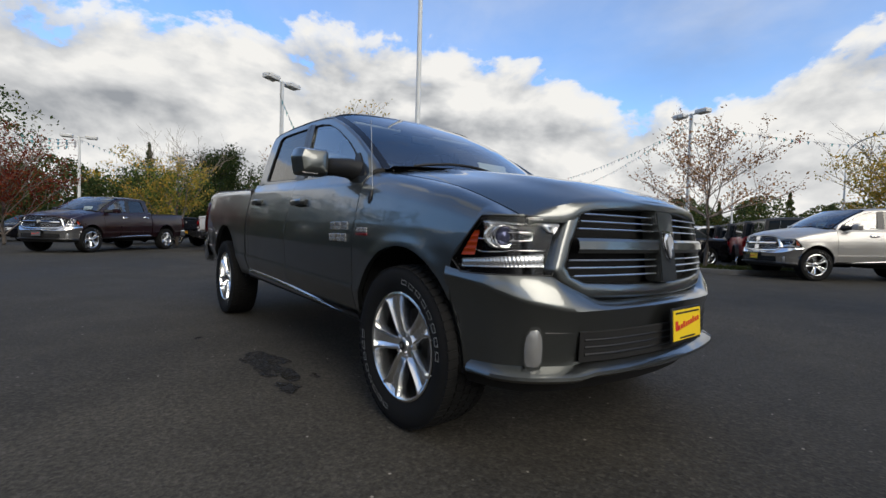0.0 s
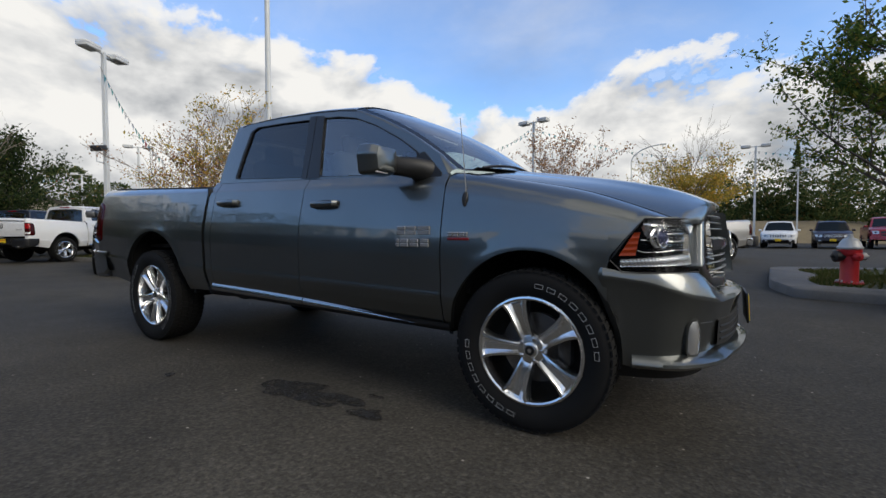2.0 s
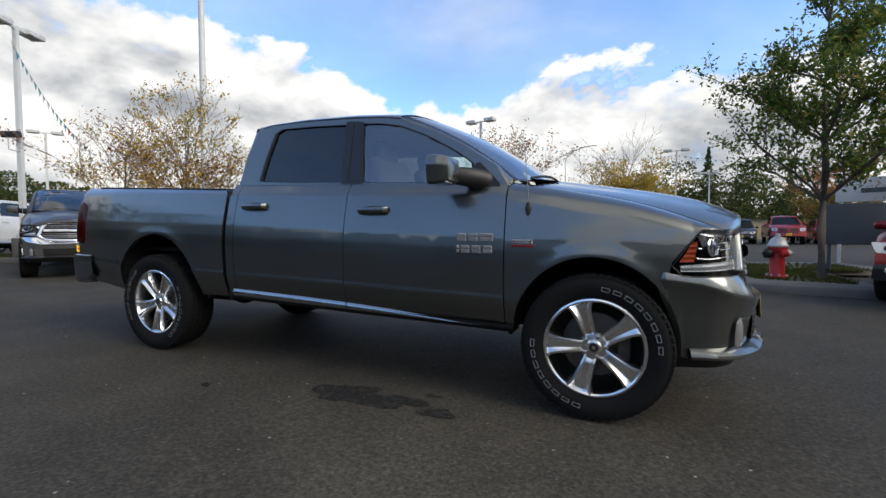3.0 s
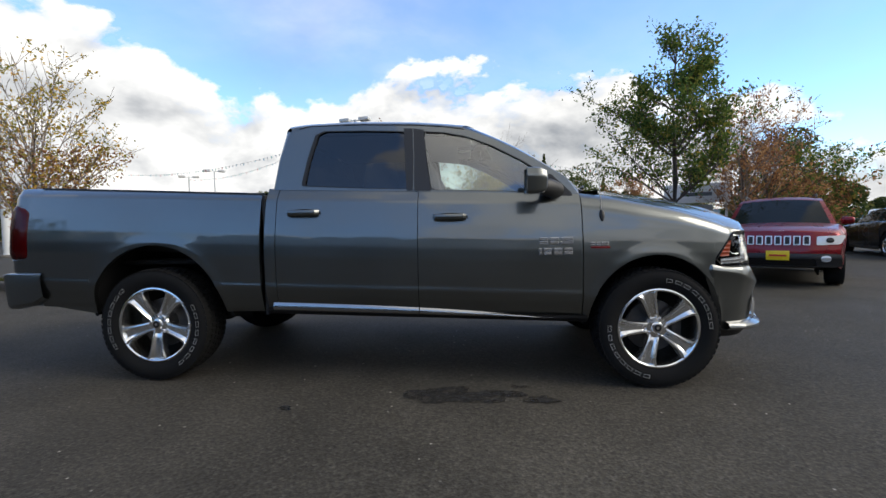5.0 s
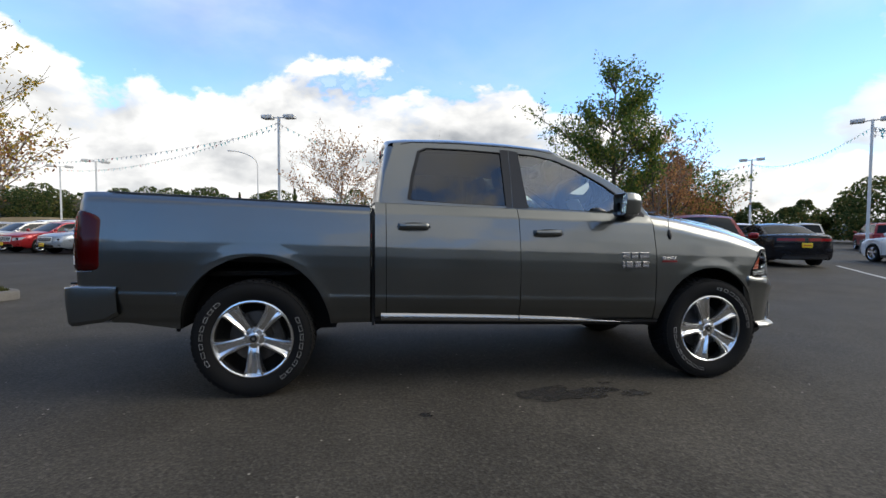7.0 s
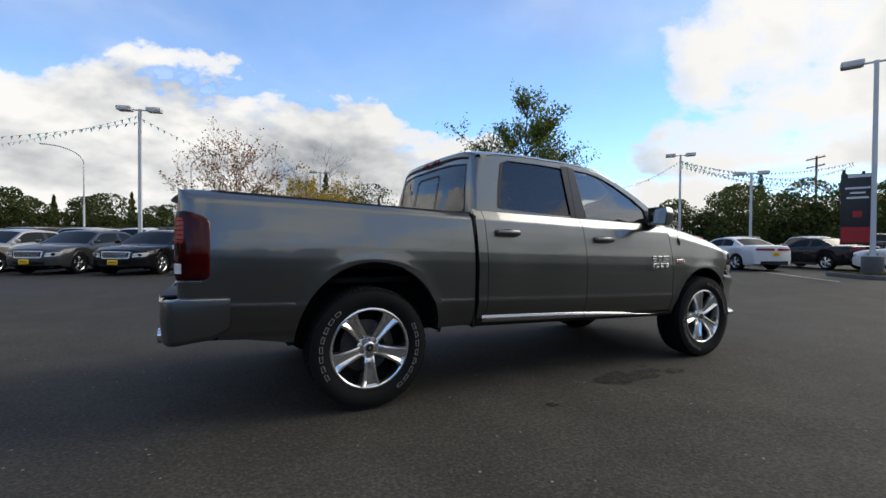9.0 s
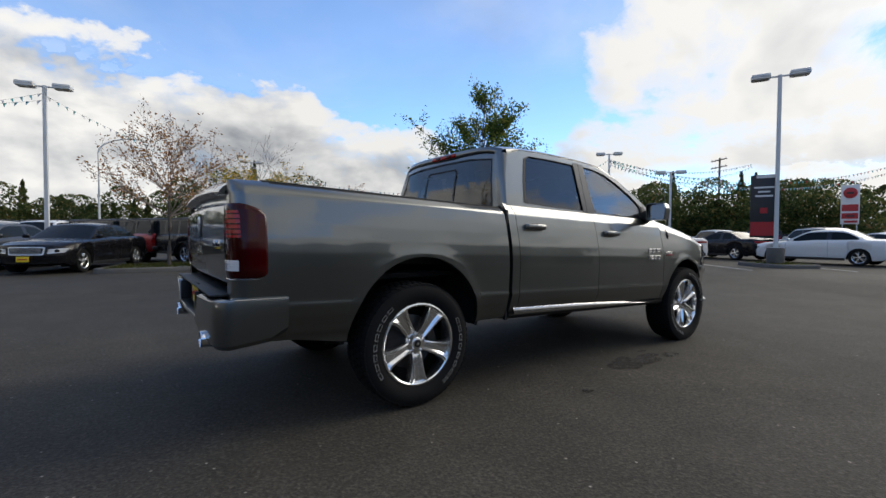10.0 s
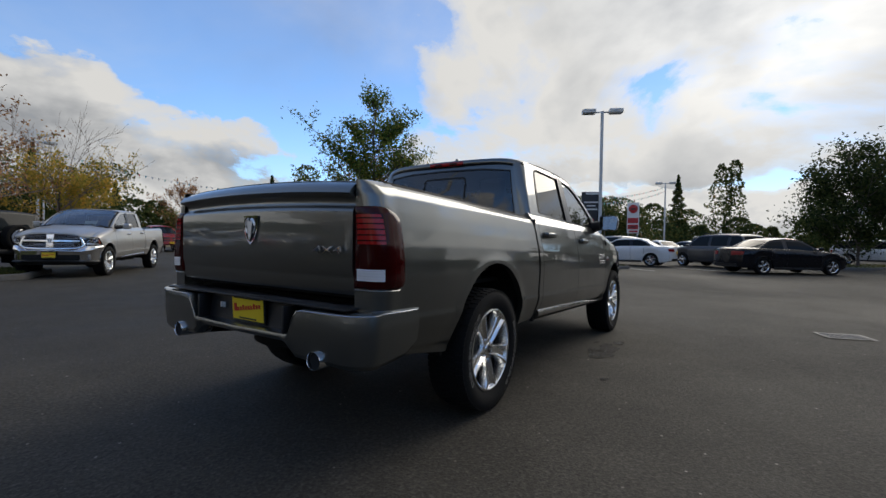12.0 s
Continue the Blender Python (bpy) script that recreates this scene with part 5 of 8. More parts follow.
def bed(truck, s):
    xs = columns(-2.705, SEAM_BED - 0.012)

    def sheet(u, v):
        x = xs[u]
        z = arch_low(x) + (bed_rail(x) - arch_low(x)) * v
        w = min(half_width(x, z), 0.998)
        if z > bed_rail(x) - 0.05:
            w -= 0.028 * ((z - bed_rail(x) + 0.05) / 0.05) ** 2
        return (x, s * w, z)
    bm = grid_bm(sheet, range(len(xs)), np.linspace(0, 1, 84))
    # the rounded corner, cut out round the lamp
    zs = np.unique(np.r_[np.linspace(0.56, LAMP_LOW, 10), LAMP_LOW - 0.003, np.linspace(LAMP_LOW, LAMP_LOW + 0.04, 8), np.linspace(LAMP_LOW, LAMP_TOP, 24), np.linspace(LAMP_TOP - 0.075, LAMP_TOP, 16), np.linspace(LAMP_TOP, bed_rail(-2.8), 12)])
    lows = grid_bm(lambda z, t: tuple(np.array(rear_corner(t, z)) * (1, s, 1)), zs[zs <= LAMP_LOW - 0.003], np.r_[np.linspace(0, 0.3, 4), np.linspace(0.35, 1, 16)])
    mids = grid_bm(lambda z, t: tuple(np.array(rear_corner(lamp_end(z) + (1 - lamp_end(z)) * t, z)) * (1, s, 1)), zs[(zs >= LAMP_LOW - 0.003) & (zs <= LAMP_TOP + 0.001)], np.linspace(0, 1, 14))
    tops = grid_bm(lambda z, t: tuple(np.array(rear_corner(t, z)) * (1, s, 1)), zs[zs >= LAMP_TOP], np.r_[np.linspace(0, 0.3, 4), np.linspace(0.35, 1, 16)])
    side = part("bed_side", flange(bm, lambda c: Vector((c.x, c.y - s * 0.04, c.z))), GREY_PAINT, truck)
    for b in (lows, mids, tops):
        part("corner_skin", b, GREY_PAINT, side, angle=50)
    zt = bed_rail(-2.8)
    lid = grid_bm(lambda t, v: tuple(np.array(rear_corner(t, zt)) * (1, s, 1) * (1 - v) + np.array((-2.72, s * 0.80, zt)) * v + np.array((0, 0, 0.004 * min(1, v * 5)))), np.linspace(0, 1, 16), (0, 0.06, 0.2, 0.6, 1.0))
    part("corner_cap", lid, GREY_PAINT, side)
    rim = lambda x: min(half_width(x, bed_rail(x)), 0.998) - 0.028

    def cap(x, v):
        dy, dz = [(-0.001, -0.003), (-0.003, 0.011), (-0.03, 0.014), (-0.075, 0.012), (-0.08, -0.03), (-0.085, -0.45)][v]
        return (x, s * (rim(x) + dy), bed_rail(x) + dz)
    part("bed_rail_cap", grid_bm(cap, np.linspace(-2.74, SEAM_BED - 0.012, 24), range(6)), BLACK_PLASTIC, side)
    return side


def tail_lamp(truck, s):
    def surf(u, v, d=0.0):
        z = LAMP_LOW + (LAMP_TOP - LAMP_LOW) * v
        return tuple(np.array(rear_corner(lamp_end(z) * u, z, d)) * (1, s, 1))
    us = np.linspace(0.01, 1, 48)
    vs = np.unique(np.r_[np.linspace(0, 0.1, 7), np.linspace(0, 1, 26), np.linspace(0.81, 1, 14)])
    puff = lambda u, v: 0.012 * min(1.0, 6 * u, 10 * (1 - u), 10 * v, 12 * (1 - v)) ** 0.5 + 0.002
    lamp = part("tail_lamp", flange(grid_bm(lambda u, v: surf(u, v, puff(u, v)), us, vs), lambda c: Vector((c.x + 0.02, c.y - s * 0.03, c.z))), RED_LENS, truck, "dark red wrap-round tail lamp with clear reversing panel", angle=50)
    part("stop_light", grid_bm(lambda u, v: surf(u, v, 0.0155), np.linspace(0.12, 0.66, 26), np.linspace(0.54, 0.90, 12)), RED_BRIGHT, lamp)
    for k in range(5):
        v0 = 0.575 + 0.068 * k
        part("lamp_rib", grid_bm(lambda u, v: surf(u, v, 0.017), np.linspace(0.12, 0.66, 18), np.linspace(v0, v0 + 0.018, 3)), RED_LENS, lamp)
    part("reversing_light", grid_bm(lambda u, v: surf(u, v, 0.0155 + 0.001 * math.sin(v * 200)), np.linspace(0.10, 0.62, 18), np.linspace(0.10, 0.24, 12)), WHITE_LENS, lamp)
    part("lamp_trim", grid_bm(lambda u, v: surf(u, v, 0.008 + 0.004 * math.sin(v * math.pi / 0.02)), us, np.linspace(-0.020, -0.002, 3)), CHROME_SATIN, lamp)
    return lamp


def tailgate(truck):
    prof = [(-2.870, 1.428), (-2.888, 1.433), (-2.902, 1.430), (-2.928, 1.410), (-2.948, 1.388), (-2.951, 1.378), (-2.945, 1.371), (-2.916, 1.363), (-2.903, 1.346), (-2.901, 1.326), (-2.912, 1.309), (-2.924, 1.298), (-2.927, 1.286),
            (-2.928, 1.22), (-2.927, 1.10), (-2.925, 1.00), (-2.917, 0.975), (-2.914, 0.955), (-2.914, 0.90), (-2.905, 0.880)]

    def f(y, v):
        x, z = prof[v]
        k = (y / 0.79)
        crown = 0.030 * (1 - k * k) * max(0.0, min(1.0, (z - 1.15) / 0.27))
        return (x - 0.012 * (1 - k * k), y, z - 0.012 + crown)
    tg = part("tailgate", flange(grid_bm(f, np.linspace(-0.796, 0.796, 41), range(len(prof))), lambda c: Vector((c.x + 0.03, c.y, c.z))), GREY_PAINT, truck, angle=50)
    place = lambda a, b, d: (-2.942 - d, -a, 1.190 + b)
    emblem(tg, place, 0.078)
    me = text_mesh("4X4", 0.085, 0.004)
    ob = finish("four_by_four_badge", me, CHROME, tg, "chrome 4X4 lettering", smooth=False)
    ob.matrix_local = Matrix.Translation((-2.945, -0.640, 1.085)) @ pose(0, 0, 0, 90, 0, -90) @ Matrix.Diagonal((1.45, 0.62, 1, 1))
    part("tailgate_cap", grid_bm(lambda y, v: (-2.862 - 0.030 * v - 0.012 * (1 - (y / .79) ** 2), y, 1.4245 + 0.030 * (1 - (y / 0.79) ** 2) + 0.004 * math.sin(math.pi * v)), np.linspace(-0.785, 0.785, 31), (0, 0.5, 1)), BLACK_PLASTIC, tg)
    inner = box_bm(0.03, 1.60, 0.48, (-2.86, 0, 1.16))
    part("tailgate_inner", inner, UNDERBODY, tg)


RB_S = [0.0, 0.2, 0.36, 0.50, 0.70, 1.0]
rb_y = smooth_table(RB_S, [0.994, 0.990, 0.978, 0.88, 0.55, 0.0], 0.03)
rb_x = smooth_table(RB_S, [-2.640, -2.82, -2.955, -3.005, -3.030, -3.040], 0.03)


def rear_bumper(truck):
    def plan(q, d):
        m, s = (q, -1) if q <= 1 else (2 - q, 1)
        x, y = rb_x(m), rb_y(m)
        e = 0.01
        tx, ty = rb_x(min(1, m + e)) - rb_x(max(0, m - e)), rb_y(min(1, m + e)) - rb_y(max(0, m - e))
        n = math.hypot(tx, ty)
        nx, ny = ty / n, -tx / n
        if m > 0.985:
            nx, ny = -1.0, 0.0
        return x + nx * d, s * (y + ny * d), m
    # height of the top: full at the ends, cut down over the plate
    top = lambda m: float(np.interp(m, [0, 0.30, 0.34, 0.52, 0.70, 0.725, 0.76, 1.0], [0.800, 0.804, 0.798, 0.792, 0.792, 0.780, 0.655, 0.650]))
    low = lambda m: float(np.interp(m, [0, 0.10, 0.3, 0.55, 0.74, 0.79, 1.0], [0.60, 0.550, 0.528, 0.515, 0.530, 0.600, 0.600]))

    def f(q, v):
        m = q if q <= 1 else 2 - q
        t, l = top(m), low(m)
        rows = [(-0.10, t - 0.004), (-0.02, t), (-0.004, t - 0.006), (0.0, t - 0.018), (0.0, t * 0.6 + l * 0.4), (-0.012, l + 0.03), (-0.03, l + 0.006), (-0.08, l)]
        d, z = rows[v]
        x, y, _ = plan(q, d)
        return (x, y, z)
    qs = np.unique(np.r_[np.linspace(0, 2, 141), np.linspace(0.69, 0.78, 14), np.linspace(1.22, 1.31, 14)])
    rb = part("rear_bumper", grid_bm(f, qs, range(8)), GREY_PAINT, truck, "body-coloured rear step bumper with plate recess", angle=30)
    # thin bright bar along the upper edge in place of its highlight
    for a, b in ((0.02, 0.745), (1.255, 1.98)):
        line = tube_bm([(*plan(q, 0.0)[:2], top(q if q <= 1 else 2 - q) - 0.010) for q in np.linspace(a, b, 50)], 0.0035, 6)
        part("bumper_edge", line, CHROME_SATIN, rb)
    recess = grid_bm(lambda y, v: ([-2.965, -2.955, -2.945, -2.90][v], y, [0.64, 0.70, 0.80, 0.812][v]), np.linspace(-0.40, 0.40, 15), range(4))
    part("plate_recess", recess, BLACK_PLASTIC, rb)
    part("step_pad", box_bm(0.16, 1.66, 0.012, (-2.925, 0, 0.806), 0.004), BLACK_PLASTIC, rb)
    for s in (-1, 1):
        part("recess_cheek", box_bm(0.085, 0.02, 0.15, (-2.985, s * 0.405, 0.715), 0.004), BLACK_PLASTIC, rb)
        tip = lathe_bm([(0.030, -0.20), (0.044, -0.16), (0.046, 0.02), (0.044, 0.026), (0.042, 0.022), (0.0415, 0.012)], 32, "y")
        for v in tip.verts:
            v.co = Vector((-3.005 - v.co.y, s * 0.645 + v.co.x * 1.1, 0.545 + v.co.z + 0.06 * v.co.y))
        tip = part("exhaust_tip", tip, CHROME, truck, "chrome exhaust tip", angle=50)
        part("exhaust_bore", cyl_bm(0.0415, 0.06, (-2.985, s * 0.645, 0.5445), "x", 24), UNDERBODY, tip)
        part("exhaust_pipe", tube_bm([(-2.86, s * 0.645, 0.53), (-2.5, s * 0.60, 0.50), (-1.2, s * 0.42, 0.45)], 0.034, 10), UNDERBODY, truck)
    dealer_plate(rb, pose(-2.972, -0.030, 0.738, 4, 0, -90))
    for y in (0.23, 0.26):
        part("recess_plug", box_bm(0.012, 0.014, 0.034, (-2.964, y, 0.735), 0.003), WHITE_LENS, rb)
    return rb


def underside(truck):
    bm = box_bm(5.1, 1.06, 0.28, (-0.10, 0, 0.66), 0.03)
    part("chassis", bm, UNDERBODY, truck)
    part("chassis_rail", box_bm(4.7, 0.09, 0.15, (0.05, -0.42, 0.48), 0.01), UNDERBODY, truck)
    part("chassis_rail", box_bm(4.7, 0.09, 0.15, (0.05, 0.42, 0.48), 0.01), UNDERBODY, truck)
    part("rear_axle", cyl_bm(0.055, 1.62, (-1.785, 0, 0.41), "y", 16), UNDERBODY, truck)
    diff = bmesh.new()
    bmesh.ops.create_uvsphere(diff, u_segments=18, v_segments=12, radius=0.16)
    bmesh.ops.translate(diff, vec=(-1.80, 0, 0.41), verts=diff.verts)
    part("differential", diff, UNDERBODY, truck)
    part("front_axle", cyl_bm(0.045, 1.55, (1.80, 0, 0.382), "y", 14), UNDERBODY, truck)
    # tank and gearbox: unseen boxes added to block light under the truck
    part("fuel_tank", box_bm(1.30, 0.46, 0.28, (-0.35, 0.42, 0.47), 0.05, 2), UNDERBODY, truck)
    part("transmission", box_bm(1.10, 0.40, 0.30, (0.75, 0.0, 0.46), 0.06, 2), UNDERBODY, truck)
    part("drive_shaft", cyl_bm(0.05, 2.0, (-0.75, 0.0, 0.42), "x", 14), UNDERBODY, truck)
    part("skid_plate", box_bm(0.9, 0.9, 0.05, (2.05, 0, 0.36), 0.02), UNDERBODY, truck)
    muf = lathe_bm([(0.0, -0.36), (0.11, -0.35), (0.12, -0.3), (0.12, 0.3), (0.11, 0.35), (0.0, 0.36)], 18, "y")
    for v in muf.verts:
        v.co = Vector((0.1 + v.co.y, -0.30 + v.co.x, 0.44 + v.co.z * 0.7))
    part("muffler", muf, UNDERBODY, truck)
    spare = lathe_bm(tyre_profile(0.36, 0.22), 32, "z")
    bmesh.ops.translate(spare, vec=(-2.50, 0, 0.60), verts=spare.verts)
    part("spare_tyre", spare, TYRE, truck)
    part("bed_floor", box_bm(1.88, 1.62, 0.03, (-1.92, 0, 0.86)), UNDERBODY, truck)
    part("bed_front_wall", box_bm(0.03, 1.78, 0.60, (-0.99, 0, 1.03), 0.004), UNDERBODY, truck)
    part("cab_floor", box_bm(2.2, 1.70, 0.04, (0.15, 0, 0.60)), DASH, truck)
    part("firewall", box_bm(0.04, 1.60, 0.70, (1.36, 0, 0.97)), UNDERBODY, truck)
    part("front_cross_member", box_bm(0.10, 1.20, 0.35, (2.42, 0, 0.82)), UNDERBODY, truck)
    for xc, zc, rx, rz in ARCHES:
        for s in (-1, 1):
            def liner(a, v):
                y = [0.955, 0.93, 0.55][v]
                k = [1.015, 1.07, 1.07][v]
                return (xc + k * rx * math.cos(a), s * (min(y, half_width(xc + rx * math.cos(a) * 0.99, zc + rz * math.sin(a)) - 0.02) if v < 2 else y), zc + k * rz * math.sin(a) if math.sin(a) > -0.001 else zc)
            part("wheel_liner", grid_bm(liner, np.linspace(0, math.pi, 40), range(3)), UNDERBODY, truck)
            part("well_wall", box_bm(1.0, 0.02, 0.62, (xc, s * 0.55, 0.70)), UNDERBODY, truck)
    for s in (-1, 1):
        part("mud_flap", box_bm(0.02, 0.24, 0.20, (2.215, s * 0.80, 0.44), 0.004, m=None), BLACK_PLASTIC, truck)
        part("bed_gap_seal", box_bm(0.020, 0.03, 0.86, (SEAM_BED + 0.009, s * 0.925, 0.91)), RUBBER_SEAL, truck)


def interior(truck):
    def seat(x, y, wide):
        s = part("seat_cushion", box_bm(0.52, wide, 0.16, (x + 0.16, y, 0.92), 0.05, 3), SEAT_CLOTH, truck)
        part("seat_back", box_bm(0.13, wide, 0.66, (0, 0, 0), 0.05, 3, m=pose(x - 0.10, y, 1.26, 0, -14, 0)), SEAT_CLOTH, s)
        for k in ((0,) if wide < 0.8 else (-0.42, 0.0, 0.42)):
            part("head_rest", box_bm(0.10, 0.26, 0.19, (0, 0, 0), 0.04, 3, m=pose(x - 0.20, y + k, 1.64, 0, -12, 0)), SEAT_CLOTH, s)
    seat(0.36, -0.40, 0.54)
    seat(0.36, 0.40, 0.54)
    seat(-0.52, 0.0, 1.40)
    bm = box_bm(0.36, 1.52, 0.30, (1.12, 0, 1.16), 0.07, 3)
    dash = part("dashboard", bm, DASH, truck)
    wheel = lathe_bm([(0.185, -0.014), (0.198, 0.0), (0.185, 0.014), (0.172, 0.0), (0.185, -0.014)], 36, "z")
    bmesh.ops.transform(wheel, matrix=pose(0.86, 0.40, 1.27, 0, -62, 0), verts=wheel.verts)
    st = part("steering_wheel", wheel, DASH, truck)
    part("steering_hub", box_bm(0.22, 0.32, 0.05, (0, 0, 0), 0.02, 2, m=pose(0.87, 0.40, 1.26, 0, -62, 0)), DASH, st)
    def liner(u, v):
        x, y = -0.80 + 1.22 * v, 0.70 * u
        return (x, y, 1.822 - 0.03 * u * u - 0.10 * max(0, x - 0.1))
    part("headliner", grid_bm(liner, np.linspace(-1, 1, 13), np.linspace(0, 1, 13)), HEADLINER, truck)
    for s in (-1, 1):
        part("door_card", box_bm(1.08, 0.05, 0.70, (0.70, s * 0.835, 0.97), 0.02), DASH, truck)
        part("door_card", box_bm(0.98, 0.05, 0.72, (-0.36, s * 0.835, 0.99), 0.02), DASH, truck)
        part("sun_visor", box_bm(0.20, 0.42, 0.02, (0.44, s * 0.38, 1.80), 0.008), HEADLINER, truck)
    part("rear_view_mirror", box_bm(0.03, 0.24, 0.065, (0.62, 0, 1.73), 0.015, 3), DASH, truck)


def hero_truck():
    truck = empty("pickup_truck", "dark metallic grey crew-cab pickup truck on polished alloy wheels", "truck")
    for s in (-1, 1):
        cab_sides(truck, s)
        side_glass_frames(truck, s)
        bed(truck, s)
        tail_lamp(truck, s)
        headlight(truck, s)
        mirror(truck, s)
    part("hood", hood_bm(), GREY_PAINT, truck, "long raised hood")
    cab_shell(truck)
    grille(truck)
    fb = front_bumper(truck)
    dealer_plate(fb, pose(2.806, 0.022, 0.556, -3, 0, 90))
    tailgate(truck)
    rear_bumper(truck)
    underside(truck)
    interior(truck)
    # draw the nose in: the length ahead of the front arch
    done = set()
    bpy.context.view_layer.update()
    for o in truck.children_recursive:
        if o.type != "MESH" or o.data.name in done:
            continue
        done.add(o.data.name)
        if any(abs(a) > 1e-6 for a in o.matrix_local.translation) or o.name.startswith("card") or o.name.startswith("print_bar"):
            o.location.x -= 0.052 * (o.location.x > 2.6)
            continue
        for v in o.data.vertices:
            k = min(1.0, max(0.0, (v.co.x - 2.16) / 0.50))
            v.co.x -= 0.052 * k * k * (3 - 2 * k)
    wheel = empty("wheel", "", "")
    wheel_parts(wheel)
    place_wheels(truck, wheel, (1.800, -1.785), 0.862, 0.413, 0.0)
    for w in truck.children:
        if w.type == "EMPTY" and w.location.x > 0:
            w.location.z = 0.382
    for w in [o for o in truck.children if o.name.startswith("wheel") and o.type == "EMPTY"]:
        w.name = "wheel"
        if w.location.x < 0:
            for o in w.children:
                if o.name.startswith("tyre"):
                    o.matrix_local = pose(0, 0, 0, 0, -110, 0)
    return truck


HERO = hero_truck()

# ---- surroundings: materials ----
CONCRETE = grain(principled("concrete", (0.12, 0.113, 0.103), 0.9), 3, 0.25, bump=0.4, bump_scale=60)
POLE_PAINT = grain(principled("pole_paint", (0.62, 0.64, 0.64), 0.45), 2, 0.08)
LAMP_HEAD = grain(principled("lamp_head_paint", (0.66, 0.67, 0.66), 0.5), 3, 0.1)
LAMP_GLASS = principled("lamp_glass", (0.55, 0.55, 0.52), 0.2)
BARK = grain(principled("bark", (0.095, 0.080, 0.068), 0.9), 12, 0.4, bump=0.6, bump_scale=40)
# paler than the bark: sky glare round thin twigs put into the colour
SKYLIT_TWIG = grain(principled("skylit_twig", (0.22, 0.18, 0.15), 0.9), 8, 0.3)
GRASS = grain(principled("grass_soil", (0.050, 0.058, 0.022), 0.95), 2.5, 0.45)
HYDRANT_RED = grain(principled("hydrant_red", (0.42, 0.018, 0.020), 0.38), 10, 0.2, rough_amount=0.08)
HYDRANT_CAP = grain(principled("hydrant_silver", (0.50, 0.50, 0.48), 0.45, 0.3), 10, 0.15)
FAR_GLASS = principled("car_glass", (0.010, 0.014, 0.016), 0.03, 0.0, IOR=1.22)
DARK_PART = principled("car_dark_trim", (0.012, 0.012, 0.013), 0.5)
CAR_LENS = principled("car_headlamp", (0.62, 0.63, 0.64), 0.18, 0.35, Coat_Weight=0.8)
CAR_BRIGHT = principled("car_bright_trim", (0.78, 0.78, 0.77), 0.35, 0.5)
CAR_TAIL = principled("car_tail_lamp", (0.24, 0.006, 0.008), 0.15, 0.0, Specular_IOR_Level=0.3)
WOOD_POLE = grain(principled("wood_pole", (0.10, 0.080, 0.062), 0.9), 5, 0.3)
SIGN_WHITE = grain(principled("sign_white", (0.70, 0.70, 0.68), 0.5), 3, 0.05)
SIGN_RED = principled("sign_red", (0.42, 0.02, 0.025), 0.45)
SIGN_DARK = grain(principled("sign_dark", (0.020, 0.021, 0.024), 0.5), 3, 0.15)
SIGN_GREY = grain(principled("sign_back_grey", (0.10, 0.11, 0.12), 0.5), 3, 0.12)
UNSEEN_WALL = grain(principled("unseen_wall", (0.060, 0.060, 0.058), 0.8), 1.5, 0.2)
LINE_WHITE = grain(principled("line_paint", (0.40, 0.40, 0.38), 0.8), 6, 0.5)
PAINTS = {n: car_paint("paint_" + n, c, m, r, 0.35) for n, c, m, r in (
    ("white", (0.72, 0.72, 0.71), 0.0, 0.35), ("silver", (0.46, 0.45, 0.43), 0.55, 0.32), ("black", (0.008, 0.008, 0.010), 0.1, 0.25),
    ("maroon", (0.014, 0.0022, 0.0042), 0.2, 0.3), ("red", (0.30, 0.014, 0.016), 0.3, 0.3), ("dark_red", (0.20, 0.0035, 0.009), 0.65, 0.28),
    ("grey", (0.085, 0.088, 0.092), 0.5, 0.32), ("blue", (0.035, 0.055, 0.105), 0.4, 0.3), ("navy", (0.020, 0.026, 0.040), 0.4, 0.3), ("pale_blue", (0.30, 0.34, 0.38), 0.5, 0.3))}

for n in ("black", "navy", "grey"):
    b = PAINTS[n].node_tree.nodes["Principled BSDF"]
    b.inputs["Coat Weight"].default_value, b.inputs["Specular IOR Level"].default_value = 0.22, 0.2


def leaf_material(name, stops, gain=1.0, through=0.45):
    """Thin leaf or cloth: diffuse with light coming through from behind."""
    m = bpy.data.materials.new(name)
    m.use_nodes = True
    nt = m.node_tree
    nt.nodes.clear()
    out = nt.nodes.new("ShaderNodeOutputMaterial")
    geo = nt.nodes.new("ShaderNodeNewGeometry")
    c = rampn(nt, geo.outputs["Random Per Island"], [(p, tuple(min(1, v * gain) for v in q)) for p, q in stops])
    d = nt.nodes.new("ShaderNodeBsdfDiffuse")
    t = nt.nodes.new("ShaderNodeBsdfTranslucent")
    mx = nt.nodes.new("ShaderNodeMixShader")
    mx.inputs[0].default_value = through
    link(nt, c, d.inputs[0]); link(nt, c, t.inputs[0])
    link(nt, d.outputs[0], mx.inputs[1]); link(nt, t.outputs[0], mx.inputs[2])
    link(nt, mx.outputs[0], out.inputs[0])
    MATS[name] = m
    return m


LEAF_GREEN = leaf_material("leaf_green", [(0.0, (0.020, 0.036, 0.012)), (0.55, (0.045, 0.070, 0.018)), (0.85, (0.085, 0.100, 0.022)), (1.0, (0.150, 0.110, 0.025))], 2.7)
LEAF_YELLOW = leaf_material("leaf_yellow", [(0.0, (0.070, 0.075, 0.018)), (0.5, (0.160, 0.125, 0.025)), (1.0, (0.260, 0.150, 0.030))], 2.9)
LEAF_RUST = leaf_material("leaf_rust", [(0.0, (0.070, 0.034, 0.022)), (0.5, (0.150, 0.074, 0.034)), (1.0, (0.240, 0.140, 0.060))], 2.4)
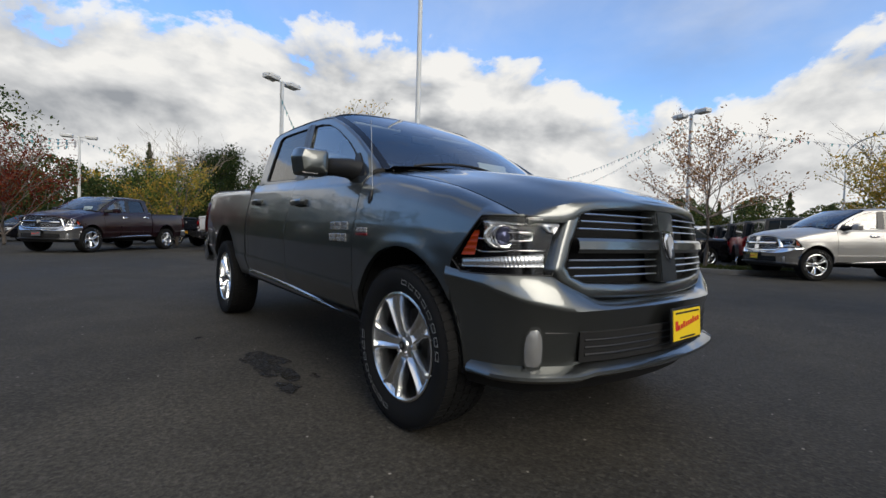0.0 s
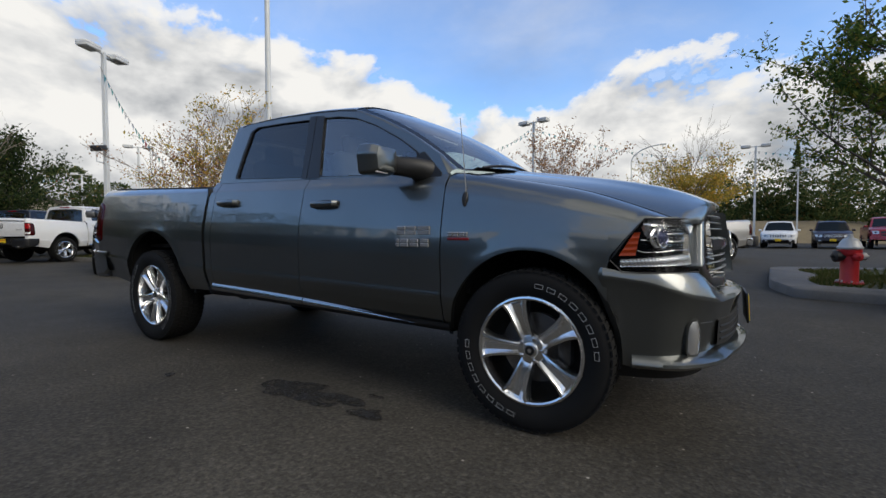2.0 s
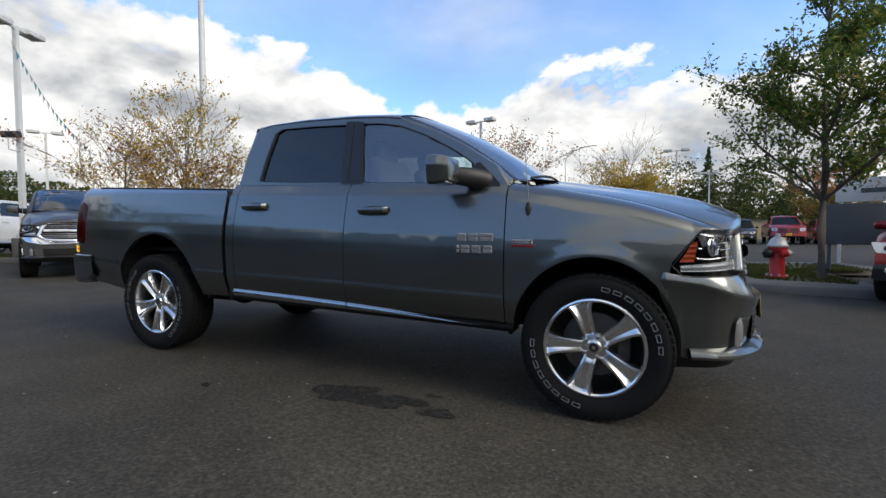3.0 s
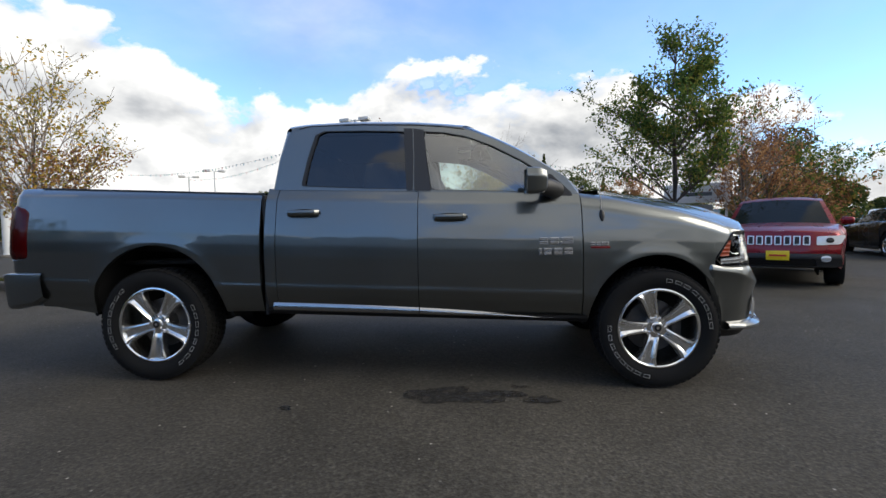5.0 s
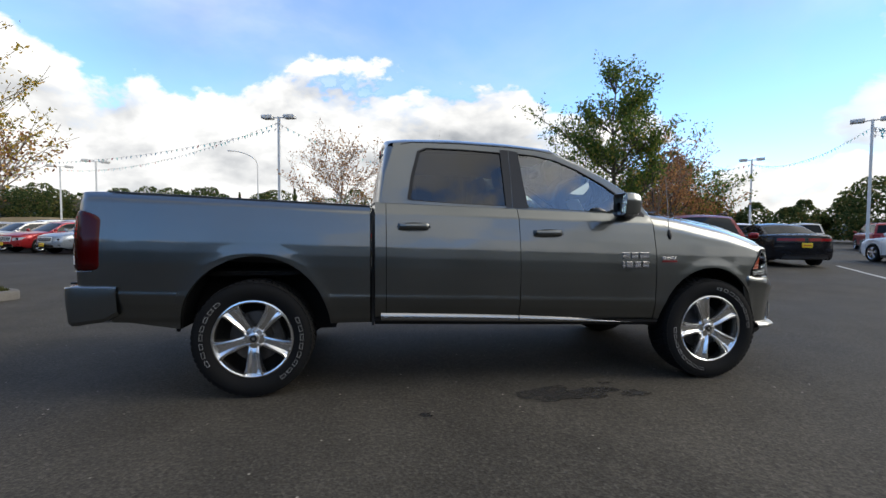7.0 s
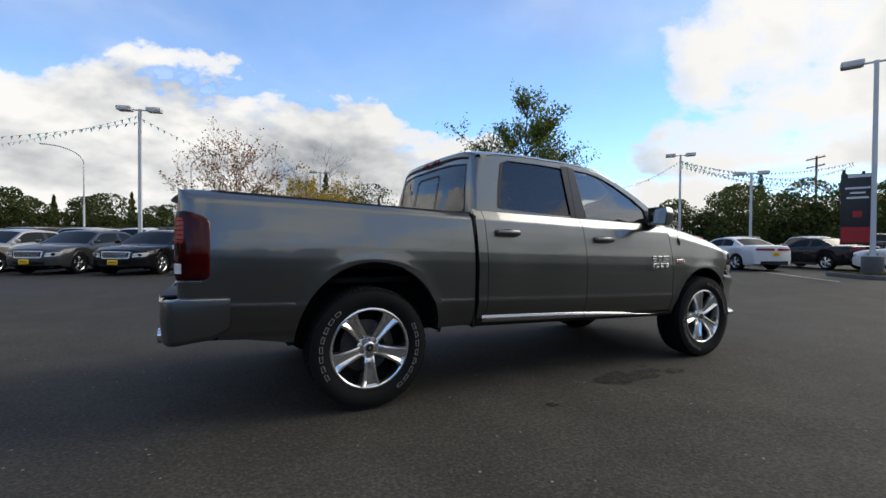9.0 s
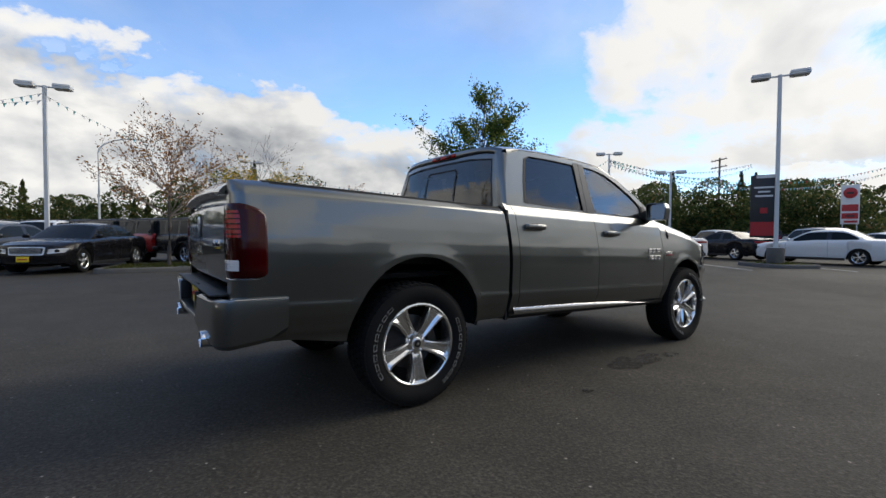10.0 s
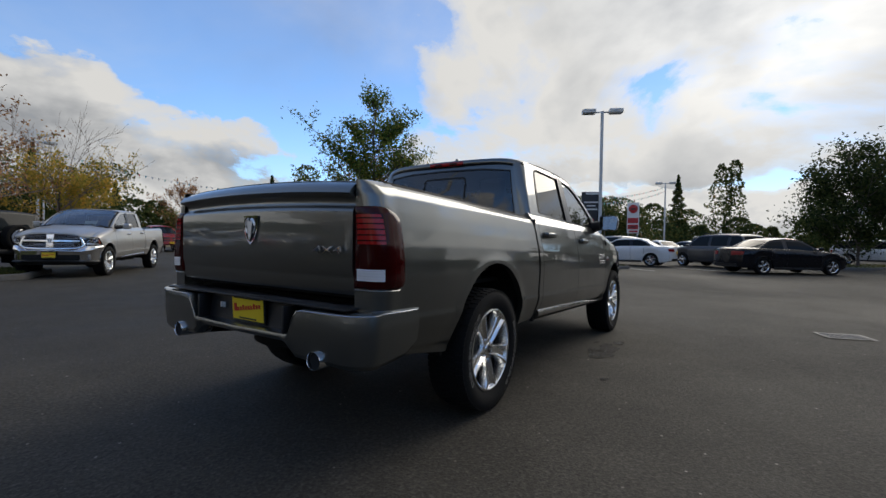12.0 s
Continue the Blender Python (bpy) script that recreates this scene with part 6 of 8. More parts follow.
LEAF_RED = leaf_material("leaf_red", [(0.0, (0.070, 0.014, 0.012)), (0.6, (0.150, 0.030, 0.018)), (1.0, (0.200, 0.075, 0.030))], 1.5)
LEAF_DARK = leaf_material("leaf_dark", [(0.0, (0.010, 0.018, 0.009)), (0.6, (0.024, 0.036, 0.013)), (1.0, (0.050, 0.058, 0.020))], 1.9)
LEAF_MIXED = leaf_material("leaf_far_wood", [(0.0, (0.014, 0.024, 0.011)), (0.6, (0.034, 0.046, 0.016)), (0.9, (0.062, 0.066, 0.022)), (1.0, (0.090, 0.060, 0.025))], 2.6, 0.55)
BLADE = leaf_material("grass_blade", [(0.0, (0.050, 0.070, 0.020)), (0.6, (0.095, 0.110, 0.030)), (1.0, (0.180, 0.150, 0.060))], 0.8)


# ---- vehicles in the lot ----
def lot_wheel(r, w):
    wheel = empty("wheel", "", "")
    part("tyre", lathe_bm(tyre_profile(r, w), 32), TYRE, wheel, angle=40)
    rr = 0.66 * r
    bm = lathe_bm([(rr * 0.9, w * 0.3), (rr * 0.92, -w * 0.38), (rr, -w * 0.44), (rr, -w * 0.40)], 32)
    for i in range(5):
        a = radians(90 + 72 * i)
        for q in (-1, 1):
            t = a + q * 0.17
            own = box_bm(rr * 0.74, 0.03, rr * 0.17, bevel=0.008, segs=1, m=pose(rr * 0.56 * math.cos(t), -w * 0.36, rr * 0.56 * math.sin(t), 0, -math.degrees(t), 0))
            join_bm(bm, own)
    part("rim", bm, ALLOY, wheel, angle=40)
    part("wheel_back", cyl_bm(rr * 0.93, 0.02, (0, 0, 0), "y", 24), UNDERBODY, wheel)
    part("hub_cap", cyl_bm(rr * 0.26, 0.05, (0, -w * 0.38, 0), "y", 18, r2=rr * 0.2, bevel=0.006), ALLOY, wheel)
    return wheel


CAR_KINDS = {
    # length, width, height, wheelbase, front overhang, wheel radius, bottom, then lines along the length (from front, as parts of it)
    "sedan": dict(L=5.02, W=1.90, H=1.48, wb=3.05, fo=0.92, r=0.35, low=0.24, top=[(0, 0.62), (0.02, 0.83), (0.06, 0.89), (0.28, 0.99), (0.5, 1.06), (0.80, 1.08), (0.97, 1.06), (1, 0.95)], cab=(0.27, 0.43, 0.70, 0.87), belt=0.98),
    "coupe": dict(L=5.02, W=1.92, H=1.45, wb=2.95, fo=0.95, r=0.36, low=0.23, top=[(0, 0.62), (0.02, 0.83), (0.06, 0.88), (0.32, 1.00), (0.55, 1.06), (0.80, 1.08), (0.97, 1.08), (1, 0.98)], cab=(0.32, 0.47, 0.68, 0.88), belt=0.99),
    "suv": dict(L=4.75, W=1.92, H=1.74, wb=2.85, fo=0.92, r=0.37, low=0.30, top=[(0, 0.70), (0.02, 0.94), (0.06, 1.02), (0.26, 1.12), (0.5, 1.14), (0.9, 1.16), (0.99, 1.14), (1, 1.05)], cab=(0.24, 0.38, 0.90, 0.985), belt=1.06),
    "compact_suv": dict(L=4.45, W=1.81, H=1.57, wb=2.64, fo=0.88, r=0.35, low=0.30, top=[(0, 0.68), (0.02, 0.93), (0.06, 0.97), (0.24, 1.05), (0.5, 1.08), (0.9, 1.14), (0.99, 1.12), (1, 1.02)], cab=(0.22, 0.40, 0.90, 0.985), belt=1.00),
    "wrangler": dict(L=4.40, W=1.87, H=1.80, wb=2.95, fo=0.65, r=0.40, low=0.42, top=[(0, 0.92), (0.02, 1.10), (0.28, 1.20), (0.5, 1.20), (0.9, 1.20), (0.99, 1.20), (1, 1.15)], cab=(0.30, 0.37, 0.955, 0.985), belt=1.16),
    "pickup": dict(L=6.00, W=2.02, H=1.95, wb=3.95, fo=0.98, r=0.41, low=0.48, top=[(0, 0.95), (0.015, 1.16), (0.05, 1.23), (0.22, 1.33), (0.3, 1.36), (0.60, 1.36), (0.61, 1.38), (0.99, 1.40), (1, 1.36)], cab=(0.22, 0.37, 0.575, 0.61), belt=1.28),
}


SIDE_CUTS = {"sedan": [(0.16, 0.44), (0.50, 0.86)], "coupe": [(0.30, 0.48), (0.54, 0.86)], "pickup": [(0.08, 0.46), (0.52, 0.90)],
             "suv": [(0.05, 0.26), (0.31, 0.57), (0.62, 0.91)], "compact_suv": [(0.06, 0.24), (0.29, 0.56), (0.61, 0.90)], "wrangler": [(0.04, 0.36), (0.40, 0.66), (0.70, 0.96)]}
BLACK_TRIM = principled("car_pillar_black", (0.006, 0.006, 0.007), 0.25)


def vehicle(kind, paint, m, name, label, category, face="front", group="", plate=True, bright=False):
    """A parked car: a bowed body, a curved greenhouse and faces laid on the body's own ends."""
    c = CAR_KINDS[kind]
    L, W, H, wb, fo, r, low = c["L"], c["W"], c["H"], c["wb"], c["fo"], c["r"], c["low"]
    xf, hw = wb / 2 + fo, W / 2
    xr = xf - L
    boxy = kind == "wrangler"
    car = empty(name, label, category, group)
    P = PAINTS[paint]
    line = [(0.0, c["top"][1][1] - 0.03)] + c["top"][1:-1] + [(1.0, c["top"][-2][1] - 0.05)]
    top = smooth_table([xf - L * p for p, _ in reversed(line)], [z for _, z in reversed(line)], 0.03)
    rx, rz = r + 0.075, r + 0.085
    bow_f, bow_r = (0.05, 0.03) if boxy else {"pickup": (0.20, 0.05), "suv": (0.26, 0.16), "compact_suv": (0.26, 0.16)}.get(kind, (0.34, 0.24))

    def warp(co):
        """Rounds both ends in plan and leans them back above the bumper."""
        x, y, z = co
        q = min(1.0, abs(y) / hw)
        kf = max(0.0, 1 - (xf - x) / 0.95)
        kr = max(0.0, 1 - (x - xr) / 0.80)
        x -= bow_f * q ** 2.4 * kf ** 1.3 + (0.0 if boxy else 0.30) * kf ** 2 * max(0.0, z - 0.62) ** 1.5
        x += bow_r * q ** 2.4 * kr ** 1.3 + (0.0 if boxy else 0.22) * kr ** 2 * max(0.0, z - 0.75) ** 1.5
        k = max(0.0, 1 - abs(z - 0.50) / 0.13)
        x += 0.030 * k * (kf ** 4 - kr ** 4)
        return Vector((x, y, z))

    def low_at(x):
        z = low + 0.08 * max(0.0, (abs(x - (xf + xr) / 2) - L / 2 + 0.45) / 0.45) ** 2
        for xc in (wb / 2, -wb / 2):
            if abs(x - xc) < rx:
                z = max(z, r - 0.04 + rz * math.sqrt(max(0, 1 - ((x - xc) / rx) ** 2)))
        return z

    def width_at(x):
        k = 1.0
        for end, d in ((xf, 0.70), (xr, 0.55)):
            k -= 0.09 * max(0.0, 1 - abs(end - x) / d) ** 2.2
        return hw * k
    xs = set(np.linspace(xr, xf, 46)) | {xf - 0.02, xf - 0.06, xr + 0.02, xr + 0.06}
    for xc in (wb / 2, -wb / 2):
        xs |= {xc + rx * math.cos(a) for a in np.linspace(0, math.pi, 18)}
    xs = sorted(xs)
    secs = [(0.93, 0.0), (0.965, 0.08), (0.975, 0.30), (0.990, 0.52), (1.0, 0.70), (0.992, 0.76), (0.975, 0.86), (0.935, 0.955), (0.87, 1.0), (0.70, 1.022), (0.40, 1.045), (0.0, 1.055)]
    n_ = len(secs)

    def skin(x, h):
        """Half width of the body's side at part h of its height."""
        return width_at(x) * float(np.interp(h, [b for _, b in secs[:9]], [a for a, _ in secs[:9]]))

    def body(x, v):
        s, q = (-1, v) if v < n_ else (1, 2 * n_ - 2 - v)
        k, h = secs[q]
        zl, zt = low_at(x), top(x)
        return warp((x, s * width_at(x) * k, zl + (zt - zl) * h if h <= 1 else zt + (h - 1) * 0.75))
    bm = grid_bm(body, xs, range(2 * n_ - 1))
    # bowed end faces down to the valance
    for end in (xf, xr):
        zl, zt = low_at(end), top(end)
        prof = [(k, zl + (zt - zl) * h if h <= 1 else zt + (h - 1) * 0.75) for k, h in secs]
        join_bm(bm, grid_bm(lambda y, v: warp((end, y * width_at(end) * prof[v][0], prof[v][1])), np.linspace(-1, 1, 21), range(n_)))
    bmesh.ops.remove_doubles(bm, verts=bm.verts, dist=0.002)
    shell = part("body", bm, P, car, angle=42)
    part("underside", box_bm(L * 0.86, W * 0.62, 0.30, ((xf + xr) / 2, 0, low + 0.16), 0.02), UNDERBODY, car)

    # greenhouse: a profile along the car, swept across with a crowned roof
    a0, a1, b1, b0 = [xf - L * p for p in c["cab"]]
    zb = c["belt"] - 0.01
    arc = 0.01 if boxy else 0.045
    pts = [(b0, min(top(b0), zb) - 0.02), (b1, H - arc), ((a1 + b1) / 2, H), (a1, H - arc * 1.2), (a0, top(a0) - 0.03)]
    px, pz = smooth_table(range(5), [p[0] for p in pts], 0.10), smooth_table(range(5), [p[1] for p in pts], 0.10)
    yb, yt = hw * (0.90 if not boxy else 0.93), hw * (0.68 if not boxy else 0.84)
    side_y = lambda z: yb + (yt - yb) * max(0.0, (z - zb) / (H - zb)) ** 1.15

    def over(t, v, d=0.0):
        x, z = px(t), pz(t)
        e = 0.05
        tx, tz = px(min(4, t + e)) - px(max(0, t - e)), pz(min(4, t + e)) - pz(max(0, t - e))
        n = math.hypot(tx, tz)
        nose_k = 1 if t > 3 else -1 if t < 1 else 0
        return Vector((x - tz / n * d + nose_k * (0.02 if boxy else 0.11) * (1 - v * v) * min(1, abs(t - 2) - 1), v * side_y(z), z + tx / n * d + (0.05 if 0.9 < t < 3.1 else 0.05 * (1 - min(1, abs(abs(t - 2) - 1.1)))) * (1 - v * v)))
    crown = grid_bm(lambda t, v: over(t, v), np.linspace(0, 4, 41), np.linspace(-1, 1, 13))
    roof_z = lambda x: float(np.interp(x, [px(t) for t in np.linspace(0, 4, 41)], [pz(t) for t in np.linspace(0, 4, 41)]))

    def wall(x, w, s, d=0.0):
        z0 = zb - 0.05
        z = z0 + (roof_z(x) - z0) * w
        return Vector((x, s * (side_y(z) + d), z))
    gx = [px(t) for t in np.linspace(0, 4, 41)]
    for s in (-1, 1):
        join_bm(crown, grid_bm(lambda x, w: wall(x, w, s), gx, np.linspace(0, 1, 6)))
    bmesh.ops.remove_doubles(crown, verts=crown.verts, dist=0.002)
    cabin = part("cabin", crown, DARK_PART if boxy else P, car, angle=50)
    part("windshield", grid_bm(lambda t, v: over(t, v, 0.006), np.linspace(3.10, 3.93, 8), np.linspace(-0.90, 0.90, 11)), FAR_GLASS, cabin, angle=60)
    part("rear_window", grid_bm(lambda t, v: over(t, v, 0.006), np.linspace(0.12, 0.86, 8), np.linspace(-0.88, 0.88, 11)), FAR_GLASS, cabin, angle=60)
    span = a0 - b0
    for s in (-1, 1):
        def pane(u, w, d):
            x = b0 + span * u
            hi = max(zb + 0.012, min(roof_z(x) - 0.055, H - 0.075))
            return Vector((x, s * (side_y(zb + 0.01 + (hi - zb - 0.01) * w) + d), zb + 0.01 + (hi - zb - 0.01) * w))
        cuts = SIDE_CUTS[kind]
        part("pillar_trim", grid_bm(lambda u, w: pane(u, w, 0.004), np.linspace(cuts[0][0] - 0.012, cuts[-1][1] + 0.03, 22), np.linspace(0, 1, 5)), BLACK_TRIM, cabin)
        for u0, u1 in cuts:
            part("side_window", grid_bm(lambda u, w: pane(u, 0.04 + 0.90 * w, 0.008), np.linspace(u0, u1, 10), np.linspace(0, 1, 5)), FAR_GLASS, cabin, angle=60)
        if kind in ("sedan", "coupe"):
            part("window_trim", tube_bm([pane(u, 0.0, 0.010) for u in np.linspace(cuts[0][0] - 0.01, cuts[-1][1] + 0.03, 12)], 0.008, 6), CHROME_SATIN, cabin)

        def flank(x, h, d):
            zl = min(low_at(x), low + 0.1) if abs(abs(x) - wb / 2) > rx else low_at(x)
            z = zl + (top(x) - zl) * h
            return warp((x, s * (skin(x, h) + d), z))
        hx = [b0 + span * (u0 + (u1 - u0) * 0.22) for u0, u1 in cuts[-2 if kind not in ("coupe",) else -1:]]
        for x in hx:
            part("door_handle", tube_bm([flank(x + k, 0.84, 0.016 if abs(k) < 0.08 else 0.0) for k in (-0.10, -0.07, 0.0, 0.07, 0.10)], 0.014, 6), P if not bright else CHROME, car)
        doors = [wb / 2 - rx - 0.08, b0 + span * (cuts[-2][1] + cuts[-1][0]) / 2, -wb / 2 + 0.34] if kind != "coupe" else [wb / 2 - rx - 0.08, -0.42]
        for xd in doors:
            part("door_seam", grid_bm(lambda h, w: flank(xd + 0.010 * (w - 0.5), h, 0.003), np.linspace(0.06, 0.97, 10), (0, 1)), DARK_PART, car, smooth=False)
        mir = box_bm(0.11, 0.19, 0.13, (a0 - 0.20, s * (hw + 0.05), c["belt"] + 0.10), 0.045, 3)
        part("wing_mirror", mir, P if not boxy else DARK_PART, car)
        sill = grid_bm(lambda x, v: Vector((x, s * (width_at(x) * 0.955 + [-0.02, 0.012, 0.014, -0.01][v]), low + [-0.03, -0.01, 0.07, 0.10][v])), np.linspace(-wb / 2 + rx + 0.02, wb / 2 - rx - 0.02, 9), range(4))
        part("sill", sill, DARK_PART if kind != "pickup" else CHROME_SATIN, car)
        for xc in (wb / 2, -wb / 2):
            lip = [Vector((xc + rx * math.cos(a), s * (skin(xc + rx * math.cos(a), 0.02) + 0.004), r - 0.04 + rz * math.sin(a))) for a in np.linspace(0.12, math.pi - 0.12, 18)]
            if boxy:
                flare = grid_bm(lambda a, w_: (xc + (rx + 0.03) * math.cos(a), s * (hw * 0.93 + 0.16 * w_), r - 0.04 + (rz + 0.03) * math.sin(a)), np.linspace(0.1, math.pi - 0.1, 16), (0, 1))
                part("wheel_flare", flange(flare, lambda co: Vector((co.x, co.y, co.z - 0.03))), DARK_PART, car)
            else:
                part("arch_lip", tube_bm([warp(p) for p in lip], 0.020, 6), DARK_PART if "suv" in kind else P, car)
            part("wheel_well", box_bm(2 * rx * 0.96, 0.03, rz + r * 0.6, (xc, s * hw * 0.60, (rz + r) * 0.55 + 0.08)), UNDERBODY, car)

    def on_face(end, loop, d, name_, mat, parent=car, label_="", dome=0.0):
        """A shaped piece laid on the front (end 1) or rear (end -1) face; loop in (y, z)."""
        x = xf + d if end > 0 else xr - d
        lp = soft_loop(loop, 4, 1)
        mid = sum(lp) / len(lp)
        big = max(np.hypot(*(p - mid)) for p in lp)
        bm_ = fill_bm(lp, lambda a, b: warp((x + end * dome * (1 - (math.hypot(a - mid[0], b - mid[1]) / big) ** 2), a, b)), 4)
        flange(bm_, lambda co: Vector((co.x - end * (0.05 + d), co.y, co.z)))
        return part(name_, bm_, mat, parent, label_, angle=40)
    rect = lambda y0, y1, z0, z1, t=0.0: [(y0, z0), (y1, z0), (y1 - t, z1), (y0 + t, z1)]
    zt = top(xf) + 0.02
    if kind in ("sedan", "coupe"):
        gw, g0, g1 = 0.42, zt - 0.27, zt - 0.045
        g = on_face(1, rect(-gw, gw, g0, g1, -0.03), 0.012, "grille", CAR_BRIGHT)
        on_face(1, rect(-gw + 0.035, gw - 0.035, g0 + 0.03, g1 - 0.03, -0.03), 0.020, "grille_mesh", DARK_PART, g)
        for k in range(4):
            z = g0 + 0.055 + 0.037 * k
            part("grille_slat", tube_bm([warp((xf + 0.026, y, z)) for y in np.linspace(-gw + 0.05, gw - 0.05, 9)], 0.005, 5), CAR_BRIGHT, g)
        head = [(0.50, zt - 0.235), (0.84, zt - 0.195), (0.905, zt - 0.075), (0.52, zt - 0.105)]
    elif "suv" in kind:
        gw, g0, g1 = 0.46, zt - 0.23, zt - 0.04
        g = on_face(1, rect(-gw, gw, g0, g1, 0.03), 0.012, "grille", P)
        for k in range(7):
            y = (k - 3) * 2 * gw / 7.4
            fr = on_face(1, rect(y - 0.048, y + 0.048, g0 + 0.02, g1 - 0.02), 0.022, "slot_frame", CAR_BRIGHT, g)
            on_face(1, rect(y - 0.030, y + 0.030, g0 + 0.035, g1 - 0.035), 0.028, "slot", DARK_PART, g)
        head = [(0.50, zt - 0.215), (0.80, zt - 0.20), (0.87, zt - 0.055), (0.50, zt - 0.070)]
        lowb = on_face(1, rect(-0.84, 0.84, low + 0.05, low + 0.27, 0.03), 0.022, "lower_bumper", DARK_PART)
        for s in (-1, 1):
            fog = on_face(1, [(s * 0.62 + 0.07 * math.cos(a), low + 0.19 + 0.055 * math.sin(a)) for a in np.linspace(0, 6.283, 9)[:-1]], 0.034, "fog_lamp", CAR_LENS, lowb)
            rail = [(a1 - 0.20, -0.02), (a1 - 0.30, 0.045), ((a1 + b1) / 2, 0.060), (b1 + 0.22, 0.045), (b1 + 0.12, -0.02)]
            part("roof_rail", tube_bm([(x, s * (yt - 0.05), H + z) for x, z in rail], 0.016, 6), DARK_PART, car)
        part("hood_badge", box_bm(0.01, 0.15, 0.022, warp((xf - 0.01, 0, zt + 0.012)), 0.004), CAR_BRIGHT, car)
    elif boxy:
        gw, g0, g1 = 0.42, zt - 0.26, zt - 0.03
        g = on_face(1, rect(-gw, gw, g0, g1), 0.006, "grille", P)
        for k in range(7):
            y = (k - 3) * 2 * gw / 7.4
            on_face(1, rect(y - 0.030, y + 0.030, g0 + 0.03, g1 - 0.03), 0.012, "slot", DARK_PART, g)
        head = [(0.50 + 0.02 + 0.10 * math.cos(a), zt - 0.14 + 0.10 * math.sin(a)) for a in np.linspace(0, 6.283, 11)[:-1]]
        part("bumper", box_bm(0.22, W * 0.92, 0.16, (xf + 0.10, 0, 0.60), 0.05, 3), DARK_PART, car)
        part("bumper", box_bm(0.20, W * 0.92, 0.16, (xr - 0.06, 0, 0.60), 0.05, 3), DARK_PART, car)
    else:
        gw, g0, g1 = 0.56, zt - 0.44, zt - 0.03
        g = on_face(1, rect(-gw, gw, g0, g1, -0.02), 0.02, "grille", CHROME if bright else P)
        for sy in (-1, 1):
            for z0, z1 in ((g0 + 0.05, g0 + 0.18), (g0 + 0.235, g1 - 0.05)):
                on_face(1, [(sy * 0.065, z0), (sy * (gw - 0.05), z0), (sy * (gw - 0.05), z1), (sy * 0.065, z1)], 0.03, "grille_mesh", DARK_PART, g)
        head = [(0.60, zt - 0.24), (0.86, zt - 0.24), (0.90, zt - 0.05), (0.60, zt - 0.05)]
        for e, x in ((1, xf - 0.05), (-1, xr + 0.02)):
            part("bumper", grid_bm(lambda y, v: warp((x + e * [0.02, 0.12, 0.13, 0.03][v], y, [0.56, 0.58, 0.78, 0.80][v])), np.linspace(-hw * 0.96, hw * 0.96, 21), range(4)), CHROME if bright else P, car)
        part("bed_cover", box_bm(L * 0.365, W * 0.80, 0.02, (xf - L * 0.80, 0, 1.425), 0.006), DARK_PART, car)
        part("bed_gap", box_bm(0.02, W * 0.985, 0.80, (b0 - 0.03, 0, 0.96), 0.004), DARK_PART, car)
    zr = top(xr) + 0.02
    for s in (-1, 1):
        lamp = on_face(1, [(s * y, z) for y, z in head], 0.016, "headlight", CAR_LENS)
        if not boxy:
            cy, cz = sum(p[0] for p in head) / 4, sum(p[1] for p in head) / 4
            on_face(1, [(s * (cy + 0.055 * math.cos(a)), cz + 0.045 * math.sin(a)) for a in np.linspace(0, 6.283, 9)[:-1]], 0.022, "projector", BLACK_TRIM, lamp, "", 0.01)
        tail = {"pickup": (0.80, 0.97, zr - 0.44, zr - 0.06), "suv": (0.58, 0.90, zr - 0.36, zr - 0.08), "compact_suv": (0.56, 0.86, zr - 0.34, zr - 0.08), "wrangler": (0.70, 0.86, zr - 0.36, zr - 0.16), "coupe": (0.06, 0.80, zr - 0.18, zr - 0.08)}.get(kind, (0.40, 0.86, zr - 0.24, zr - 0.08))
        on_face(-1, [(s * tail[0], tail[2]), (s * tail[1], tail[2] + 0.01), (s * tail[1], tail[3]), (s * tail[0], tail[3])], 0.014, "tail_lamp", CAR_TAIL)
    if not boxy and kind != "pickup":
        on_face(1, rect(-0.52, 0.52, low + 0.07, low + 0.19, 0.04), 0.030, "lower_intake", BLACK_TRIM)
        on_face(-1, rect(-0.66, 0.66, low + 0.06, low + 0.20, 0.03), 0.016, "rear_valance", DARK_PART)
    if boxy:
        sp = lathe_bm(tyre_profile(0.40, 0.24), 32, "y")
        bmesh.ops.transform(sp, matrix=pose(xr - 0.10, 0.06, 1.02, 0, 0, -90), verts=sp.verts)
        spare = part("spare_wheel", sp, TYRE, car)
        part("spare_rim", cyl_bm(0.25, 0.05, (xr - 0.20, 0.06, 1.02), "x", 24, bevel=0.01), ALLOY, spare)
    if plate:
        end = 1 if face == "front" else -1
        z = {1: (low + 0.24 if "suv" in kind else low + 0.20) if kind != "pickup" else 0.68, -1: 0.74 if kind != "wrangler" else 0.80}[end]
        y = 0.0 if not (boxy and end < 0) else -0.62
        at = warp((xf + 0.075 if end > 0 else xr - 0.03, y, z))
        if kind == "pickup":
            at.x += 0.07 * end
        pl = part("dealer_plate", box_bm(0.31, 0.012, 0.155, bevel=0.004), YELLOW, car, "yellow dealer plate card")
        pl.matrix_local = pose(*at, 0, 0, 90 * end)
        part("print_bar", box_bm(0.23, 0.004, 0.03, (0, -0.0075, 0)), RED_INK, pl, smooth=False)
    w = lot_wheel(r, 0.245)
    place_wheels(car, w, (wb / 2, -wb / 2), hw - 0.135, r, 0.0)
    for o in [o for o in car.children if o.type == "EMPTY"]:
        o.name = "wheel"
    car.matrix_world = m
    return car


def put(kind, paint, x, y, heading, name, label, category, **k):
    return vehicle(kind, paint, pose(x, y, 0, 0, 0, heading), name, label, category, **k)


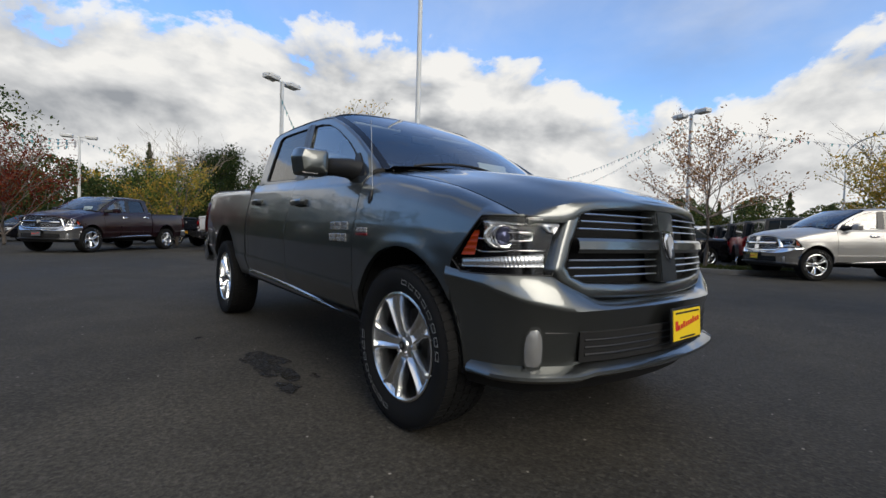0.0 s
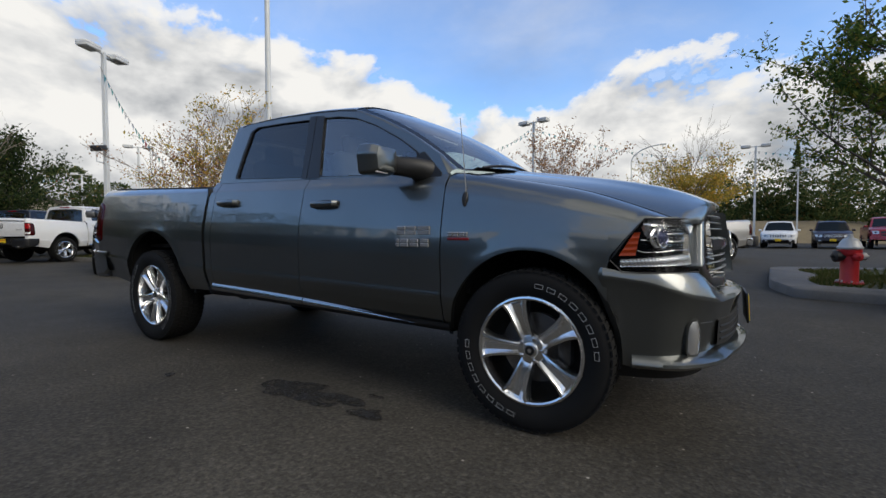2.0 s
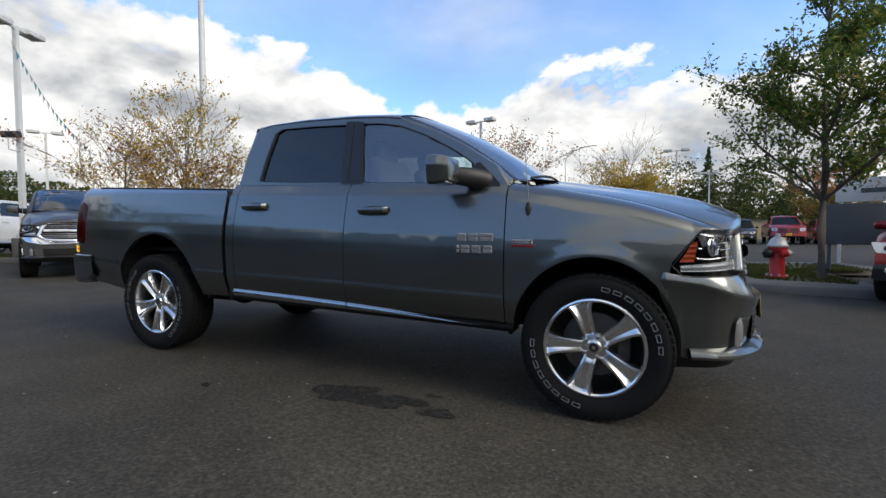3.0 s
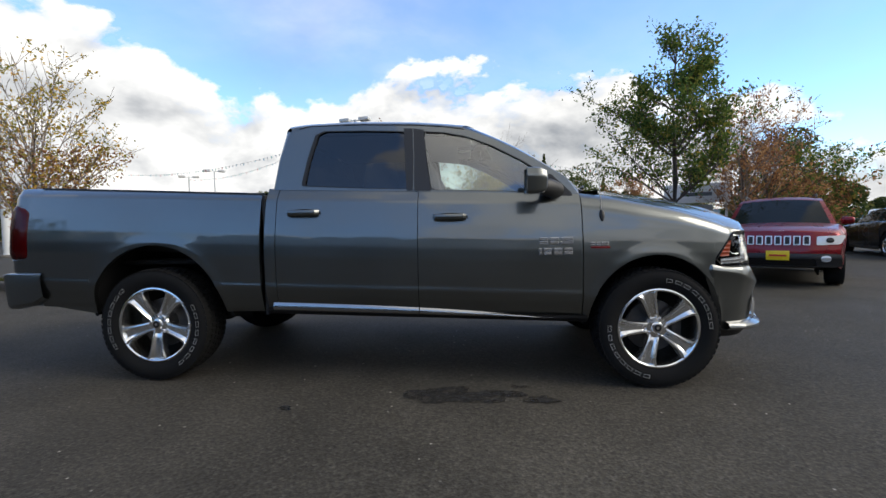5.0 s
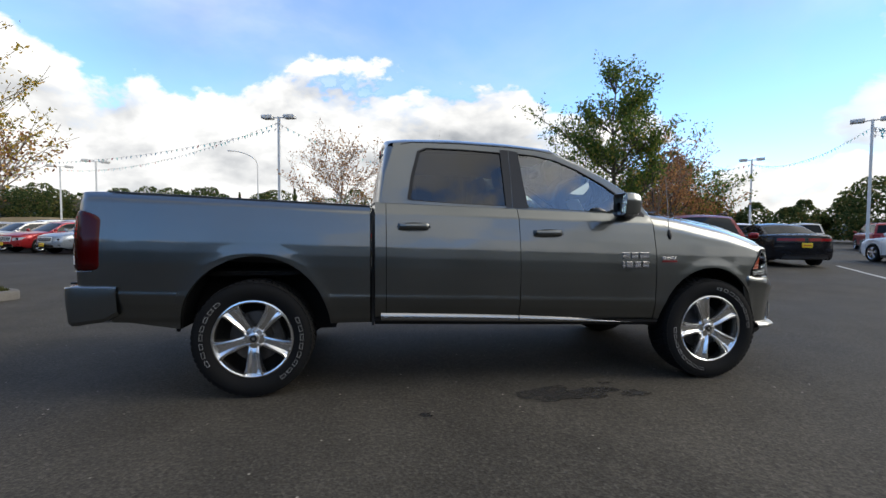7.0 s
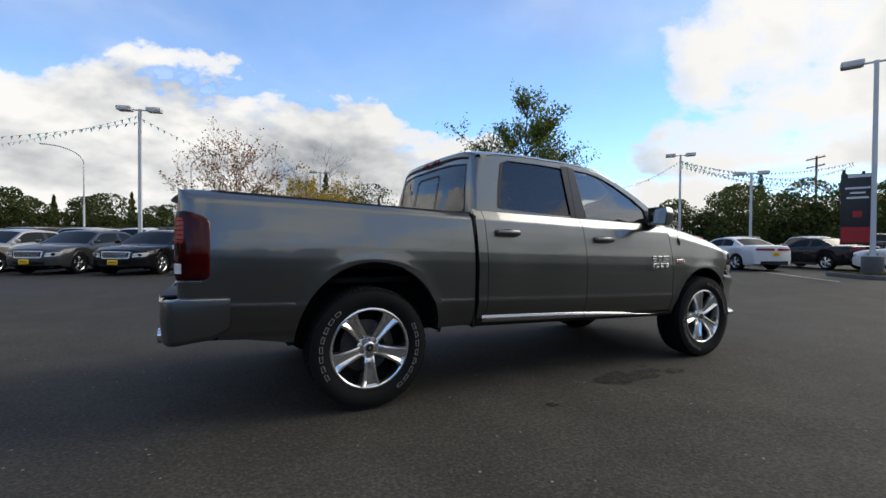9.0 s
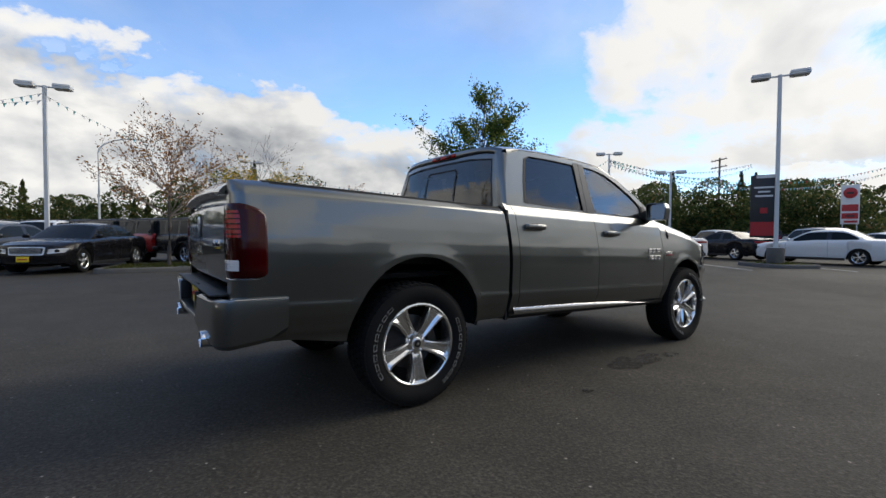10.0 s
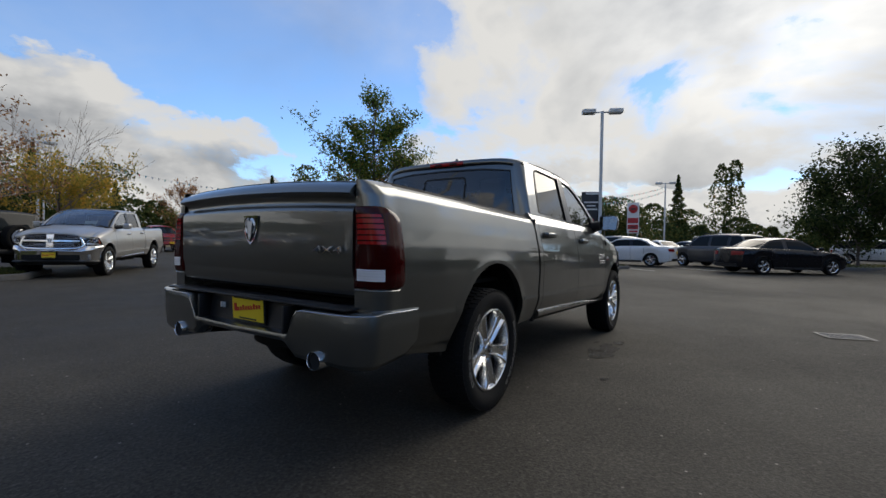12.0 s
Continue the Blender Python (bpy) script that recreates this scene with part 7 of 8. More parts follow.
def twin(paint, x, y, heading, size, label, bright):
    """A sister truck of the grey one in another finish."""
    t = copy_thing(HERO, pose(x, y, 0.018, 0, 0, heading) @ Matrix.Rotation(-0.0087, 4, "Y") @ Matrix.Diagonal((size, size, size, 1)))
    tagged(t, label, "truck")
    for o in t.children_recursive:
        if o.type != "MESH":
            continue
        stem = o.name.split(".")[0]
        mat = o.data.materials[0]
        fresh = None
        if mat is GREY_PAINT:
            fresh = PAINTS[paint]
            if bright and stem in ("grille", "front_bumper", "rear_bumper", "grille_crossbar", "grille_post", "door_handle", "fog_bezel", "exhaust_surround"):
                fresh = CHROME
            if bright and stem == "chin_spoiler":
                fresh = BLACK_PLASTIC
            if not bright and stem in ("rear_bumper",):
                fresh = BLACK_PLASTIC
        if stem == "card" and paint == "maroon":
            fresh = SIGN_GREY
        if fresh:
            o.material_slots[0].link = "OBJECT"
            o.material_slots[0].material = fresh
        if "label" in o and "body-coloured" in o["label"] and bright:
            o["label"] = o["label"].replace("body-coloured", "chrome")
    return t


def lot_vehicles():
    twin("silver", 1.27, 14.54, -130.6, 1.01, "silver crew-cab pickup truck with chrome grille and bumper", True)
    twin("maroon", -18.4, -1.50, -42.2, 1.08, "dark maroon pickup truck with chrome grille and bumper", True)
    twin("grey", -11.3, 3.5, -26.0, 1.05, "dark grey heavy pickup truck with chrome grille and bumper", True)
    twin("white", -18.6, 4.85, 113.0, 1.05, "white heavy pickup truck with black rear bumper", False)
    twin("navy", -23.2, 4.6, 113.0, 1.04, "dark blue pickup truck in the parking row", False)
    put("suv", "navy", -27.0, 0.4, 115.0, "suv", "dark SUV parked behind the maroon truck", "suv", face="rear", plate=False)
    twin("white", -30.5, 9.5, 113.0, 1.05, "white pickup truck with yellow plate card", True)
    put("sedan", "black", -31.0, -4.5, -40.0, "sedan", "dark sedan at the end of the lot", "car", plate=False)
    put("compact_suv", "dark_red", 6.86, 5.48, -124.0, "suv", "dark red compact SUV with bright seven-slot grille", "suv", group="")
    # row with long sedans facing the aisle
    row = [("black", "black large sedan with chrome mesh grille"), ("grey", "dark grey large sedan in the sales row"), ("silver", "silver mid-size sedan in the sales row"), ("silver", "silver mid-size sedan in the sales row"), ("pale_blue", "pale metallic sedan in the sales row"),
           ("red", "red sedan in the sales row"), ("silver", "silver mid-size sedan in the sales row"), ("blue", "blue sedan in the sales row"), ("silver", "silver mid-size sedan in the sales row"), ("navy", "dark sedan in the sales row")]
    for k, (pnt, lab) in enumerate(row):
        fx, fy = -5.6 - 2.45 * k, 13.1 + 1.22 * k
        h = radians(-116)
        put("sedan", pnt, fx - 2.45 * math.cos(h), fy - 2.45 * math.sin(h), -116, "sedan", lab, "car", group="cars in the sales row")
    # roofs of a second row behind the sedans
    for k, (pnt, kd) in enumerate((("white", "suv"), ("silver", "suv"), ("black", "suv"), ("white", "compact_suv"), ("pale_blue", "suv"), ("grey", "compact_suv"), ("silver", "suv"), ("white", "suv"))):
        put(kd, pnt, -6.2 - 2.6 * k, 23.2 + 1.3 * k, -116, "suv", f"{pnt.replace('_', ' ')} SUV parked behind the sales row", "suv", plate=False, group="SUVs behind the sales row")
    # off-roaders seen from behind
    for k, pnt in enumerate(("black", "red", "black", "red", "black", "grey")):
        put("wrangler", pnt, -1.35 - 1.35 * k, 17.9 + 2.35 * k, 116, "off_roader", f"{pnt} boxy off-roader with spare wheel on its tailgate", "suv", face="rear", group="off-roaders in a row")
    # far row behind the silver truck
    far = [("sedan", "navy", "dark blue sedan in the far row", "car"), ("sedan", "blue", "blue sedan in the far row", "car"), ("suv", "white", "white SUV with seven-slot grille facing the aisle", "suv"), ("suv", "maroon", "dark maroon SUV in the far row", "suv"), ("pickup", "red", "red pickup truck in the far row", "truck"), ("suv", "red", "red SUV in the far row", "suv"), ("sedan", "red", "red sedan in the far row", "car"), ("suv", "black", "black SUV in the far row", "suv"), ("sedan", "white", "white sedan in the far row", "car")]
    for k, (kd, pnt, lab, cat) in enumerate(far):
        put(kd, pnt, 1.2 + 2.75 * k, 33.0 + 0.55 * k, -98, kd if kd != "pickup" else "pickup_truck", lab, cat, group="cars in the far row")
    # muscle-car row with tails to the aisle
    tail = [("coupe", "black", "black coupe with full-width tail lamp"), ("coupe", "white", "white coupe with full-width red tail lamp"), ("coupe", "black", "black coupe beside the lamp base"), ("sedan", "white", "white sports sedan with dark windows"), ("suv", "grey", "dark grey crossover in the tail row")]
    spots = [(14.0, 10.7, 70), (19.1, 8.86, 70), (23.3, 7.3, 70), (21.9, 2.75, 85), (23.4, -1.6, 50)]
    for (kd, pnt, lab), (x, y, h) in zip(tail, spots):
        put(kd, pnt, x, y, h, "coupe" if kd == "coupe" else kd, lab, "car", face="rear", group="cars in the tail row", plate=pnt != "grey")
    put("sedan", "black", 19.4, -4.0, -52, "sedan", "black sedan with pale windshield reflection", "car")
    more = [("suv", "white", 26.0, 25.0, 50), ("suv", "silver", 28.8, 22.6, 50), ("suv", "red", 31.4, 19.6, 50), ("suv", "grey", 34.2, 16.9, 50), ("suv", "white", 36.6, 13.6, 50), ("pickup", "black", 38.6, 10.4, 50), ("suv", "silver", 31.6, 5.6, 50),
            ("suv", "grey", 31.5, -1.8, -130), ("sedan", "white", 34.5, 2.4, -130), ("sedan", "silver", 36.5, 0.2, -130), ("suv", "dark_red", 33.8, -5.0, -130), ("suv", "white", 37.5, -10.5, -100), ("suv", "white", 41.0, -6.0, -130), ("sedan", "blue", 19.2, 30.6, 50), ("suv", "black", 22.6, 27.8, 50)]
    for kd, pnt, x, y, h in more:
        put(kd, pnt, x, y, h, kd if kd != "pickup" else "pickup_truck", f"{pnt.replace('_', ' ')} {'pickup truck' if kd == 'pickup' else kd.upper() if kd == 'suv' else kd} parked in a back row", "car" if kd == "sedan" else "suv" if kd == "suv" else "truck", face="rear", plate=False, group="cars in the back rows")


lot_vehicles()


# ---- trees ----
def branch_points(rng, base, way, length, r0, depth, out, tips, spread, rise):
    """A limb that bends upwards as it goes, with finer limbs on it."""
    pts = [Vector(base)]
    d = Vector(way).normalized()
    n = 6 if depth else 4
    for i in range(n):
        d = (d + Vector((rng.uniform(-1, 1), rng.uniform(-1, 1), rng.uniform(-0.5, 0.7))) * 0.12 + Vector((0, 0, rise))).normalized()
        pts.append(pts[-1] + d * length / n)
    out.append((pts, [r0 * (1 - 0.75 * i / n) for i in range(n + 1)]))
    tips += pts[2:] if depth == 0 else pts[-2:]
    if depth > 0:
        count = rng.randint(5, 6) if depth > 1 else rng.randint(4, 6)
        for k in range(count):
            i = 1 + int((n - 1) * (k + rng.uniform(0.2, 1.0)) / count)
            a = rng.uniform(0, 2 * math.pi)
            side = Vector((math.cos(a), math.sin(a), rng.uniform(-0.1, 0.5)))
            here = (pts[min(i + 1, n)] - pts[i - 1]).normalized()
            nd = (here * (1 - spread) + side * spread).normalized()
            branch_points(rng, pts[min(i, n)], nd, length * rng.uniform(0.36, 0.58), r0 * 0.45, depth - 1, out, tips, spread, rise)


def leaf_mesh(rng, centres, count, size, scatter, name):
    arr = np.array(centres)
    g = np.random.RandomState(rng.randint(0, 99999))
    c = arr[g.randint(0, len(arr), count)] + g.normal(0, scatter, (count, 3))
    a = g.normal(0, 1, (count, 3)); a /= np.linalg.norm(a, axis=1)[:, None]
    b = np.cross(a, g.normal(0, 1, (count, 3))); b /= np.linalg.norm(b, axis=1)[:, None]
    s = size * g.uniform(0.6, 1.25, (count, 1))
    n = np.cross(a, b) * s * 0.18
    verts = np.stack([c - a * s, c + b * s * 0.48 + n, c + a * s, c - b * s * 0.48 + n], 1).reshape(-1, 3)
    i = np.arange(count) * 4
    faces = np.stack([i, i + 1, i + 2, i + 3], 1)
    me = bpy.data.meshes.new(name)
    me.from_pydata(verts.tolist(), [], faces.tolist())
    return me


def tree(x, y, h, r, leaf, label, seed, leaves=3500, size=0.055, bare=0.30, low=0.28, depth=3, second=None, z=0.0, form="vase", scatter=0.05):
    """vase: limbs fan up from a short trunk; spire: tiers on one leader, widest low down; round: a full broad head."""
    rng = random.Random(seed)
    t = empty("tree", label, "tree")
    out, tips = [], []
    lean = Vector((rng.uniform(-0.04, 0.04), rng.uniform(-0.04, 0.04), 1))
    tr = 0.009 * h + 0.02
    reach = {"vase": 0.72, "spire": 0.96, "round": 0.80}[form]
    trunk = [lean * (h * reach * k) + Vector((rng.uniform(-0.01, 0.01) * h * (k > 0), rng.uniform(-0.01, 0.01) * h * (k > 0), 0)) for k in (0, 0.02, 0.2, 0.4, 0.6, 0.8, 1.0)]
    tapers = [tr * f for f in (1.4, 1.15, 1.0, 0.82, 0.6, 0.36, 0.10)]
    part("trunk", tube_bm(trunk, tr, 9, taper=tapers), BARK, t)
    along = lambda zz: trunk[min(5, int(6 * zz / (h * reach)))].lerp(trunk[min(5, int(6 * zz / (h * reach))) + 1], 0.5)
    limbs = {"vase": 14, "spire": 30, "round": 18}[form]
    for k in range(limbs):
        f = (k + rng.uniform(0, 0.6)) / limbs
        a = k * 2.4 + rng.uniform(-0.35, 0.35)
        if form == "vase":
            base = along(h * (low + (0.62 - low) * f))
            wide = r * rng.uniform(0.85, 1.2) * (1.0 - 0.70 * f ** 2)
            tip = Vector((wide * math.cos(a), wide * math.sin(a), h * (0.58 + 0.36 * f + rng.uniform(-0.06, 0.06))))
            rise = -0.005
        elif form == "spire":
            base = along(h * (low + (0.92 - low) * f))
            wide = r * (1.05 - 0.88 * f ** 1.2) * rng.uniform(0.72, 1.1)
            tip = base + Vector((wide * math.cos(a), wide * math.sin(a), wide * rng.uniform(0.50, 0.85) + 0.06 * h * f))
            rise = 0.015
        else:
            base = along(h * (low + (0.76 - low) * f))
            wide = r * math.sin(math.pi * (0.22 + 0.70 * f)) * rng.uniform(0.8, 1.05)
            tip = base + Vector((wide * math.cos(a), wide * math.sin(a), wide * (0.25 + 0.9 * f)))
            rise = 0.02
        way = tip - base
        branch_points(rng, base, way, way.length * 0.92, tr * 0.42 * (1 - 0.5 * f), depth - 2 if form == "spire" and f > 0.62 else depth - 1, out, tips, 0.42, rise)
    verts, faces = [], []
    for pts, tp in out:
        rings = []
        seg = 4
        for j, p in enumerate(pts):
            d = (pts[min(j + 1, len(pts) - 1)] - pts[max(j - 1, 0)]).normalized()
            q = d.to_track_quat("Z", "Y")
            base = len(verts)
            rings.append(base)
            for m_ in range(seg):
                ang = 2 * math.pi * m_ / seg
                v = p + q @ Vector((max(tp[j], 0.004) * math.cos(ang), max(tp[j], 0.004) * math.sin(ang), 0))
                verts.append(tuple(v))
        for a, b in zip(rings, rings[1:]):
            for m_ in range(seg):
                faces.append((a + m_, a + (m_ + 1) % seg, b + (m_ + 1) % seg, b + m_))
    me = bpy.data.meshes.new("branch_work")
    me.from_pydata(verts, [], faces)
    finish("branch_work", me, SKYLIT_TWIG if form == "vase" else BARK, t)["kind"] = "stuff"
    keep = [p for p in tips if rng.random() > bare * (0.4 + 1.2 * p.z / h)]
    cr = finish("crown", leaf_mesh(rng, [tuple(p) for p in keep], leaves, size, scatter * r, "crown"), leaf, t, smooth=False)
    cr["kind"] = "stuff"
    if second:
        lowpts = [tuple(p) for p in tips if p.z < h * 0.62]
        cr = finish("crown", leaf_mesh(rng, lowpts, int(leaves * 0.6), size, scatter * 1.2 * r, "crown"), second, t, smooth=False)
        cr["kind"] = "stuff"
    t.matrix_world = pose(x, y, z)
    return t


tree(5.2, 6.4, 5.4, 1.85, LEAF_GREEN, "young green street tree with a few yellow leaves", 11, 14000, 0.048, 0.05, 0.36, form="spire", scatter=0.045)
tree(8.9, 10.2, 5.0, 1.7, LEAF_RUST, "half-bare tree turning rusty behind the SUV", 12, 1600, 0.055, 0.30, 0.2, second=LEAF_RUST)
tree(9.9, 10.6, 4.2, 1.5, LEAF_RUST, "small rust-coloured autumn tree", 13, 3600, 0.055, 0.25, 0.15, form="round")
tree(12.6, 13.0, 4.3, 2.0, LEAF_GREEN, "low green and russet tree at the lot's edge", 14, 7000, 0.065, 0.05, 0.10, second=LEAF_RUST, form="round")
tree(-2.25, 13.6, 4.8, 1.9, LEAF_RUST, "half-bare autumn tree with rusty leaves on a grass island", 15, 2800, 0.050, 0.10, 0.36)
tree(1.75, 19.6, 5.6, 2.6, LEAF_YELLOW, "yellowing autumn tree with a thinning top", 16, 5200, 0.058, 0.70, 0.26, second=LEAF_YELLOW)
tree(-7.6, 3.75, 4.4, 1.15, LEAF_YELLOW, "small yellow-brown autumn tree", 17, 4200, 0.038, 0.40, 0.14, second=LEAF_RUST)
tree(-13.2, 5.9, 5.0, 2.1, LEAF_RUST, "small thin rust-coloured autumn tree", 18, 2200, 0.042, 0.20, 0.26, second=LEAF_YELLOW)
tree(-23.5, -5.0, 5.4, 2.6, LEAF_RED, "sparse red-leaved maple beside the lot", 19, 3000, 0.065, 0.55, 0.16, second=LEAF_RED)
tree(-22.4, 1.4, 6.0, 2.6, LEAF_YELLOW, "half-bare tree with yellow-green lower leaves", 20, 4500, 0.065, 0.75, 0.12, second=LEAF_GREEN)
tree(-28.6, 4.75, 6.3, 2.6, LEAF_DARK, "broad dark green tree behind the parked trucks", 21, 16000, 0.085, 0.0, 0.08, form="round", scatter=0.10)
tree(-44.0, 14.0, 4.8, 1.5, LEAF_DARK, "slim dark tree by the houses", 22, 5000, 0.09, 0.0, 0.10, form="spire", scatter=0.08)
tree(30.5, -8.4, 6.9, 4.0, LEAF_DARK, "large dark maple at the edge of the lot", 23, 18000, 0.11, 0.0, 0.14, form="spire", scatter=0.07)
tree(25.0, 30.0, 5.0, 2.1, LEAF_RUST, "russet tree beyond the parked cars", 24, 4000, 0.08, 0.1, 0.12, form="round")
tree(15.0, 36.5, 5.8, 2.4, LEAF_RUST, "russet tree behind the red cars", 25, 4500, 0.085, 0.1, 0.12, second=LEAF_GREEN, form="round")


def far_wood():
    """One belt of woodland round the lot; height and kind change along it."""
    rng = random.Random(5)
    g = np.random.RandomState(5)
    allv, allf = [], []
    base = 0

    def clump(cx, cy, h, r, cone, count, size):
        nonlocal base
        u = g.uniform(0, 1, count)
        if cone:
            zz = h * (0.08 + 0.92 * u ** 1.3)
            rad = r * (1 - zz / h) ** 0.9 * np.sqrt(g.uniform(0.1, 1, count)) * (0.75 + 0.25 * np.sin(zz * 7))
        else:
            zz = h * (0.06 + 0.94 * u)
            lump = 0.8 + 0.3 * np.sin(zz * 1.7 + cx) * np.cos(cy + zz)
            rad = r * np.sqrt(np.clip(1 - ((zz / h - 0.45) / 0.57) ** 2, 0.02, 1)) * np.sqrt(g.uniform(0.25, 1, count)) * lump
        an = g.uniform(0, 2 * math.pi, count)
        c = np.stack([cx + rad * np.cos(an), cy + rad * np.sin(an), zz], 1)
        a = g.normal(0, 1, (count, 3)); a /= np.linalg.norm(a, axis=1)[:, None]
        b = np.cross(a, g.normal(0, 1, (count, 3))); b /= np.linalg.norm(b, axis=1)[:, None]
        s = size * g.uniform(0.6, 1.3, (count, 1))
        allv.append(np.stack([c - a * s, c + b * s * 0.6, c + a * s, c - b * s * 0.6], 1).reshape(-1, 3))
        i = np.arange(count) * 4 + base
        allf.append(np.stack([i, i + 1, i + 2, i + 3], 1))
        base += count * 4
    for az in np.arange(-35, 325, 1.25):
        # belt past 190 degrees is out of view, raised to darken flank reflections
        tall = float(np.interp(az, [-35, -12, 0, 10, 16, 30, 40, 62, 72, 76, 85, 89, 95, 110, 128, 150, 160, 185, 190, 215, 240, 325], [5.5, 5.0, 5.0, 6.0, 7.6, 6.8, 4.6, 4.4, 5.6, 8.6, 8.6, 6.4, 6.2, 6.2, 6, 5.5, 7, 8.0, 13, 13, 8, 7]))
        dist = float(np.interp(az, [-35, 20, 60, 85, 120, 150, 215, 325], [62, 62, 62, 72, 82, 70, 55, 58])) + rng.uniform(-6, 10)
        n = 2 if tall > 6 else 1
        for _ in range(n):
            a = radians(az + rng.uniform(-0.9, 0.9))
            h = tall * rng.uniform(0.45, 1.25)
            cone = rng.random() < 0.07
            clump(dist * math.cos(a), dist * math.sin(a) - 2, h * (1.25 if cone else 1), h * (0.30 if cone else 0.55), cone, 1800, 0.18)
    # single firs and poplars that stand above the belt
    for az, d, h, r, cone in ((6.2, 66, 10.5, 2.6, True), (1.9, 74, 13.0, 1.9, False), (0.6, 74, 13.4, 1.7, False), (56, 60, 9.0, 2.2, True), (52, 62, 11.0, 3.0, False), (116, 78, 7.0, 3.4, False), (109, 80, 7.0, 2.4, False), (101, 74, 6.8, 4.0, False)):
        a = radians(az)
        clump(d * math.cos(a) - 3, d * math.sin(a) - 3, h, r, cone, 2200 if cone else 1500, 0.20)
    me = bpy.data.meshes.new("far_wood")
    me.from_pydata(np.concatenate(allv).tolist(), [], np.concatenate(allf).tolist())
    tagged(finish("far_wood", me, LEAF_MIXED, smooth=False), "belt of dark mixed woodland round the car park", "trees", kind="stuff")


far_wood()


# ---- lamps, poles, strings of pennants ----
def lamp_pole(x, y, h=7.4, turn=0.0, label="pale grey double-headed car park lamp on concrete base", base=0.75, flood=False, thick=1.0):
    p = empty("lamp_post", label, "lamp post", "car park lamps")
    part("concrete_base", cyl_bm(0.30 * thick, base, (0, 0, base / 2), "z", 28, bevel=0.025), CONCRETE, p)
    part("base_plate", box_bm(0.30, 0.30, 0.025, (0, 0, base + 0.0125), 0.006), POLE_PAINT, p)
    for a in (-1, 1):
        for b in (-1, 1):
            part("anchor_bolt", cyl_bm(0.014, 0.07, (a * 0.115, b * 0.115, base + 0.06), "z", 8), GREY_METAL, p)
    bm = bmesh.new()
    ring = []
    for z, w in ((base + 0.025, 0.075 * thick), (h, 0.062 * thick)):
        ring.append([bm.verts.new((sx * w, sy * w, z)) for sx, sy in ((-1, -1), (1, -1), (1, 1), (-1, 1))])
    for j in range(4):
        bm.faces.new((ring[0][j], ring[0][(j + 1) % 4], ring[1][(j + 1) % 4], ring[1][j]))
    bm.faces.new(ring[1])
    bmesh.ops.bevel(bm, geom=[e for e in bm.edges if abs(e.verts[0].co.z - e.verts[1].co.z) > 1], offset=0.012, segments=2, affect="EDGES")
    part("pole", bm, POLE_PAINT, p)
    part("cross_arm", box_bm(0.90, 0.06, 0.06, (0, 0, h - 0.05), 0.01), POLE_PAINT, p)
    for s in (-1, 1):
        hd = part("lamp_head", box_bm(0.62, 0.42, 0.20, (s * 0.62, 0, h - 0.01), 0.03, 2), LAMP_HEAD, p)
        part("head_band", box_bm(0.626, 0.426, 0.022, (s * 0.62, 0, h - 0.005), 0.008, 1), GREY_METAL, hd)
        part("lamp_glass", box_bm(0.50, 0.34, 0.02, (s * 0.62, 0, h - 0.115), 0.006), LAMP_GLASS, hd)
    if flood:
        fl = part("flood_light", box_bm(0.30, 0.42, 0.20, (0, 0, 0), 0.03, 2, m=pose(0.32, 0, 3.98, 0, 14, 0)), SIGN_DARK, p)
        part("flood_bracket", tube_bm([(0.05, 0, 3.5), (0.42, 0, 3.5), (0.42, 0, 3.85)], 0.022, 8), POLE_PAINT, fl)
        part("flood_bracket", tube_bm([(0.02, 0, 3.96), (0.25, 0, 3.98)], 0.03, 8), POLE_PAINT, fl)
    p.matrix_world = pose(x, y, 0, 0, 0, turn)
    return p


lamp_pole(-15.9, 4.42, 7.4, -62, "pale double-headed car park lamp with dark floodlight", 0.75, flood=True)
for x, y, h, turn in ((-6.0, 21.3, 7.3, -15), (17.5, 3.1, 7.5, -65), (5.5, 37.0, 7.4, -5), (10.4, 54.6, 7.4, -5), (31.4, 29.7, 7.4, -45), (-28.0, 39.6, 6.6, 30), (-23.0, 35.7, 6.6, 30), (26.3, 16.5, 7.4, -50), (45.2, 3.6, 7.4, -80), (-55.0, 18.0, 7.4, 60), (-33.5, 13.6, 7.4, 55), (-33.0, -2.5, 6.6, 80), (27.0, 12.2, 5.6, -55)):
    lamp_pole(x, y, h, turn)


def flag_pole():
    p = empty("flag_pole", "very tall plain white flagpole", "pole")
    part("shaft", tube_bm([(0, 0, 0), (0, 0, 9), (0, 0, 18), (0, 0, 27)], 0.17, 20, taper=[0.19, 0.17, 0.14, 0.10]), POLE_PAINT, p)
    part("base_flange", cyl_bm(0.40, 0.12, (0, 0, 0.06), "z", 24, bevel=0.02), CONCRETE, p)
    p.matrix_world = pose(-20.8, 15.1, 0)


def street_lamp(x, y, turn):
    p = empty("street_lamp", "tall road lamp with a long curved arm", "lamp post")
    pts = [(0, 0, 0), (0, 0, 5), (0, 0, 9.6)] + [(3.4 * (1 - math.cos(a)), 0, 9.6 + 1.8 * math.sin(a)) for a in np.linspace(0.15, 1.45, 9)]
    part("pole", tube_bm(pts, 0.09, 10, taper=[0.12, 0.10, 0.085] + [0.07] * 9), POLE_PAINT, p)
    part("lamp_head", box_bm(0.7, 0.28, 0.12, (3.4, 0, 11.40), 0.04, 2), LAMP_HEAD, p)
    p.matrix_world = pose(x, y, 0, 0, 0, turn)


flag_pole()
street_lamp(-5.5, 55.0, 0)
street_lamp(-16.0, 58.0, 180)


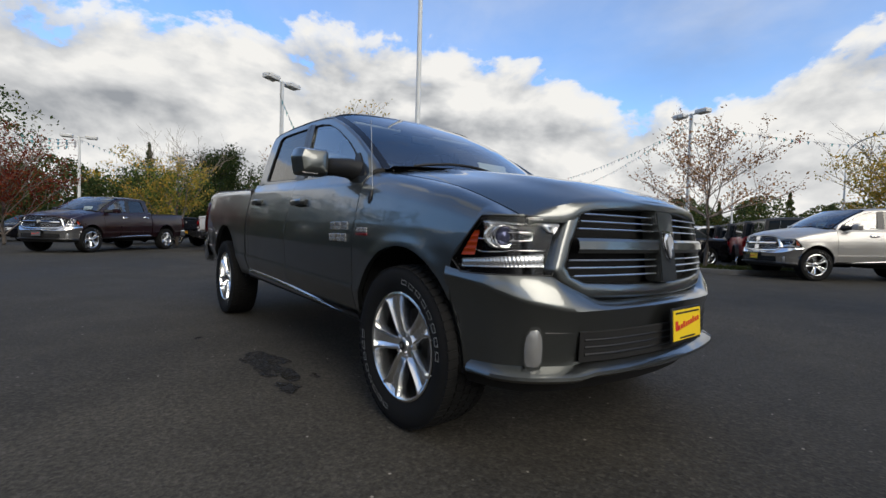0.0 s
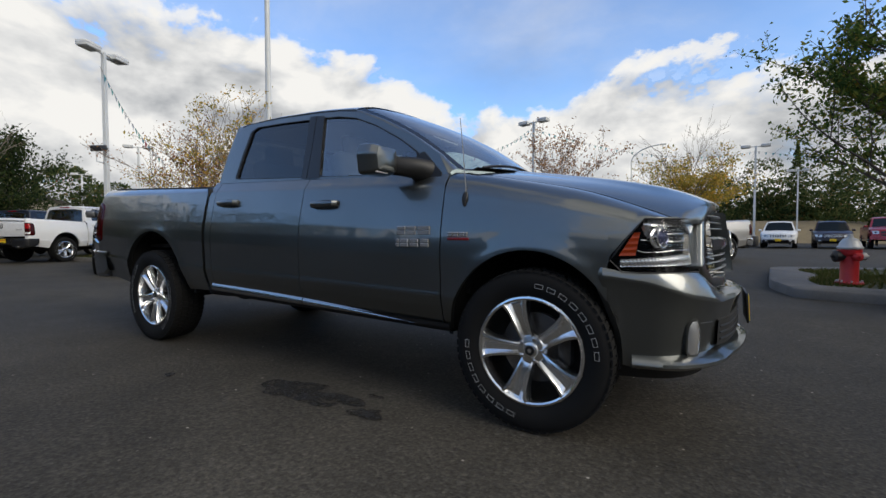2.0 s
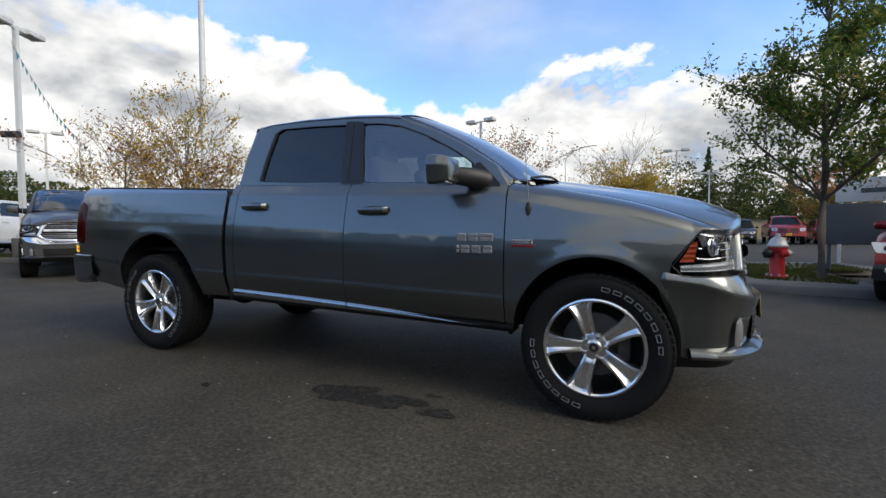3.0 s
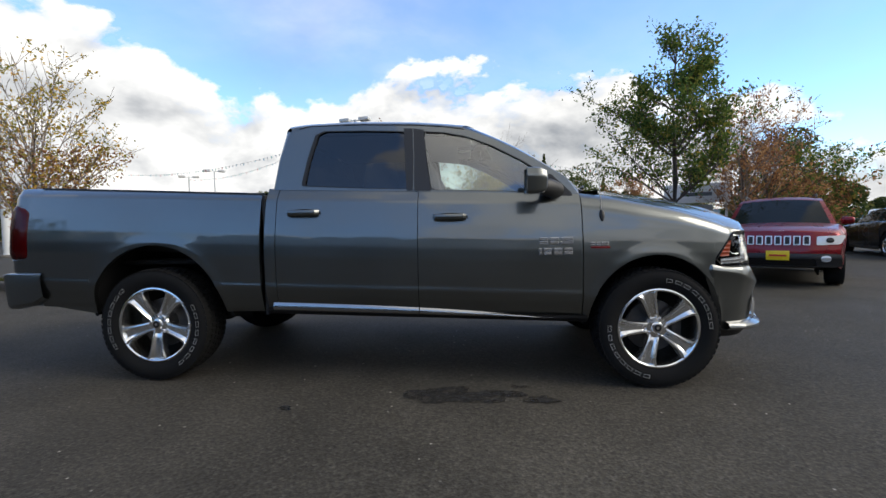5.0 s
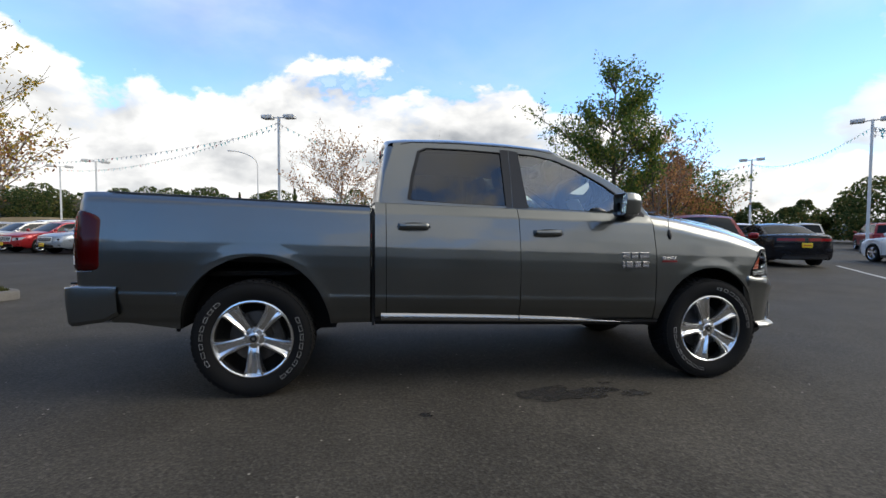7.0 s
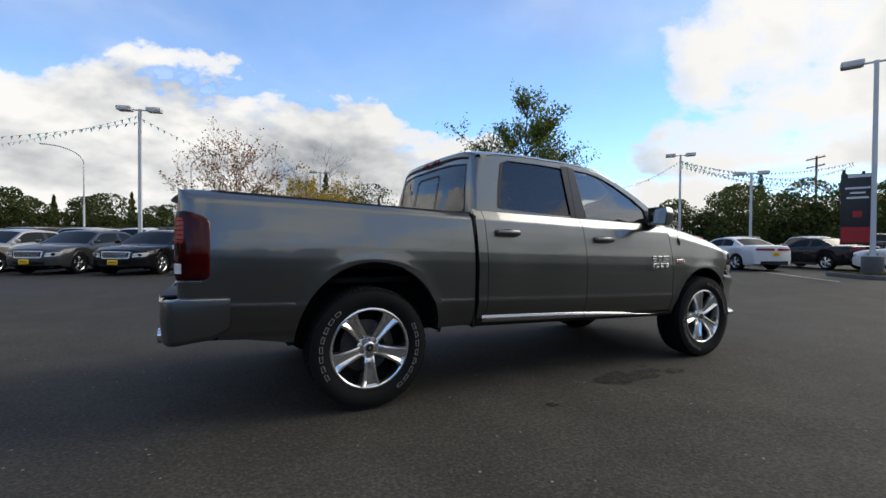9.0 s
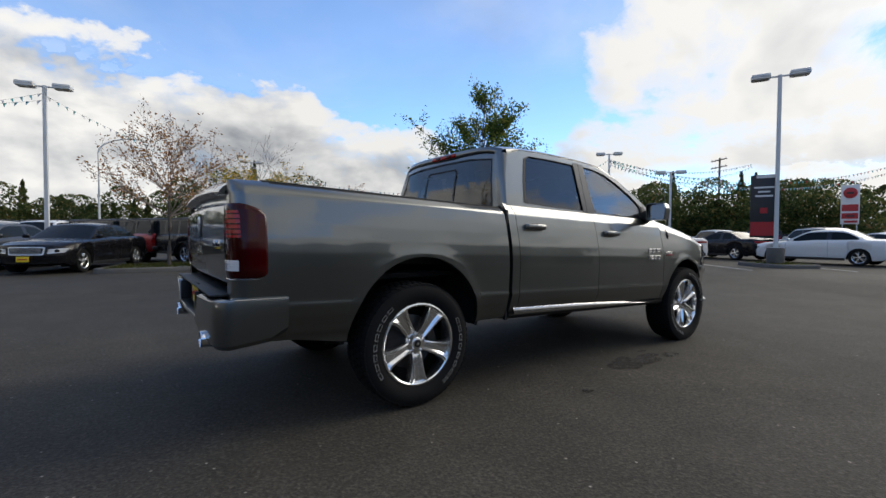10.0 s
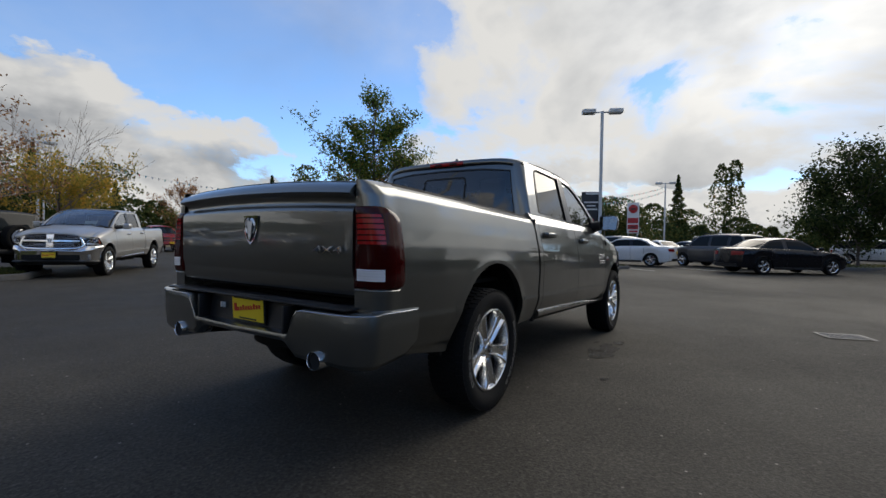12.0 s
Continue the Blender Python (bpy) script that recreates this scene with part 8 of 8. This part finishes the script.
def utility_pole(x, y, turn):
    p = empty("utility_pole", "weathered wooden utility pole with two crossarms", "pole")
    part("pole", tube_bm([(0, 0, 0), (0, 0, 6), (0, 0, 12.5)], 0.16, 10, taper=[0.18, 0.15, 0.11]), WOOD_POLE, p)
    for z in (11.2, 12.2):
        arm = part("crossarm", box_bm(3.0, 0.10, 0.13, (0, 0.12, z), 0.01), WOOD_POLE, p)
        for k in (-1.3, -0.6, 0.6, 1.3):
            part("insulator", cyl_bm(0.05, 0.16, (k, 0.12, z + 0.14), "z", 10, r2=0.03), LAMP_GLASS, arm)
    p.matrix_world = pose(x, y, 0, 0, 0, turn)
    return p


utility_pole(52.0, 19.5, 60).scale = (0.82, 0.82, 0.82)
PENNANT = leaf_material("pennant_cloth", [(0.0, (0.45, 0.06, 0.07)), (0.14, (0.45, 0.06, 0.07)), (0.15, (0.12, 0.34, 0.45)), (0.36, (0.12, 0.40, 0.48)), (0.37, (0.18, 0.48, 0.44)), (0.55, (0.2, 0.5, 0.46)), (0.56, (0.62, 0.62, 0.62)), (1.0, (0.7, 0.7, 0.7))], 1.0, 0.6)
STRING = principled("string", (0.25, 0.25, 0.25), 0.7)


def pennants(a, b, sag, step=0.42, size=0.19, label="string of coloured triangular pennants between poles"):
    a, b = Vector(a), Vector(b)
    n = max(4, int((b - a).length / step))
    p = empty("pennant_string", label, "pennants", "pennant strings")
    f = lambda t: a + (b - a) * t - Vector((0, 0, sag * 4 * t * (1 - t)))
    part("cord", tube_bm([f(t) for t in np.linspace(0, 1, 24)], 0.005, 4), STRING, p)
    rng = random.Random(int(a.x * 10 + b.y * 7))
    verts, faces = [], []
    d = (b - a).normalized()
    side = Vector((-d.y, d.x, 0))
    for k in range(n):
        q = f((k + 0.5) / n)
        sw = side * rng.uniform(-0.12, 0.12)
        i = len(verts)
        verts += [tuple(q - d * size * 0.38), tuple(q + d * size * 0.38), tuple(q + sw + Vector((0, 0, -size)))]
        faces.append((i, i + 1, i + 2))
    me = bpy.data.meshes.new("pennant")
    me.from_pydata(verts, [], faces)
    ob = finish("bunting", me, PENNANT, p, smooth=False)
    ob["kind"] = "stuff"


for a, b, sag in (((-6.0, 21.3, 7.0), (-28.0, 39.6, 6.3), 0.9), ((-6.0, 21.3, 6.7), (-30.0, 34.0, 6.2), 0.8), ((-6.0, 21.3, 6.9), (5.5, 37.0, 7.0), 0.9), ((5.5, 37.0, 7.0), (31.4, 29.7, 7.0), 1.8),
                  ((26.3, 16.5, 7.0), (31.4, 29.7, 7.0), 0.9), ((26.3, 16.5, 7.0), (45.2, 3.6, 7.0), 1.7), ((26.3, 16.5, 6.8), (27.0, 12.2, 5.4), 0.2), ((27.0, 12.2, 5.3), (45.2, 3.6, 6.6), 1.2), ((26.3, 16.5, 6.6), (44.0, 8.0, 5.6), 1.0), ((26.3, 16.5, 6.9), (40.0, 12.0, 7.4), 0.8), ((27.0, 12.2, 5.4), (40.0, 12.0, 7.2), 0.5), ((26.3, 16.5, 7.0), (42.0, 15.0, 6.6), 0.9), ((27.0, 12.2, 5.2), (42.0, 15.0, 6.4), 0.7),
                  ((-33.0, -2.5, 6.4), (-55.0, 18.0, 7.0), 1.3), ((-33.0, -2.5, 6.2), (-38.0, -20.0, 8.5), 1.0), ((-33.0, -2.5, 6.3), (-36.0, -16.0, 9.5), 0.9), ((-33.0, -2.5, 6.0), (-37.0, -18.0, 7.6), 1.1), ((-33.0, -2.5, 6.1), (-35.0, -14.0, 8.3), 0.7)):
    pennants(a, b, sag, 0.30 if a[0] > 20 else 0.42)
pennants((-15.9, 4.30, 6.9), (-14.4, 5.6, 3.6), 0.35, 0.20, 0.22, "dangling string of dark pennants on a lamp post")


# ---- islands, kerbs, small things ----
def island(name_label, pts, grass=900, seed=1, apron=0.16):
    loop = soft_loop(pts, 3, 2)
    isl = empty("traffic_island", name_label, "island")
    c = sum(loop) / len(loop)
    inner = [p + (c - p) / np.hypot(*(c - p)) * apron for p in loop]
    bm = bmesh.new()
    rows = [[bm.verts.new((p[0], p[1], z)) for p in src] for src, z in ((loop, -0.02), (loop, 0.115), ([p + (c - p) / np.hypot(*(c - p)) * 0.03 for p in loop], 0.145), (inner, 0.145), (inner, 0.05))]
    n = len(loop)
    for a, b in zip(rows, rows[1:]):
        for j in range(n):
            bm.faces.new((a[j], a[(j + 1) % n], b[(j + 1) % n], b[j]))
    part("kerb", bm, CONCRETE, isl, angle=50)
    part("turf", fill_bm(inner, lambda a, b: (a, b, 0.125 + 0.03 * noise.noise((a * 1.5, b * 1.5, 0))), 6), GRASS, isl)
    g = np.random.RandomState(seed)
    verts, faces = [], []
    arr = np.array(inner)
    for _ in range(grass):
        i = g.randint(0, n)
        t = math.sqrt(g.uniform())
        p = c + (arr[i] - c) * t * 0.97
        h = g.uniform(0.03, 0.09)
        a = g.uniform(0, 2 * math.pi)
        dx, dy = 0.012 * math.cos(a), 0.012 * math.sin(a)
        k = len(verts)
        verts += [(p[0] - dx, p[1] - dy, 0.12), (p[0] + dx, p[1] + dy, 0.12), (p[0] + g.normal(0, 0.03), p[1] + g.normal(0, 0.03), 0.13 + h)]
        faces.append((k, k + 1, k + 2))
    me = bpy.data.meshes.new("grass")
    me.from_pydata(verts, [], faces)
    ob = finish("grass", me, BLADE, isl, smooth=False)
    ob["kind"] = "stuff"


island("concrete-kerbed grass island with tree and hydrant", [(3.5, 6.6), (3.7, 5.3), (5.6, 4.8), (5.75, 8.6), (7.6, 9.0), (7.2, 11.6), (3.9, 10.6)], 6000, 1, 0.75)
island("concrete-kerbed grass island with autumn tree", [(-4.2, 12.6), (-1.0, 12.3), (0.2, 14.6), (-0.2, 15.6), (-3.6, 14.8)], 4000, 2)
island("concrete-kerbed planting strip beside the aisle", [(-9.6, 4.5), (-7.2, 3.2), (-6.7, 4.2), (-9.2, 5.8)], 2500, 3)
island("concrete-kerbed strip with lamp post and trees", [(-19.5, 3.6), (-12.6, 4.2), (-12.2, 6.6), (-17.0, 7.0)], 3000, 4)
island("concrete-kerbed island under the lamp post", [(16.2, 2.6), (17.6, 1.6), (18.8, 3.4), (17.4, 4.5)], 800, 5)
island("concrete-kerbed strip with large maple", [(26.0, -8.0), (34.0, -12.0), (35.0, -9.5), (28.0, -5.8)], 1500, 6)


def hydrant(x, y, z):
    h = empty("fire_hydrant", "red fire hydrant with silver bonnet and black caps", "hydrant")
    part("barrel", lathe_bm([(0.0, 0.0), (0.15, 0.0), (0.15, 0.03), (0.115, 0.035), (0.105, 0.06), (0.105, 0.40), (0.125, 0.42), (0.135, 0.44), (0.135, 0.50), (0.12, 0.51), (0.0, 0.515)], 28, "z"), HYDRANT_RED, h)
    part("bonnet", lathe_bm([(0.145, 0.505), (0.150, 0.53), (0.130, 0.555), (0.115, 0.60), (0.085, 0.645), (0.040, 0.67), (0.032, 0.68), (0.030, 0.72), (0.0, 0.725)], 28, "z"), HYDRANT_CAP, h)
    part("base_flange", cyl_bm(0.165, 0.035, (0, 0, 0.0175), "z", 24, bevel=0.006), HYDRANT_RED, h)
    for k in range(8):
        a = k * math.pi / 4
        part("flange_bolt", cyl_bm(0.012, 0.03, (0.143 * math.cos(a), 0.143 * math.sin(a), 0.045), "z", 6), HYDRANT_CAP, h)
    for a, r, mat in ((200, 0.072, BLACK_PLASTIC), (20, 0.05, HYDRANT_CAP), (-70, 0.05, HYDRANT_RED)):
        noz = lathe_bm([(r * 0.9, 0.08), (r * 0.9, 0.14), (r * 1.12, 0.142), (r * 1.12, 0.19), (r * 0.9, 0.20), (r * 0.3, 0.205), (r * 0.3, 0.235), (0.0, 0.236)], 22, "y")
        bmesh.ops.transform(noz, matrix=pose(0, 0, 0.40, 0, 0, a - 90), verts=noz.verts)
        part("outlet_cap", noz, mat, h)
    h.matrix_world = pose(x, y, z, 0, 0, 0) @ Matrix.Scale(1.13, 4)


hydrant(4.54, 6.45, 0.14)


def board_sign(x, y, turn, w, hgt, z0, label, face, posts, print_bars=()):
    s = empty("sign", label, "sign")
    b = part("board", box_bm(w, 0.05, hgt, (0, 0, z0 + hgt / 2), 0.01), face, s)
    for k in posts:
        part("post", box_bm(0.07, 0.07, z0 + hgt * 0.6, (k, 0.055, (z0 + hgt * 0.6) / 2), 0.008), POLE_PAINT if face is SIGN_WHITE else SIGN_GREY, s)
    for bx, bz, bw, bh, mat in print_bars:
        part("print_bar", box_bm(bw, 0.012, bh, (bx, -0.03, z0 + bz), 0.002), mat, b, smooth=False)
    s.matrix_world = pose(x, y, 0.0, 0, 0, turn)
    return s


board_sign(6.35, 8.15, -24, 1.05, 0.85, 0.72, "plain dark grey board on two posts on the grass", SIGN_GREY, (-0.46, 0.46))
# board added in place of a white building's corner
board_sign(7.9, 11.0, -30, 1.9, 0.62, 1.75, "white board on posts standing in for a white building", SIGN_WHITE, (-0.85, 0.85), ((0.0, 0.28, 0.9, 0.12, SIGN_GREY),))
board_sign(17.4, 3.5, -70, 0.90, 2.5, 1.15, "tall black banner with white print and red foot", SIGN_DARK, (0.42,),
           ((0.05, 2.42, 0.62, 0.10, SIGN_WHITE), (0.0, 2.00, 0.66, 0.07, SIGN_WHITE), (0.0, 1.83, 0.40, 0.06, SIGN_WHITE), (0.0, 1.66, 0.58, 0.07, SIGN_WHITE), (0.0, 1.08, 0.24, 0.22, SIGN_RED), (0.0, 0.35, 0.86, 0.55, SIGN_RED)))
fs = board_sign(40.3, 5.7, -80, 1.05, 2.9, 2.2, "tall white and red dealer pylon sign with round mark", SIGN_WHITE, (-0.40, 0.40), ((0.0, 1.20, 0.92, 0.50, SIGN_RED), (0.0, 0.60, 0.92, 0.42, SIGN_RED), (0.05, 0.18, 0.75, 0.16, SIGN_RED), (0.0, 0.60, 0.5, 0.14, SIGN_DARK)))
disc = part("round_mark", cyl_bm(0.40, 0.05, (0, -0.04, 4.5), "y", 36, bevel=0.01), SIGN_RED, fs)
part("round_bar", box_bm(0.40, 0.02, 0.13, (0, -0.07, 4.5)), SIGN_DARK, disc, smooth=False)


DRAIN_IRON = grain(principled("drain_iron", (0.16, 0.155, 0.15), 0.6, 0.3), 20, 0.3)


def drain():
    d = empty("storm_drain", "square iron storm drain grate in the asphalt", "drain")
    part("frame", ring_bm(soft_loop([(-0.34, -0.24), (0.34, -0.24), (0.34, 0.24), (-0.34, 0.24)], 2, 0), soft_loop([(-0.30, -0.20), (0.30, -0.20), (0.30, 0.20), (-0.30, 0.20)], 2, 0), lambda a, b: (a, b, 0.006)), DRAIN_IRON, d)
    for k in range(13):
        part("grate_bar", box_bm(0.016, 0.40, 0.012, (-0.28 + 0.0467 * k, 0, 0.004), 0.003, 1), DRAIN_IRON, d)
    part("pit", box_bm(0.60, 0.40, 0.004, (0, 0, 0.0022)), UNDERBODY, d)
    d.matrix_world = pose(3.17, -3.56, ground_z(3.17, -3.56) + 0.004, 0, 0, -72) @ Matrix.Diagonal((0.78, 0.78, 1, 1))


drain()


def stain(cx, cy, rx, ry, seed, label="irregular dark oil stain on the asphalt"):
    rng = random.Random(seed)
    ph = [rng.uniform(0, 6.28) for _ in range(5)]
    loop = []
    for k in range(48):
        a = 2 * math.pi * k / 48
        rr = 1 + 0.22 * math.sin(2 * a + ph[0]) + 0.16 * math.sin(3 * a + ph[1]) + 0.10 * math.sin(5 * a + ph[2]) + 0.06 * math.sin(9 * a + ph[3])
        loop.append(np.array((cx + rx * rr * math.cos(a), cy + ry * rr * math.sin(a))))
    ob = part("oil_stain", fill_bm(loop, lambda a, b: (a, b, ground_z(a, b) + 0.006), 4), OIL_STAIN)
    tagged(ob, label, "stain", kind="structure")


stain(0.30, -1.19, 0.17, 0.16, 1)
stain(0.62, -1.20, 0.23, 0.10, 2)
stain(0.97, -1.24, 0.09, 0.075, 3)
stain(0.85, -1.02, 0.05, 0.03, 4)
stain(-0.62, -1.45, 0.045, 0.03, 5)


def painted_line(x0, y0, x1, y1, w=0.10):
    d = math.hypot(x1 - x0, y1 - y0)
    ob = part("parking_line", box_bm(d, w, 0.004, ((0, 0, 0))), LINE_WHITE, smooth=False)
    ob.matrix_world = pose((x0 + x1) / 2, (y0 + y1) / 2, 0.0025, 0, 0, math.degrees(math.atan2(y1 - y0, x1 - x0)))
    tagged(ob, "worn white painted parking line", "line", "parking lines", kind="structure")


for k in range(7):
    ax, ay = 11.9 + 2.45 * k - 1.2, 7.7 - 2.25 * k + 1.1
    painted_line(ax - 1.2, ay - 1.5, ax + 2.0, ay + 2.4)


def berm():
    def f(t, v):
        x = -85 + 120 * t
        y = 44 + 10 * math.sin(t * 3)
        k = [0, 0.25, 0.6, 1.0, 1.0][v]
        return (x, y + [0, 2.2, 4.5, 8.0, 24][v], -0.03 + 2.9 * k * (0.8 + 0.2 * noise.noise((x * 0.08, v, 0))))
    ob = part("berm", grid_bm(f, np.linspace(0, 1, 60), range(5)), DRY_GRASS)
    tagged(ob, "low bank of dry tan grass beyond the lot", "bank", kind="structure")


DRY_GRASS = grain(principled("dry_grass", (0.20, 0.155, 0.085), 0.95), 0.35, 0.35, bump=0.5, bump_scale=6)
berm()


def overpass():
    o = empty("overpass", "pale concrete road overpass in the distance", "bridge")
    part("deck", box_bm(60, 7, 0.9, (0, 0, 4.3), 0.05), CONCRETE, o)
    for s in (-1, 1):
        part("parapet", box_bm(60, 0.3, 0.9, (0, s * 3.3, 5.2), 0.04), CONCRETE, o)
    for k in range(5):
        part("pier", box_bm(1.2, 5, 4.0, (-24 + 12 * k, 0, 2.0), 0.1), CONCRETE, o)
    o.matrix_world = pose(-62, 62, -0.1, 0, 0, 38)


overpass()


def house(x, y, turn):
    h = empty("house", "small cream house with a dark gabled roof", "house")
    part("wall", box_bm(9, 8, 2.7, (0, 0, 1.35), 0.02), CREAM, h)
    bm = bmesh.new()
    pr = [(-5.0, 2.6), (0, 4.5), (5.0, 2.6), (5.0, 2.45), (0, 4.3), (-5.0, 2.45)]
    a = [bm.verts.new((p, -4.6, z)) for p, z in pr]
    b = [bm.verts.new((p, 4.6, z)) for p, z in pr]
    for j in range(6):
        bm.faces.new((a[j], a[(j + 1) % 6], b[(j + 1) % 6], b[j]))
    bm.faces.new((a[0], a[1], a[4], a[5])); bm.faces.new((a[1], a[2], a[3], a[4])); bm.faces.new((b[0], b[1], b[4], b[5])); bm.faces.new((b[1], b[2], b[3], b[4]))
    part("roof", bm, SHINGLE, h, smooth=False)
    gb = bmesh.new()
    vs = [[gb.verts.new((p, yy, z)) for p, z in ((-4.5, 2.65), (4.5, 2.65), (0, 4.30))] for yy in (-4.0, 4.0)]
    for t in vs:
        gb.faces.new(t)
    part("gable", gb, CREAM, h, smooth=False)
    for k in (-2.4, 2.2):
        wd = part("window", box_bm(1.5, 0.06, 1.1, (k, -4.02, 1.55), 0.01), SIGN_WHITE, h)
        part("pane", box_bm(1.3, 0.02, 0.9, (k, -4.06, 1.55)), FAR_GLASS, wd)
    h.matrix_world = pose(x, y, 0, 0, 0, turn)


CREAM = grain(principled("cream_siding", (0.55, 0.50, 0.40), 0.8), 1.5, 0.08)
SHINGLE = grain(principled("roof_shingle", (0.055, 0.050, 0.048), 0.9), 4, 0.3)
house(-54.0, 15.6, 62)
house(-62.0, 27.0, 40)


def canopy():
    c = empty("canopy", "flat pale canopy roof with red edge at the roadside", "building")
    part("roof", box_bm(12, 9, 0.7, (0, 0, 4.9), 0.05), SIGN_WHITE, c)
    part("fascia", box_bm(12.1, 9.1, 0.18, (0, 0, 5.2), 0.02), SIGN_RED, c)
    for a in (-4, 4):
        for b in (-3, 3):
            part("column", box_bm(0.35, 0.35, 4.6, (a, b, 2.3), 0.03), SIGN_WHITE, c)
    c.matrix_world = pose(52, -17.5, 0, 0, 0, 10)


canopy()


def hills():
    def f(t, v):
        a = radians(-40 + 270 * t)
        d = 1700
        hh = 34 + 22 * noise.noise((t * 9, 0, 0)) + 9 * noise.noise((t * 33, 2, 0))
        hh *= float(np.interp(-40 + 270 * t, [-40, 30, 85, 130, 150, 230], [0.9, 0.6, 1.15, 1.35, 0.8, 0.8]))
        return (d * math.cos(a), d * math.sin(a), -5 if v == 0 else hh)
    ob = part("backdrop", grid_bm(f, np.linspace(0, 1, 160), (0, 1)), HAZY_HILL)
    tagged(ob, "far wooded hills on the horizon, haze blue put into their colour", "hills", kind="structure")


# blue haze of distance is mixed into the hills' colour
HAZY_HILL = grain(principled("hazy_hill", (0.10, 0.145, 0.19), 1.0), 0.004, 0.2)
hills()


def showroom():
    """Unseen building closing the lot behind the camera's path, sized to darken flank reflections."""
    s = empty("showroom", "unseen low dark building, sized to darken the truck's reflections", "building")
    part("wall", box_bm(64, 14, 5.0, (0, 0, 2.5), 0.03), UNSEEN_WALL, s)
    part("roof", box_bm(65, 15, 0.7, (0, 0, 5.35), 0.05), SIGN_GREY, s)
    for k in range(21):
        w = part("window", box_bm(2.2, 0.08, 2.4, (-30 + 3 * k, -7.03, 1.5), 0.01), SIGN_DARK, s)
        part("pane", box_bm(2.0, 0.02, 2.2, (-30 + 3 * k, -7.08, 1.5)), FAR_GLASS, w)
    s.matrix_world = pose(-2, -30, 0, 0, 0, 180)


showroom()
